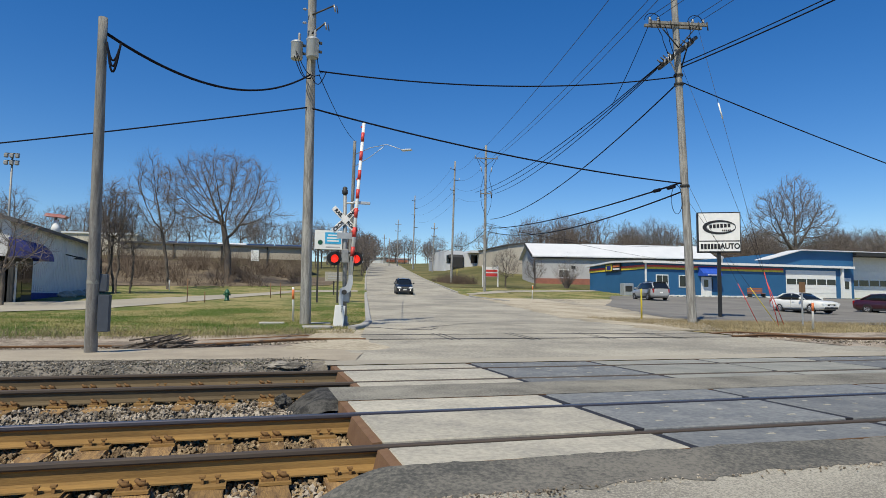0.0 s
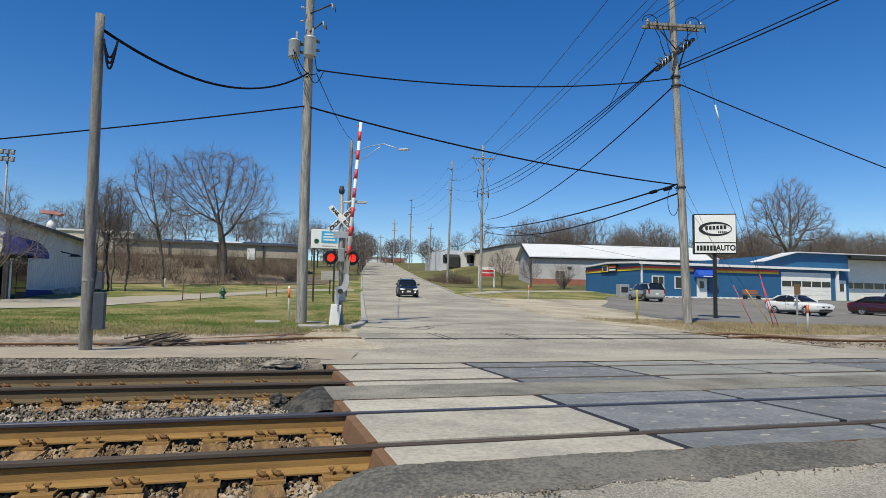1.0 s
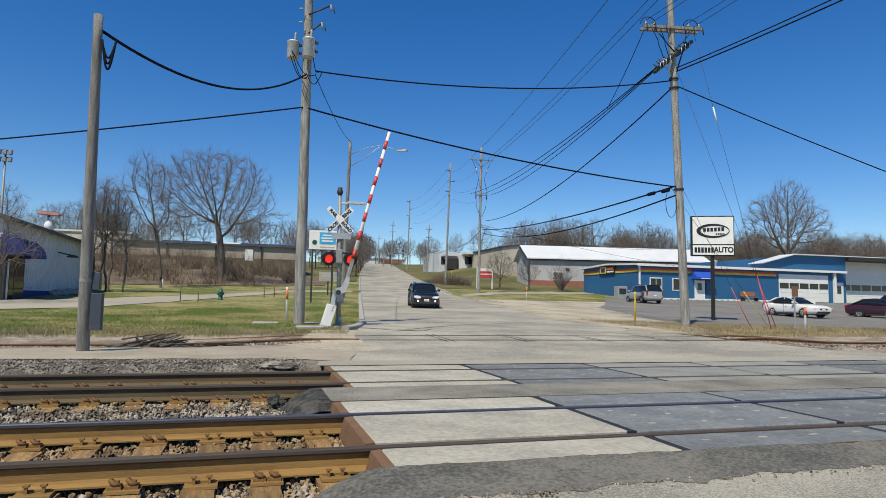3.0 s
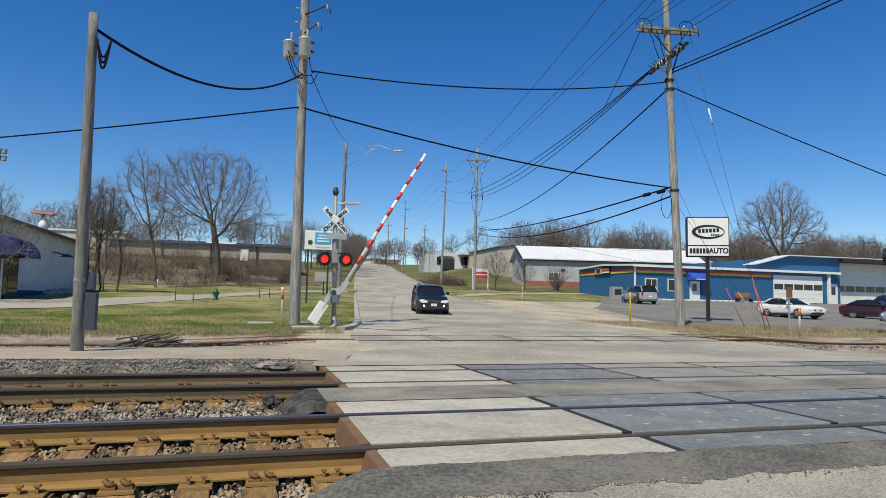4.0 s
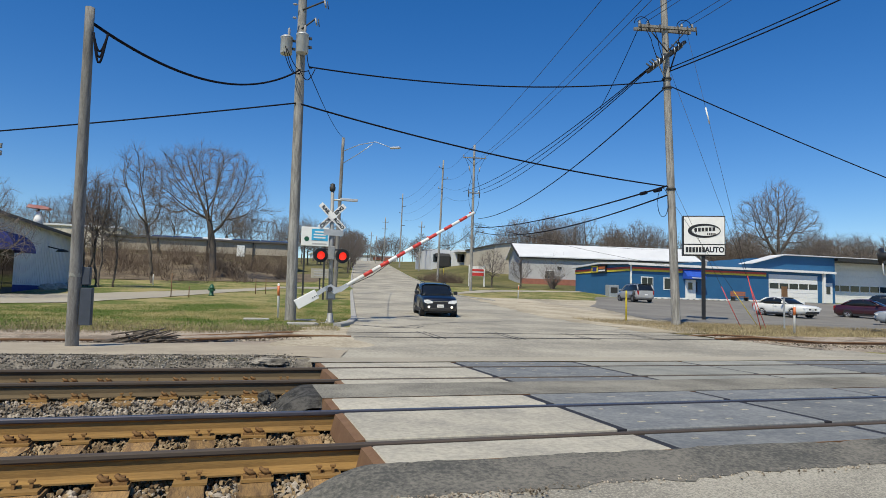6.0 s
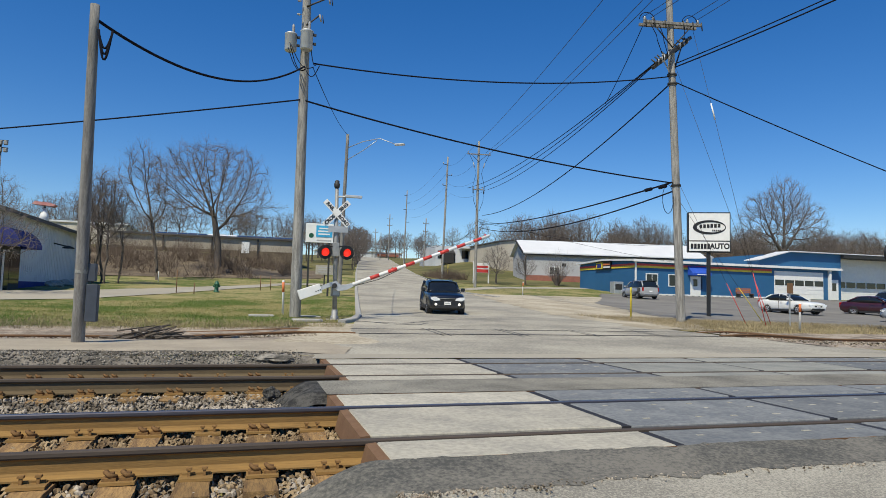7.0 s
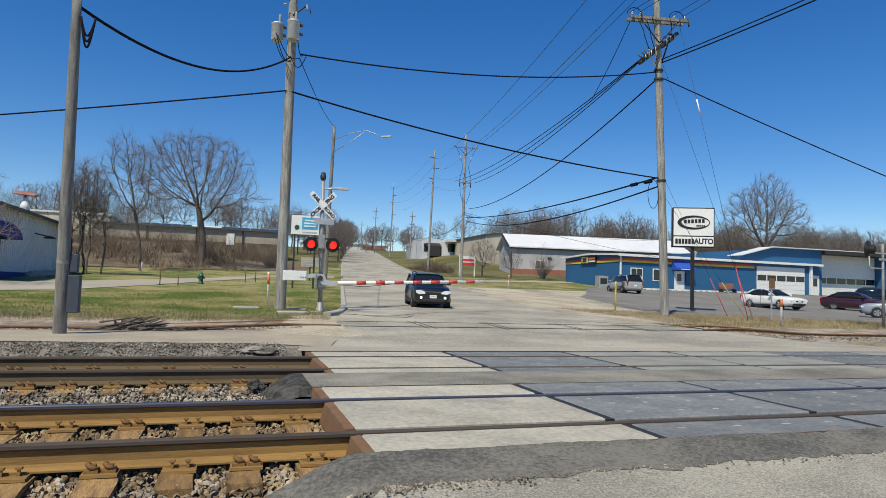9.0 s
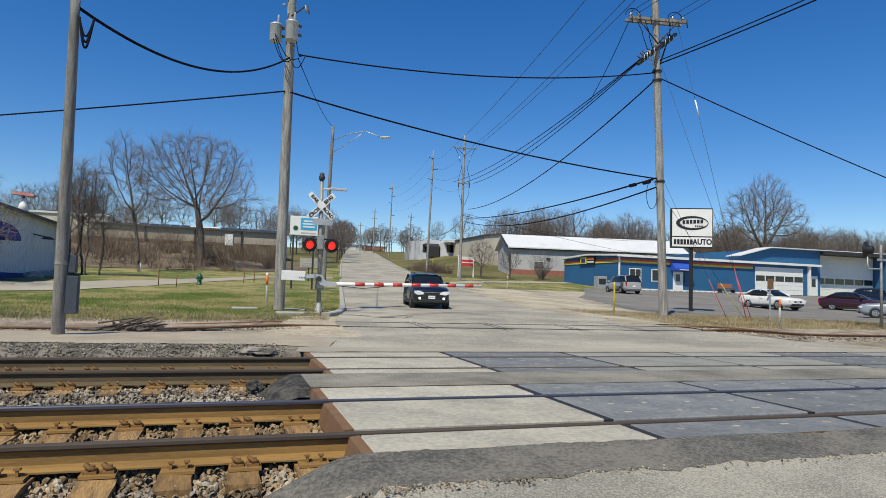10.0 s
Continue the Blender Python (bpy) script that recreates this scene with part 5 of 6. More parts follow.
part("board", box(30.6, 32.7, 86, 86.1, yz + 1.5, yz + 2.9), WHITE, sn)
part("band", box(30.62, 32.68, 85.97, 85.998, yz + 1.55, yz + 2.0), RED, sn)
part("band", box(30.62, 32.68, 85.97, 85.998, yz + 2.2, yz + 2.5), RED, sn)
for x in (30.45, 32.7):
    part("post", box(x, x + .15, 86, 86.15, yz, yz + 3.1), WHITE, sn)

FADEDRED = mat("faded_red", (0.46, 0.14, 0.12), .6, col2=(0.60, 0.34, 0.30), scale=2, fine=20)
# building with the blue awning
lb = thing("restaurant", "white ribbed metal building with blue base and awning", "restaurant")
part("wall", box(-34, -13.6, 42, 60, .2, 5.65), WHITEWALL, lb, "white ribbed metal wall")
bm = bmesh.new()
y = 45.7
while y < 59.9:
    box(-13.62, -13.575, y - .03, y + .03, 1.4, 5.6, bm)
    y += .4
o_ = part("siding_ribs", bm, WHITEWALL, lb)
o_["kind"] = "stuff"
part("plinth", box(-13.62, -13.53, 45.35, 60.02, .3, 1.35), AWNING, lb, "dark blue painted base")
gable_roof(lb, -34, -13.6, 42, 60, 5.62, 8.6, .5, .22, DARKROOF, "y", "dark shingle roof")
e = part("entrance", box(-14.2, -13.35, 42.0, 45.3, .3, 3.4), DARK, lb, "dark glazed entrance front")
part("window", box(-13.36, -13.3, 43.4, 45.1, 1.2, 3.0), GLASS, e)
part("door_frame", box(-13.36, -13.27, 42.3, 43.2, .4, 3.1), WHITE, e)
part("door_glass", box(-13.29, -13.24, 42.4, 43.1, .5, 3.0), GLASS, e)
bm = bmesh.new()
prev = None
for a in np.linspace(0, math.pi / 2, 9):
    ring = [bm.verts.new((-13.55 + 1.25 * math.cos(a) if k < 2 else -13.55 + 1.2 * math.cos(a), yy, 3.3 + 1.15 * math.sin(a))) for k, yy in enumerate((41.6, 45.7))]
    if prev:
        bm.faces.new((prev[0], prev[1], ring[1], ring[0]))
    prev = ring
for yy in (41.6, 45.7):
    vs = [bm.verts.new((-13.55, yy, 3.3))] + [bm.verts.new((-13.55 + 1.25 * math.cos(a), yy, 3.3 + 1.15 * math.sin(a))) for a in np.linspace(0, math.pi / 2, 9)]
    bm.faces.new(vs)
bmesh.ops.recalc_face_normals(bm, faces=bm.faces)
part("awning", bm, AWNING, lb, "dark blue barrel awning")
wl = part("wall_lamp", rod((-13.6, 53.2, 4.2), (-12.7, 53.0, 4.0), .05, .05, 6), DARK, lb)
part("lamp_shade", lathe([(.45, 0), (.3, .12), (.05, .2)], 12, centre=(-12.6, 53, 3.85)), DARK, wl)
part("roof_fan", lathe([(.34, -.5), (.28, -.1), (.16, .2), (.08, .4)], 14, centre=(-13.75, 51, 6.1)), WHITE, lb, "white roof ventilator")
bm = prism([(-14.45, 6.72), (-13.15, 6.62), (-13.0, 6.74), (-13.4, 6.86), (-14.3, 6.92)], 50.6, 51.4)
part("fan_cowl", bm, FADEDRED, lb, "faded red ventilator cowl")
part("fan_post", box(-13.8, -13.7, 50.95, 51.05, 6.3, 6.7), DARK, lb)
rr = random.Random(7)
for x, y in ((-12.6, 50.0), (-12.5, 52.4), (-12.7, 57.0)):
    o_ = lump(x, y, land(x, y) + .12, (.55, .4, .28), x, "pale rounded landscaping boulder", CONC)
    o_.name = "boulder"
# floodlight mast behind it
fm = thing("floodlight_mast", "tall grey mast with floodlights", "floodlight")
part("mast", rod((-22.9, 70, 1.5), (-22.9, 70, 14.6), .14, .09, 10), MAST, fm)
for dz in (13.75, 14.45):
    part("bracket", box(-23.5, -22.3, 69.95, 70.1, dz + .22, dz + .3), DARK, fm)
    for dx in (-.45, .02, .48):
        part("floodlight", box(-22.9 + dx - .17, -22.9 + dx + .17, 69.6, 69.9, dz - .2, dz + .2, bevel=.05), MAST, fm)

# warehouse over the bank
CREAMWALL = mat("cream_wall", (0.58, 0.53, 0.44), .85, scale=.3, fine=4)
wh = thing("warehouse", "long beige flat-roofed warehouse above the bank", "warehouse")
part("wall", box(-22, 8.6, 118, 150, 5, 10.1), BEIGE, wh, "beige block wall")
part("lower_wall", box(-22.02, 8.62, 117.9, 117.99, 5, 8.0), SOIL, wh, "darker brown lower wall")
part("roof_edge", box(-22.4, 9.0, 117.5, 150, 10.1, 10.4), DARKROOF, wh, "dark flat roof edge")
for x in (-14, -6.2, 1.4, 7.4):
    part("downpipe", box(x, x + .25, 117.75, 117.89, 6, 10.1), DARK, wh)
part("door", box(-1.2, .1, 117.8, 117.89, 7.6, 9.6), WHITE, wh, "white steel door")
SOLAR = mat("solar_glass", (0.03, 0.045, 0.10), .25, scale=2, fine=20, bump=0)
for i in range(15):
    sp = part("solar_panel", prism([(118.6, 10.42), (119.9, 10.74), (119.9, 10.80), (118.6, 10.48)], -15 + i * 1.62, -13.5 + i * 1.62, axis="x"), SOLAR if i not in (5, 6, 7) else WHITEROOF, wh, "tilted roof panel with a pale rim")
    part("panel_rim", prism([(119.905, 10.72), (119.96, 10.72), (119.96, 10.84), (119.905, 10.84)], -15 + i * 1.62, -13.5 + i * 1.62, axis="x"), GALV, sp)
w2 = thing("warehouse", "pale cream industrial building behind the trees", "warehouse")
part("wall", box(-42, -25, 150, 175, 8, 14.2), CREAMWALL, w2)
part("roof_edge", box(-42.3, -24.7, 149.7, 175, 14.2, 14.55), WHITEROOF, w2)

# worn stall lines on the lot
for xa, ya, xb, yb in ((34.2, 32.0, 33.6, 28.6), (37.6, 31.4, 36.9, 28.0), (43.4, 35.2, 42.6, 31.6), (30.4, 33.6, 29.8, 30.4)):
    bm = bmesh.new()
    prev = None
    for k in range(13):
        x, y = xa + (xb - xa) * k / 12, ya + (yb - ya) * k / 12
        ring = [bm.verts.new((x + d, y, lot_z(x + d, y) + .062)) for d in (-.06, .06)]
        if prev:
            bm.faces.new((prev[0], prev[1], ring[1], ring[0]))
        prev = ring
    part("stall_line", bm, PALE, lot, "worn pale painted stall line")

# boxes, signs and markers on the lawns
def marker(x, y, h, body, band, label):
    z = land(x, y)
    m = thing("marker_post", label, "marker post", Matrix.Translation((x, y, z)) @ pose(0, 0, 0, 0, random.Random(int(x * 10)).uniform(-2, 4), 0), "marker posts")
    part("tube", lathe([(.045, 0), (.045, h), (.03, h + .03)], 10), body, m)
    if band:
        part("band", lathe([(.05, h * .66), (.05, h - .06)], 10), band, m, "orange sleeve")
    return m
marker(1.42, 26.6, 1.35, WHITE, ORANGE, "white marker post with an orange sleeve")
marker(21.4, 20.9, 1.15, WHITE, ORANGE, "white marker post with an orange top")
marker(18.6, 28.6, 1.55, YELLOW, None, "plain yellow plastic marker post")
marker(25.2, 57.0, 1.3, WHITE, ORANGE, "pale wooden marker stake in the grass")
marker(31.3, 101, 2.2, YELLOW, None, "yellow marker post in the grass")
marker(-8.0, 66, 1.0, WHITE, None, "short white post beside the trees")
bx = thing("small_sign", "small sign on a thin steel post", "sign", Matrix.Translation((22.6, 22.6, land(22.6, 22.6))))
part("post", box(-.03, .03, -.02, .02, 0, 1.6), GALV, bx)
part("plate", box(-.16, .16, -.04, -.021, 1.45, 1.9), RUSTDARK, bx)

hy = thing("fire_hydrant", "dark green fire hydrant on the lawn", "fire hydrant", Matrix.Translation((-2.0, 47.4, land(-2, 47.4))))
HG = mat("hydrant_green", (0.012, 0.10, 0.05), .5, scale=5, fine=40)
part("barrel", lathe([(.2, 0), (.2, .05), (.14, .08), (.14, .5), (.19, .52), (.19, .56), (.15, .6), (.12, .72), (.04, .8)], 14), HG, hy)
part("nozzle", rod((-.24, 0, .42), (.24, 0, .42), .07, .07, 10), HG, hy)
part("front_nozzle", rod((0, -.24, .4), (0, 0, .4), .09, .09, 10), HG, hy)
es = thing("message_sign", "white and blue electronic message sign on posts", "sign", Matrix.Translation((4.7, 45.6, land(4.7, 45.6))))
part("cabinet", box(-.95, .95, -.1, .1, 3.72, 5.05, bevel=.02), WHITE, es)
SB2 = mat("sign_blue", (0.05, 0.42, 0.72), .4, scale=3, fine=20, bump=0)
f = part("screen", box(-.25, .86, -.125, -.101, 4.12, 4.92), SB2, es, "bright blue screen")
for z, w in ((4.72, .7), (4.52, .85), (4.32, .8)):
    part("text_bar", box(.30 - w / 2, .30 + w / 2, -.135, -.126, z - .05, z + .05), WHITE, f)
part("text_bar", box(-.2, .8, -.11, -.101, 3.84, 3.93), GREYWALL, es)
part("emblem", rod((-.58, -.115, 4.2), (-.58, -.101, 4.2), .17, .17, 16), HG, es)
for x in (-.7, .7):
    part("post", box(x - .06, x + .06, -.06, .06, 0, 3.72), DARK, es)
ys = thing("yard_sign", "small cream notice board on a post", "sign", Matrix.Translation((7.0, 62, land(7, 62))))
part("board", box(-.85, .85, -.05, .05, 1.3, 2.2), PANEL_A, ys)
part("post", box(-.06, .06, .05, .15, 0, 2.1), DARK, ys)
for i in range(3):
    part("text_bar", box(-.6, .6, -.06, -.051, 1.5 + i * .22, 1.58 + i * .22), GREYWALL, ys)
for x, y, h in ((-4.3, 44.5, 1.5), (1.0, 52, 1.2), (1.8, 53.5, 1.2), (-3.2, 44.0, .7)):
    s_ = thing("steel_stake", "thin rusty steel stake in the lawn", "stake", Matrix.Translation((x, y, land(x, y))), "stakes")
    part("rod", rod((0, 0, -.1), (0, 0, h), .03, .03, 6), RUSTDARK, s_)
for x, y, s in ((.55, 24.6, .45), (2.3, 24.9, .4), (2.0, 22.3, .5)):
    o_ = obj("concrete_slab", box(-s, s, -.35, .35, -.1, .07, bevel=.02), CONC)
    o_.location = (x, y, land(x, y))
    tagged(o_, "flat pale concrete utility slab in the grass", "slab", "utility slabs")


# ---- vehicles ----
def paint(name, col, rough=.28):
    m = mat(name, col, rough, scale=1.5, fine=30, bump=0, specular=.6, col2=tuple(c * .85 for c in col))
    m.node_tree.nodes["Principled BSDF"].inputs["Coat Weight"].default_value = .45
    m.node_tree.nodes["Principled BSDF"].inputs["Coat Roughness"].default_value = .06
    return m


TYRE = mat("tyre_rubber", (0.02, 0.02, 0.02), .85, scale=6, fine=60)
RIM = mat("alloy_rim", (0.5, 0.5, 0.52), .35, .7, scale=6, fine=60, bump=0)
HEAD = mat("headlamp_glass", (0.85, 0.86, 0.86), .15, scale=8, fine=60, bump=0)
HEAD_ON = mat("lit_fog_lamp", (1.0, 0.93, 0.8), .2, scale=8, fine=60, bump=0, emit=0.7)
TAIL = mat("tail_lamp", (0.35, 0.012, 0.012), .15, scale=8, fine=60, bump=0)
PLASTIC = mat("black_plastic", (0.02, 0.02, 0.022), .6, scale=8, fine=60)
CHROME = mat("chrome", (0.7, 0.7, 0.7), .15, 1.0, scale=8, fine=60, bump=0)


def loft(rings, close=True):
    bm = bmesh.new()
    R_ = [[bm.verts.new(p) for p in ring] for ring in rings]
    for a, b in zip(R_, R_[1:]):
        for i in range(len(a) - 1):
            bm.faces.new((a[i], a[i + 1], b[i + 1], b[i])).smooth = True
    if close:
        bm.faces.new(R_[0])
        bm.faces.new(R_[-1][::-1])
    bmesh.ops.recalc_face_normals(bm, faces=bm.faces)
    return bm


def car(name, label, category, colour, L=4.6, W=1.86, belt=1.02, hood=.98, tail=1.05, roof=1.72, clear=.22, wheel=.36,
        wb=(1.42, -1.36), cab=(.85, .25, -1.75, -2.15), rails=False, lit=False, group=""):
    """A car at the origin, nose along +x. cab: windscreen foot, roof front, roof rear, rear-window foot."""
    c = thing(name, label, category, group=group)
    h = L / 2
    w = W / 2
    st = [(-h, .74, .42, tail - .12), (-h + .06, .90, .32, tail - .04), (-h + .35, .98, clear, tail), (wb[1], 1.0, clear, tail + .01), (cab[2], 1.0, clear, belt + .03),
          (0, 1.0, clear, belt), (cab[0], 1.0, clear, belt - .02), (wb[0], .99, clear, hood - .03), (h - .45, .975, clear, hood - .05), (h - .16, .93, .26, hood - .11), (h - .04, .86, .33, hood - .17), (h, .80, .40, hood - .25)]
    rings = []
    for x, k, z0, z1 in st:
        d = z1 - z0
        half = [(w * k * .78, z0), (w * k * .96, z0 + .10 * d), (w * k, z0 + .35 * d), (w * k * .995, z0 + .62 * d), (w * k * .965, z0 + .86 * d), (w * k * .90, z1 - .01), (w * k * .55, z1 + .025), (0, z1 + .035)]
        rings.append([(x, y, z) for y, z in half] + [(x, -y, z) for y, z in half[-2::-1]])
    # close each ring below
    rings = [r_ + [r_[0]] for r_ in rings]
    body = part("body", loft(rings), colour, c)
    # glasshouse
    def cabring(x, z, k):
        zb = belt + .01
        return [(x, w * k * .93, zb), (x, w * k * .86, zb + (z - zb) * .55), (x, w * k * .77, z - .05), (x, w * k * .60, z), (x, 0, z + .02), (x, -w * k * .60, z), (x, -w * k * .77, z - .05), (x, -w * k * .86, zb + (z - zb) * .55), (x, -w * k * .93, zb), (x, w * k * .93, zb)]
    rs = [cabring(cab[0], belt + .03, .92), cabring((cab[0] + cab[1]) / 2, (belt + roof) / 2 + .03, .96), cabring(cab[1], roof - .05, .98), cabring(cab[1] - .4, roof, 1.0), cabring((cab[1] + cab[2]) / 2, roof + .01, 1.0), cabring(cab[2], roof - .03, .98), cabring((cab[2] + cab[3]) / 2, (belt + roof) / 2 + .05, .95), cabring(cab[3], tail + .02, .90)]
    glass = part("glasshouse", loft(rs), GLASS, c, "dark tinted windows")
    # roof skin and pillars just proud of the glass
    bm = bmesh.new()
    def roofring(x, z, k):
        return [(x, w * k * .785, z - .075), (x, w * k * .62, z + .012), (x, 0, z + .034), (x, -w * k * .62, z + .012), (x, -w * k * .785, z - .075)]
    rr_ = [roofring(cab[1] + .05, roof - .045, .98), roofring(cab[1] - .4, roof, 1.0), roofring((cab[1] + cab[2]) / 2, roof + .01, 1.0), roofring(cab[2] - .05, roof - .03, .98)]
    part("roof", loft(rr_, close=False), colour, c)
    for s in (-1, 1):
        for xa, za, xb, zb, rad in ((cab[0] + .02, belt, cab[1] + .02, roof - .08, .035), (cab[2] + .03, roof - .07, cab[3], tail + .02, .06), (-.25, belt, -.32, roof - .06, .035)):
            ya, yb = (w * .90 if za < zb else w * .765), (w * .765 if za < zb else w * .86)
            part("pillar", rod((xa, s * ya, za), (xb, s * yb, zb), rad, rad, 6), colour, c)
        mir = part("mirror", box(cab[0] - .33, cab[0] - .17, s * (w + .09) - .10, s * (w + .09) + .10, belt + .02, belt + .18, bevel=.03), colour, c)
        part("headlight", prism([(s * w * .40, hood - .34), (s * w * .72, hood - .37), (s * w * .885, hood - .30), (s * w * .90, hood - .19), (s * w * .62, hood - .20), (s * w * .44, hood - .25)], h - .40, h + .008, axis="x"), HEAD, c, "clear headlight")
        part("taillight", box(-h + .01, -h + .2, s * (w * .80) - .09, s * (w * .80) + .09, tail - .45, tail - .06, bevel=.03), TAIL, c, "red taillight")
        part("fog_lamp", rod((h - .14, s * w * .62, .48), (h + .03, s * w * .62, .48), .06, .06, 12), HEAD_ON if lit else HEAD, c)
        if rails:
            part("roof_rail", tube([(cab[1] - .2, s * w * .62, roof + .02), (cab[1] - .35, s * w * .62, roof + .07), (cab[2] + .3, s * w * .62, roof + .07), (cab[2] + .1, s * w * .62, roof + .0)], .02, 6), PLASTIC, c)
        part("door_line", box(-.27, -.255, s * w * .99 - .012, s * w * .99 + .012, clear + .15, belt - .03), PLASTIC, c)
        part("handle", box(-.12, .06, s * w * 1.0 - .02, s * w * 1.0 + .02, belt - .16, belt - .12), colour, c)
        part("sill", box(wb[1] + .4, wb[0] - .4, s * w * .97 - .03, s * w * .97 + .03, clear - .02, clear + .12), PLASTIC, c)
    part("grille", box(h - .16, h + .015, -.36, .36, hood - .38, hood - .26, bevel=.02), PLASTIC, c, "dark grille")
    part("grille_bar", box(h - .11, h + .025, -.37, .37, hood - .27, hood - .245), CHROME, c)
    part("lower_bumper", box(h - .30, h + .02, -w * .66, w * .66, .27, .44, bevel=.04), PLASTIC, c)
    part("plate", box(h + .005, h + .022, -.155, .155, .46, .60), WHITE, c, "pale licence plate")
    part("plate_bar", box(h + .022, h + .026, -.12, .12, .51, .55), GREYWALL, c)
    part("rear_plate", box(-h - .02, -h - .005, -.155, .155, .62, .76), WHITE, c)
    part("underbody", box(-h + .3, h - .3, -w * .8, w * .8, clear - .03, clear + .25), PLASTIC, c)
    spin = []
    for x in wb:
        for s in (-1, 1):
            part("wheel_arch", lathe_y((x, s * (w - .105), wheel), [(wheel * 1.10, -.11), (wheel * 1.13, -.11), (wheel * 1.13, .112), (wheel * 1.10, .112)]), PLASTIC, c)
            tyre = part("wheel", lathe_y((0, 0, 0), [(wheel * .62, -.10), (wheel * .93, -.105), (wheel, -.075), (wheel, .075), (wheel * .93, .105), (wheel * .62, .10)]), TYRE, c, "black tyre on an alloy rim")
            tyre.matrix_basis = pose(x, s * (w - .10), wheel)
            rim = part("rim", lathe_y((0, 0, 0), [(wheel * .16, .09), (wheel * .60, .085), (wheel * .655, .103), (wheel * .655, -.10), (wheel * .60, -.085), (wheel * .16, -.09)]), RIM, tyre)
            for k in range(5):
                a = k * 2 * math.pi / 5
                part("spoke_gap", rod((wheel * .4 * math.cos(a), s * .088, wheel * .4 * math.sin(a)), (wheel * .4 * math.cos(a), s * .100, wheel * .4 * math.sin(a)), wheel * .13, wheel * .13, 8), PLASTIC, tyre)
            spin.append(tyre)
    return c, spin


def lathe_y(centre, prof, seg=24):
    bm = bmesh.new()
    rings = [[bm.verts.new((centre[0] + r_ * math.cos(2 * math.pi * i / seg), centre[1] + y, centre[2] + r_ * math.sin(2 * math.pi * i / seg))) for i in range(seg)] for r_, y in prof]
    rings.append(rings[0])
    for a, b in zip(rings, rings[1:]):
        for i in range(seg):
            f = bm.faces.new((a[i], a[(i + 1) % seg], b[(i + 1) % seg], b[i]))
    bmesh.ops.recalc_face_normals(bm, faces=bm.faces)
    return bm


NAVY = paint("navy_car_paint", (0.005, 0.007, 0.014))
suv, suv_wheels = car("suv", "dark navy SUV with lit fog lamps", "car", NAVY, L=4.45, W=1.76, belt=1.02, hood=1.0, tail=1.05, roof=1.56, wheel=.34, wb=(1.38, -1.32), rails=True, lit=True)
van, _ = car("minivan", "silver minivan parked by the blue garage", "car", paint("silver_paint", (0.36, 0.36, 0.37)), L=4.9, W=1.94, belt=1.08, hood=1.02, tail=1.12, roof=1.74, clear=.2, wheel=.33, wb=(1.55, -1.45), cab=(1.35, .55, -2.05, -2.42), rails=True, group="parked cars")
van.matrix_world = pose(38.2, 57.2, lot_z(38.2, 57.2) + .053, 0, 0, 82)
sedan, _ = car("sedan", "white four-door sedan parked on the lot", "car", paint("white_car_paint", (0.78, 0.77, 0.73)), L=4.75, W=1.8, belt=.94, hood=.88, tail=1.0, roof=1.44, clear=.18, wheel=.32, wb=(1.40, -1.32), cab=(.95, .15, -1.15, -1.85), group="parked cars")
sedan.matrix_world = pose(38.85, 38.75, lot_z(38.85, 38.75) + .053, 0, 0, -88)
sedan2, _ = car("sedan", "dark maroon sedan parked on the lot", "car", paint("maroon_paint", (0.040, 0.006, 0.011)), L=4.8, W=1.82, belt=.96, hood=.9, tail=1.0, roof=1.46, clear=.18, wheel=.33, wb=(1.40, -1.36), cab=(.95, .15, -1.15, -1.85), group="parked cars")
sedan2.matrix_world = pose(47.1, 38.6, lot_z(47.1, 38.6) + .053, 0, 0, -66)
sedan3, _ = car("hatchback", "silver-grey car at the edge of the lot", "car", paint("grey_car_paint", (0.25, 0.27, 0.30)), L=4.4, W=1.78, belt=.95, hood=.92, tail=1.02, roof=1.48, clear=.18, wheel=.32, wb=(1.35, -1.25), cab=(.95, .2, -1.4, -1.95), group="parked cars")
sedan3.matrix_world = pose(39.9, 29.6, lot_z(39.9, 29.6) + .053, 0, 0, 132)
suv2, _ = car("suv", "dark blue SUV parked behind the sedans", "car", paint("blue_car_paint", (0.015, 0.03, 0.06)), rails=True, group="parked cars")
suv2.matrix_world = pose(54.2, 43.9, lot_z(54.2, 43.9) + .053, 0, 0, 130)


# ---- trees, brush and grass ----
def limb_into(out, pts, radii, seg):
    vs, fs = out
    b0 = len(vs)
    for i, p in enumerate(pts):
        d = pts[min(i + 1, len(pts) - 1)] - pts[max(i - 1, 0)]
        q = d.to_track_quat("Z", "Y")
        for k in range(seg):
            a = 2 * math.pi * k / seg
            vs.append(tuple(p + q @ Vector((radii[i] * math.cos(a), radii[i] * math.sin(a), 0))))
    for i in range(len(pts) - 1):
        for k in range(seg):
            a, b = b0 + i * seg + k, b0 + i * seg + (k + 1) % seg
            fs.append((a, b, b + seg, a + seg))


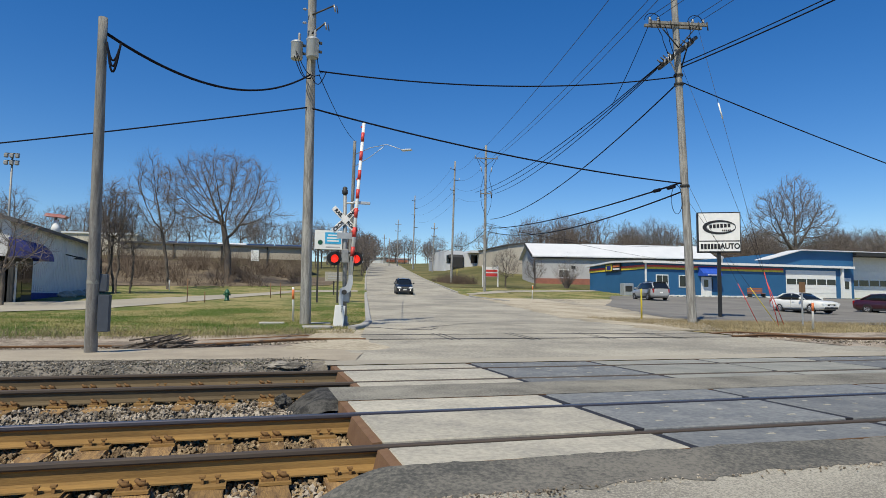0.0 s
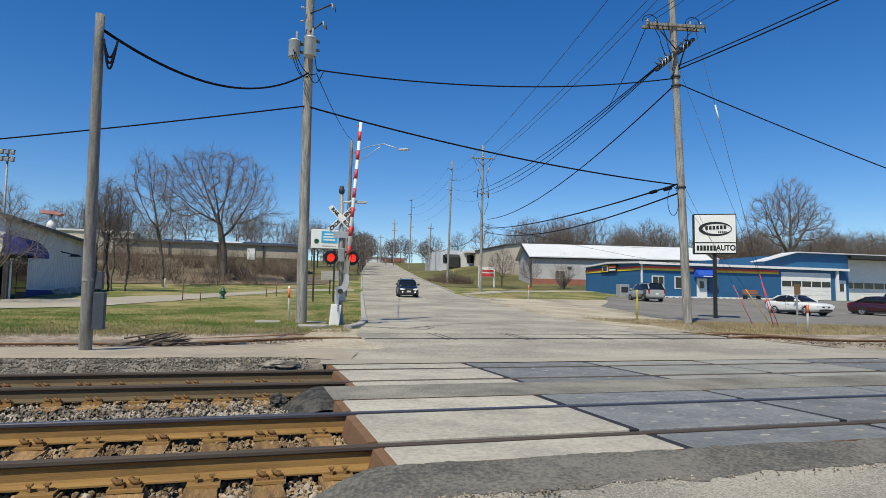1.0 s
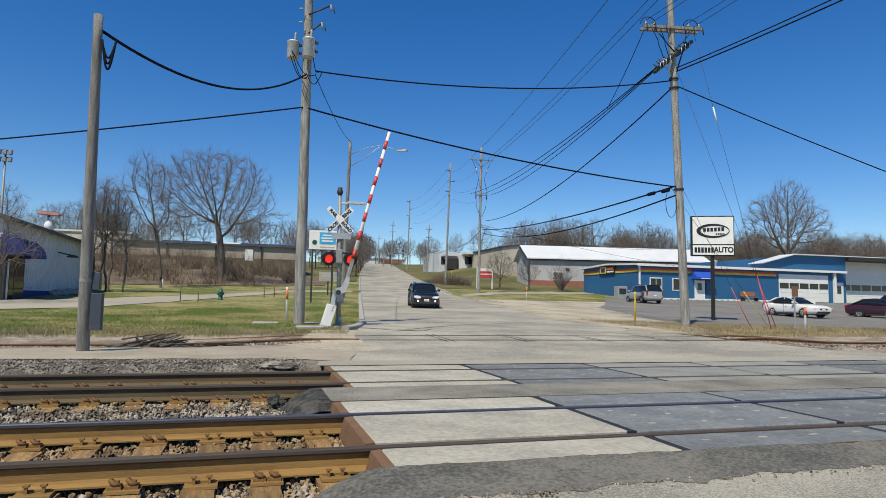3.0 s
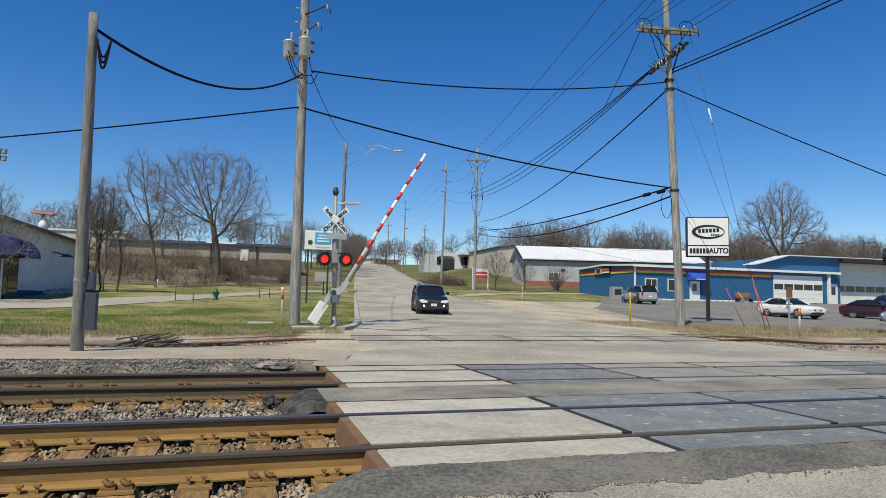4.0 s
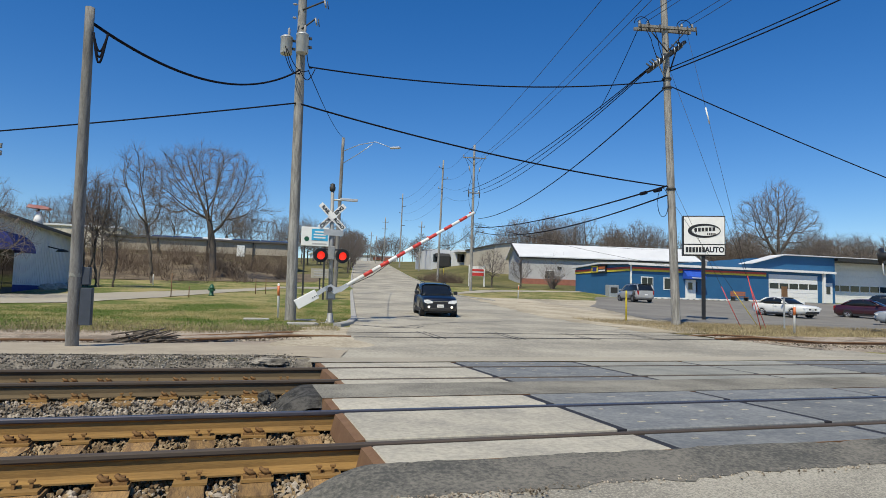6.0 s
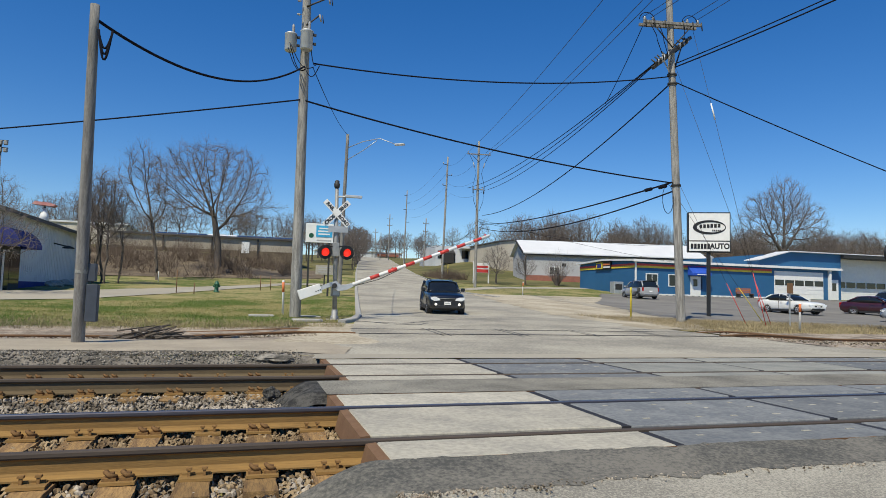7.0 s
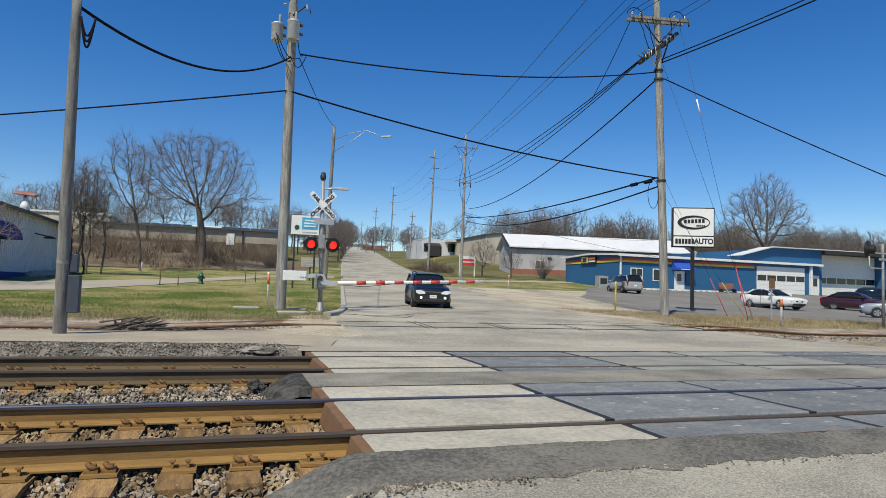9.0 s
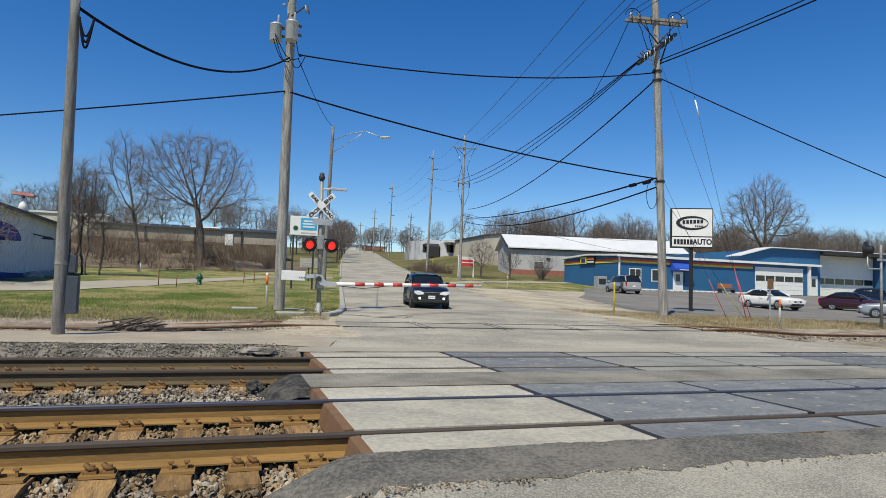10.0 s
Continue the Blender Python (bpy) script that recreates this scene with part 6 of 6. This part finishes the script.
def tree_mesh(seed, height, bole, crowns, trunk_r, count=700, pace=.5, lean=0.0, tip=.014, twigs=4, twig=.8, rise=.25, droop=0.0):
    """Bare tree whose limbs grow towards buds scattered through its crown. crowns: ellipsoids (x, y, z, rx, ry, rz) in metres."""
    r = np.random.RandomState(seed)
    buds = []
    size = np.array([c[3] * c[4] * c[5] for c in crowns])
    while len(buds) < count:
        c = crowns[int(r.choice(len(crowns), p=size / size.sum()))]
        p = r.uniform(-1, 1, 3)
        if p @ p < 1:
            buds.append((c[0] + p[0] * c[3], c[1] + p[1] * c[4], c[2] + p[2] * c[5]))
    buds = np.array(buds)
    n = max(4, int(bole / pace))
    pts, par = [np.array((0.0, 0.0, -.2))], [-1]
    for i in range(n):
        pts.append(pts[-1] + np.array((lean * bole / n + r.normal(0, .04), r.normal(0, .04), bole / n)))
        par.append(i)
    near = np.full(len(buds), 0)
    dist = np.full(len(buds), 1e9)

    def meet(first):
        for k in range(first, len(pts)):
            d = np.linalg.norm(buds - pts[k], axis=1)
            m = d < dist
            dist[m], near[m] = d[m], k
    meet(0)
    kids = {}
    for _ in range(90):
        if not len(buds):
            break
        pull = {}
        unit = (buds - np.array(pts)[near]) / dist[:, None]
        for k, u in zip(near, unit):
            pull[k] = pull.get(k, 0) + u
        first = len(pts)
        for k, u in pull.items():
            u = u / (np.linalg.norm(u) + 1e-9)
            if par[k] >= 0:
                old = pts[k] - pts[par[k]]
                u = u + .75 * old / (np.linalg.norm(old) + 1e-9)
            u = u + np.array((0, 0, rise)) + r.normal(0, .10, 3)
            u = u / (np.linalg.norm(u) + 1e-9)
            q = pts[k] + u * pace
            if any(np.linalg.norm(pts[c] - q) < .35 * pace for c in kids.get(k, ())) or len(kids.get(k, ())) > 3:
                continue
            kids.setdefault(k, []).append(len(pts))
            pts.append(q)
            par.append(k)
        if len(pts) == first:
            break
        meet(first)
        keep = dist > 1.5 * pace
        buds, near, dist = buds[keep], near[keep], dist[keep]
    child = {}
    for k, p in enumerate(par):
        if p >= 0:
            child.setdefault(p, []).append(k)
    load = [0.0] * len(pts)
    for k in range(len(pts) - 1, -1, -1):
        load[k] = sum(load[c] for c in child[k]) if k in child else 1.0
    top = load[0]
    rad = [tip + (trunk_r - tip) * (l / top) ** .60 for l in load]
    wood, fine = ([], []), ([], [])
    starts = [(0, None)]
    at = [Vector(p) for p in pts]
    while starts:
        k, frm = starts.pop()
        line, width = ([at[frm]] if frm is not None else []), ([min(rad[k] * 1.1, rad[frm])] if frm is not None else [])
        r0 = rad[k]
        while True:
            line.append(at[k])
            width.append(rad[k] * (1.35 if k == 0 else 1))
            if k not in child:
                break
            c = sorted(child[k], key=lambda q: -load[q])
            starts += [(q, k) for q in c[1:]]
            k = c[0]
        if len(line) > 1:
            limb_into(wood if r0 > trunk_r * .2 else fine, line, width, 9 if r0 > .2 else (6 if r0 > trunk_r * .2 else (4 if r0 > .04 else 3)))
    for k in range(n, len(pts)):
        if load[k] > 6:
            continue
        ax = at[k] - at[par[k]]
        ax.normalize()
        for _ in range(twigs if k not in child else max(1, twigs // 2)):
            d = (ax + Vector(r.normal(0, .42, 3)) + Vector((0, 0, .25 - droop))).normalized()
            l = twig * r.uniform(.45, 1.25)
            m = at[k] + d * l * .5
            e = m + (d + Vector(r.normal(0, .22, 3))).normalized() * l * .5
            limb_into(fine, [at[k], m, e], [tip * .8, tip * .6, tip * .3], 3)
    k = height / max(v[2] for v in fine[0])
    out = []
    for nm, (vs, fs), m in (("trunk", wood, BARK), ("crown", fine, TWIG)):
        me = bpy.data.meshes.new(nm)
        me.from_pydata([(a * k, b * k, c * k) for a, b, c in vs], [], fs)
        me.materials.append(m)
        me.shade_smooth()
        out.append(me)
    return out


def tree(meshes, x, y, label, s=1.0, turn=0, group="bare trees", name="tree", sink=0.0):
    t = thing(name, label, "tree", Matrix.Translation((x, y, land(x, y) - sink)) @ pose(0, 0, 0, 0, 0, turn) @ Matrix.Scale(s, 4), group)
    for me, nm in zip(meshes, ("trunk", "crown")):
        o = new(nm, me)
        o.parent = t
    return t


BIG = tree_mesh(21, 17.2, 3.6, [(-1.4, 0, 11.8, 7.6, 6.5, 5.0), (-5.0, 0, 9.3, 3.6, 3.5, 2.6), (4.2, 0, 8.6, 3.8, 3.5, 2.4)], .43, 1500, .42, tip=.0105, twigs=9, twig=1.35)
SLIM = tree_mesh(8, 14.6, 5.2, [(-1.9, 0, 10.8, 2.6, 2.4, 3.6), (-.8, 0, 7.6, 2.2, 2.0, 2.2)], .165, 420, .38, lean=-.14, tip=.010, twigs=9, twig=1.3, rise=.35)
CLUMP = tree_mesh(14, 10.2, 3.2, [(.3, 0, 7.2, 1.9, 1.8, 3.2)], .115, 300, .34, lean=.08, tip=.010, twigs=9, twig=1.1, rise=.3)
SMALL = tree_mesh(31, 5.6, 1.1, [(0, 0, 3.6, 2.6, 2.6, 1.9)], .12, 420, .24, tip=.006, twigs=7, twig=.6, rise=.3)
ROUND = tree_mesh(5, 5.6, 1.0, [(0, 0, 3.3, 2.1, 2.1, 2.2)], .13, 420, .24, tip=.008, twigs=7, twig=.6, rise=.35)
FAR = [tree_mesh(40 + i, 13, 3.2, [(0, 0, 8.4, 3.2 + .5 * i, 3.4, 4.4)], .20, 360, .5, tip=.0125, twigs=8, twig=1.6, rise=.4) for i in range(4)]
OAK = tree_mesh(78, 23.2, 2.6, [(-6.0, 0, 13.4, 4.4, 5, 6.0), (.2, 0, 16.4, 4.8, 5, 6.4), (6.2, 0, 13.0, 4.2, 5, 5.4)], .66, 1500, .55, tip=.0135, twigs=10, twig=1.7)
DENSE = tree_mesh(61, 10, 1.8, [(0, 0, 5.9, 4.0, 3.8, 4.0)], .22, 560, .36, tip=.016, twigs=9, twig=1.1, rise=.35)

tree(BIG, -3.5, 83.5, "big bare spreading tree at the foot of the bank", turn=0)
tree(SLIM, -8.6, 70.2, "slim bare tree beside the drive", turn=0)
for x, y, s, a in ((-12.2, 59, 1.0, 0), (-11.5, 59.6, .95, 170), (-11.2, 58.4, .9, 40), (-10.4, 60, .78, 300), (-12.8, 61, .85, 90)):
    tree(CLUMP, x, y, "thin bare trunk in a clump of trees", s, a)
tree(SMALL, -13.0, 39.4, "small bare ornamental tree before the restaurant", 1.0, 30)
tree(ROUND, 33.8, 85.5, "round bare ornamental tree beside the red sign", 1.05, 0)
tree(ROUND, 38.4, 86.0, "small bare ornamental tree on the lawn", .85, 140)
tree(DENSE, 41.5, 152, "dark dense bare tree beside the street", .9, 20)
tree(DENSE, 50, 240, "bare tree near the hilltop", 1.0, 60)
for x, y, k in ((19.3, 124, .8), (22.2, 140, .95), (25.2, 156, 1.0), (28.2, 172, 1.0), (31.2, 188, 1.05), (15.5, 120, .7), (20.0, 150, .9)):
    tree(DENSE, x, y, "dense bare tree on the street bank", k, x * 40)
tree(OAK, 100, 101, "large bare oak behind the garage", 1.0, 10)
bush = thing("bush", "rounded leafless shrub before the shed", "shrub", Matrix.Translation((43.5, 86, land(43.5, 86))))
r = random.Random(9)
bm_v, bm_f = [], []


def twig(vs, fs, p, d, l, rad, r, n=3):
    b0 = len(vs)
    q = Vector(p)
    for i in range(n + 1):
        o1 = Vector((1, 0, 0)) if abs(d.x) < .8 else Vector((0, 1, 0))
        u = d.cross(o1).normalized()
        v = d.cross(u)
        k = rad * (1 - .8 * i / n)
        for a in (0, 2.09, 4.19):
            vs.append(tuple(q + u * k * math.cos(a) + v * k * math.sin(a)))
        q = q + d * l / n
        d = (d + Vector((r.gauss(0, .18), r.gauss(0, .18), r.gauss(0, .1)))).normalized()
    for i in range(n):
        for k in range(3):
            a, b = b0 + i * 3 + k, b0 + i * 3 + (k + 1) % 3
            fs.append((a, b, b + 3, a + 3))
    return q


def shrub(vs, fs, c, h, n, r, wide=.8):
    for i in range(n):
        a = r.uniform(0, 6.28)
        t = r.uniform(.1, wide)
        d = Vector((math.cos(a) * t, math.sin(a) * t, 1)).normalized()
        p = Vector(c) + Vector((r.gauss(0, .12), r.gauss(0, .12), -.05))
        l = h * r.uniform(.6, 1.05)
        e = twig(vs, fs, p, d, l, .018 + .008 * h / 3, r)
        for k in range(4):
            f = r.uniform(.3, .95)
            d2 = (d + Vector((r.gauss(0, .5), r.gauss(0, .5), r.gauss(.1, .3)))).normalized()
            twig(vs, fs, p + (e - p) * f, d2, l * .4, .011, r, 2)


def from_lists(name, vs, fs, m):
    me = bpy.data.meshes.new(name)
    me.from_pydata(vs, [], fs)
    me.materials.append(m)
    return me


shrub(bm_v, bm_f, (0, 0, 0), 3.6, 120, r, .85)
o = new("stems", from_lists("stems", bm_v, bm_f, TWIG))
o.parent = bush

# brush on the bank, uncountable
vs, fs = [], []
r = random.Random(12)
for i in range(1350):
    x, y = r.uniform(-26, 7.5), r.triangular(75, 116, 92)
    if noise.noise((x * .22, y * .16, 5)) < -.12:
        continue
    if x > 4 + (y - 80) * .2:
        continue
    shrub(vs, fs, (x, y, land(x, y)), r.choice((.6, .9, 1.4, 2.6)) * r.uniform(.6, 1.3), 7, r, 1.0)
tagged(new("brush", from_lists("brush", vs, fs, BRUSH)), "tangled brown leafless brush on the bank", "brush", kind="stuff")
vs, fs = [], []
for i in range(260):
    x, y = r.uniform(34, 38.5), r.uniform(88, 98)
    shrub(vs, fs, (x - 6, y + 6, land(x, y)), r.uniform(.8, 1.8), 6, r, .9)
tagged(new("brush", from_lists("brush", vs, fs, BRUSH)), "dark leafless hedge beside the street", "hedge", kind="stuff")

# woods behind
r = random.Random(4)
spots = []
for i in range(150):
    spots.append((r.uniform(62, 190), r.uniform(128, 185)))
for i in range(60):
    spots.append((r.uniform(112, 200), r.uniform(98, 128)))
for i in range(18):
    spots.append((r.uniform(-75, -18), r.uniform(180, 215)))
for i in range(12):
    spots.append((r.uniform(-14, 18), r.uniform(158, 200)))
for i in range(12):
    y = r.uniform(150, 235)
    spots.append((y * .163 - r.uniform(3, 14), y))
for i in range(8):
    spots.append((r.uniform(-60, -30), r.uniform(80, 130)))
for i in range(14):
    spots.append((r.uniform(52, 75), r.uniform(230, 300)))
for i, (x, y) in enumerate(spots):
    tree(FAR[i % 4], x, y, "bare tree in the far woods", r.uniform(.7, 1.12), r.uniform(0, 360), "far woods")
vs, fs = [], []
for i in range(1900):
    k = r.random()
    if k < .78:
        x, y = r.uniform(60, 200), r.uniform(120, 150)
    else:
        x, y = r.uniform(-70, -22), r.uniform(178, 200)
    shrub(vs, fs, (x, y, land(x, y)), r.uniform(2.5, 8.5), 6, r, .5)
tagged(new("undergrowth", from_lists("undergrowth", vs, fs, BRUSH)), "brown leafless undergrowth of the woods", "undergrowth", kind="stuff")

# grass blades
def blades(name, n, spot, h, m, label, seed):
    r = random.Random(seed)
    vs, fs = [], []
    while len(fs) < n:
        p = spot(r)
        if p is None:
            continue
        x, y = p
        z = land(x, y) + .01
        a, k = r.uniform(0, 6.28), h * r.uniform(.4, 1.3)
        w = .006 + .02 * h
        b = len(vs)
        dx, dy = math.cos(a) * w, math.sin(a) * w
        lx, ly = r.gauss(0, .45) * k, r.gauss(0, .45) * k
        vs += [(x - dx, y - dy, z), (x + dx, y + dy, z), (x + lx, y + ly, z + k)]
        fs.append((b, b + 1, b + 2))
    return tagged(new(name, from_lists(name, vs, fs, m)), label, "grass", kind="stuff")


BLADE = mat("green_blades", (0.105, 0.160, 0.032), .9, col2=(0.28, 0.25, 0.10), scale=.24, fine=5, amount=.88, bump=0, specular=.1)
STRAW = mat("straw_blades", (0.37, 0.30, 0.18), .9, col2=(0.21, 0.17, 0.10), scale=.8, fine=9, amount=.8, bump=0, specular=.1)


def road_left(y):
    return float(np.interp(y, [p[1] for p in EDGE_L], [p[0] for p in EDGE_L]))


def lawn(r):
    y = 19.8 + 20 * r.random() ** 1.5
    x = r.uniform(-12, 9)
    if x > road_left(y) - .25 or y > 33 + max(0, (x + 8) * 1.2):
        return None
    return x, y


def strawy(r):
    x, y = r.uniform(-12, 3), 19.5 + abs(r.gauss(0, 1.2))
    if y < 19.4 or x > road_left(y) - .3:
        return None
    return x, y


def verge(r):
    x = r.uniform(15.6, 45)
    y = r.uniform(19.8, 31)
    if y > max(22.7, 30.5 - (x - 16.5) * .58) or x < 15.4 + (y - 20) * .1:
        return None
    return x, y


blades("lawn_grass", 70000, lawn, .055, BLADE, "short patchy spring lawn grass", 1)
blades("dead_grass", 9000, strawy, .11, STRAW, "dead straw-coloured grass along the side track", 2)
blades("dead_grass", 34000, verge, .14, STRAW, "dead straw-coloured grass on the verge", 3)


# ---- what moves ----
def motions():
    # gate: the angle of its tip above level
    gate_rows = [(0, 84.5), (1, 84.6), (2, 84.5), (2.5, 81.75), (3.2, 70.5), (4, 58.25), (4.5, 50.25), (5, 42.5), (5.5, 36.25), (6.2, 27.5), (7, 19.75), (7.5, 14.25), (8, 8.75), (8.5, 2.0), (8.8, .9), (9.5, .4), (10, -.6)]
    walk(gate, [(t, Matrix.Translation(GP) @ pose(0, 0, 0, 0, -a, 0)) for t, a in gate_rows])
    # SUV: where its nose stands along the street
    ts = [0, .5, 1, 1.5, 2, 2.5, 3, 3.5, 4, 4.5, 5, 5.5, 6, 7, 7.5, 8, 9, 10]
    ny = [63.7, 59.4, 55.0, 50.8, 46.7, 42.9, 39.5, 36.6, 33.9, 32.15, 30.95, 30.05, 29.35, 28.6, 28.35, 28.15, 28.0, 27.9]
    xs, ys = [8.63, 8.89, 9.18, 9.79, 11.71, 12.42, 14.3], [27.82, 28.5, 30.84, 33.8, 46.5, 50.7, 63.7]
    head = Vector((-.155, -.988, 0))
    rows, seen = [], 0.0
    def nose(t):
        return float(np.interp(t, ts, ny))
    for t in ts:
        y = nose(t)
        x = float(np.interp(y, ys, xs))
        cx, cy = x - head.x * 2.22, y - head.y * 2.22
        za, zb = road_z(cy - 1.4), road_z(cy + 1.4)
        tilt = math.degrees(math.atan2(zb - za, 2.8))
        rows.append((t, pose(cx, cy, (za + zb) / 2 + .038, 0, tilt, -98.9)))
    walk(suv, rows)
    for w_ in suv_wheels:
        at = w_.matrix_basis.translation.copy()
        rows = []
        for k in range(0, 301):
            t = k / 30
            turn = (63.7 - nose(t)) / .34
            rows.append((t, Matrix.Translation(at) @ Matrix.Rotation(turn, 4, "Y")))
        walk(w_, rows)


motions()
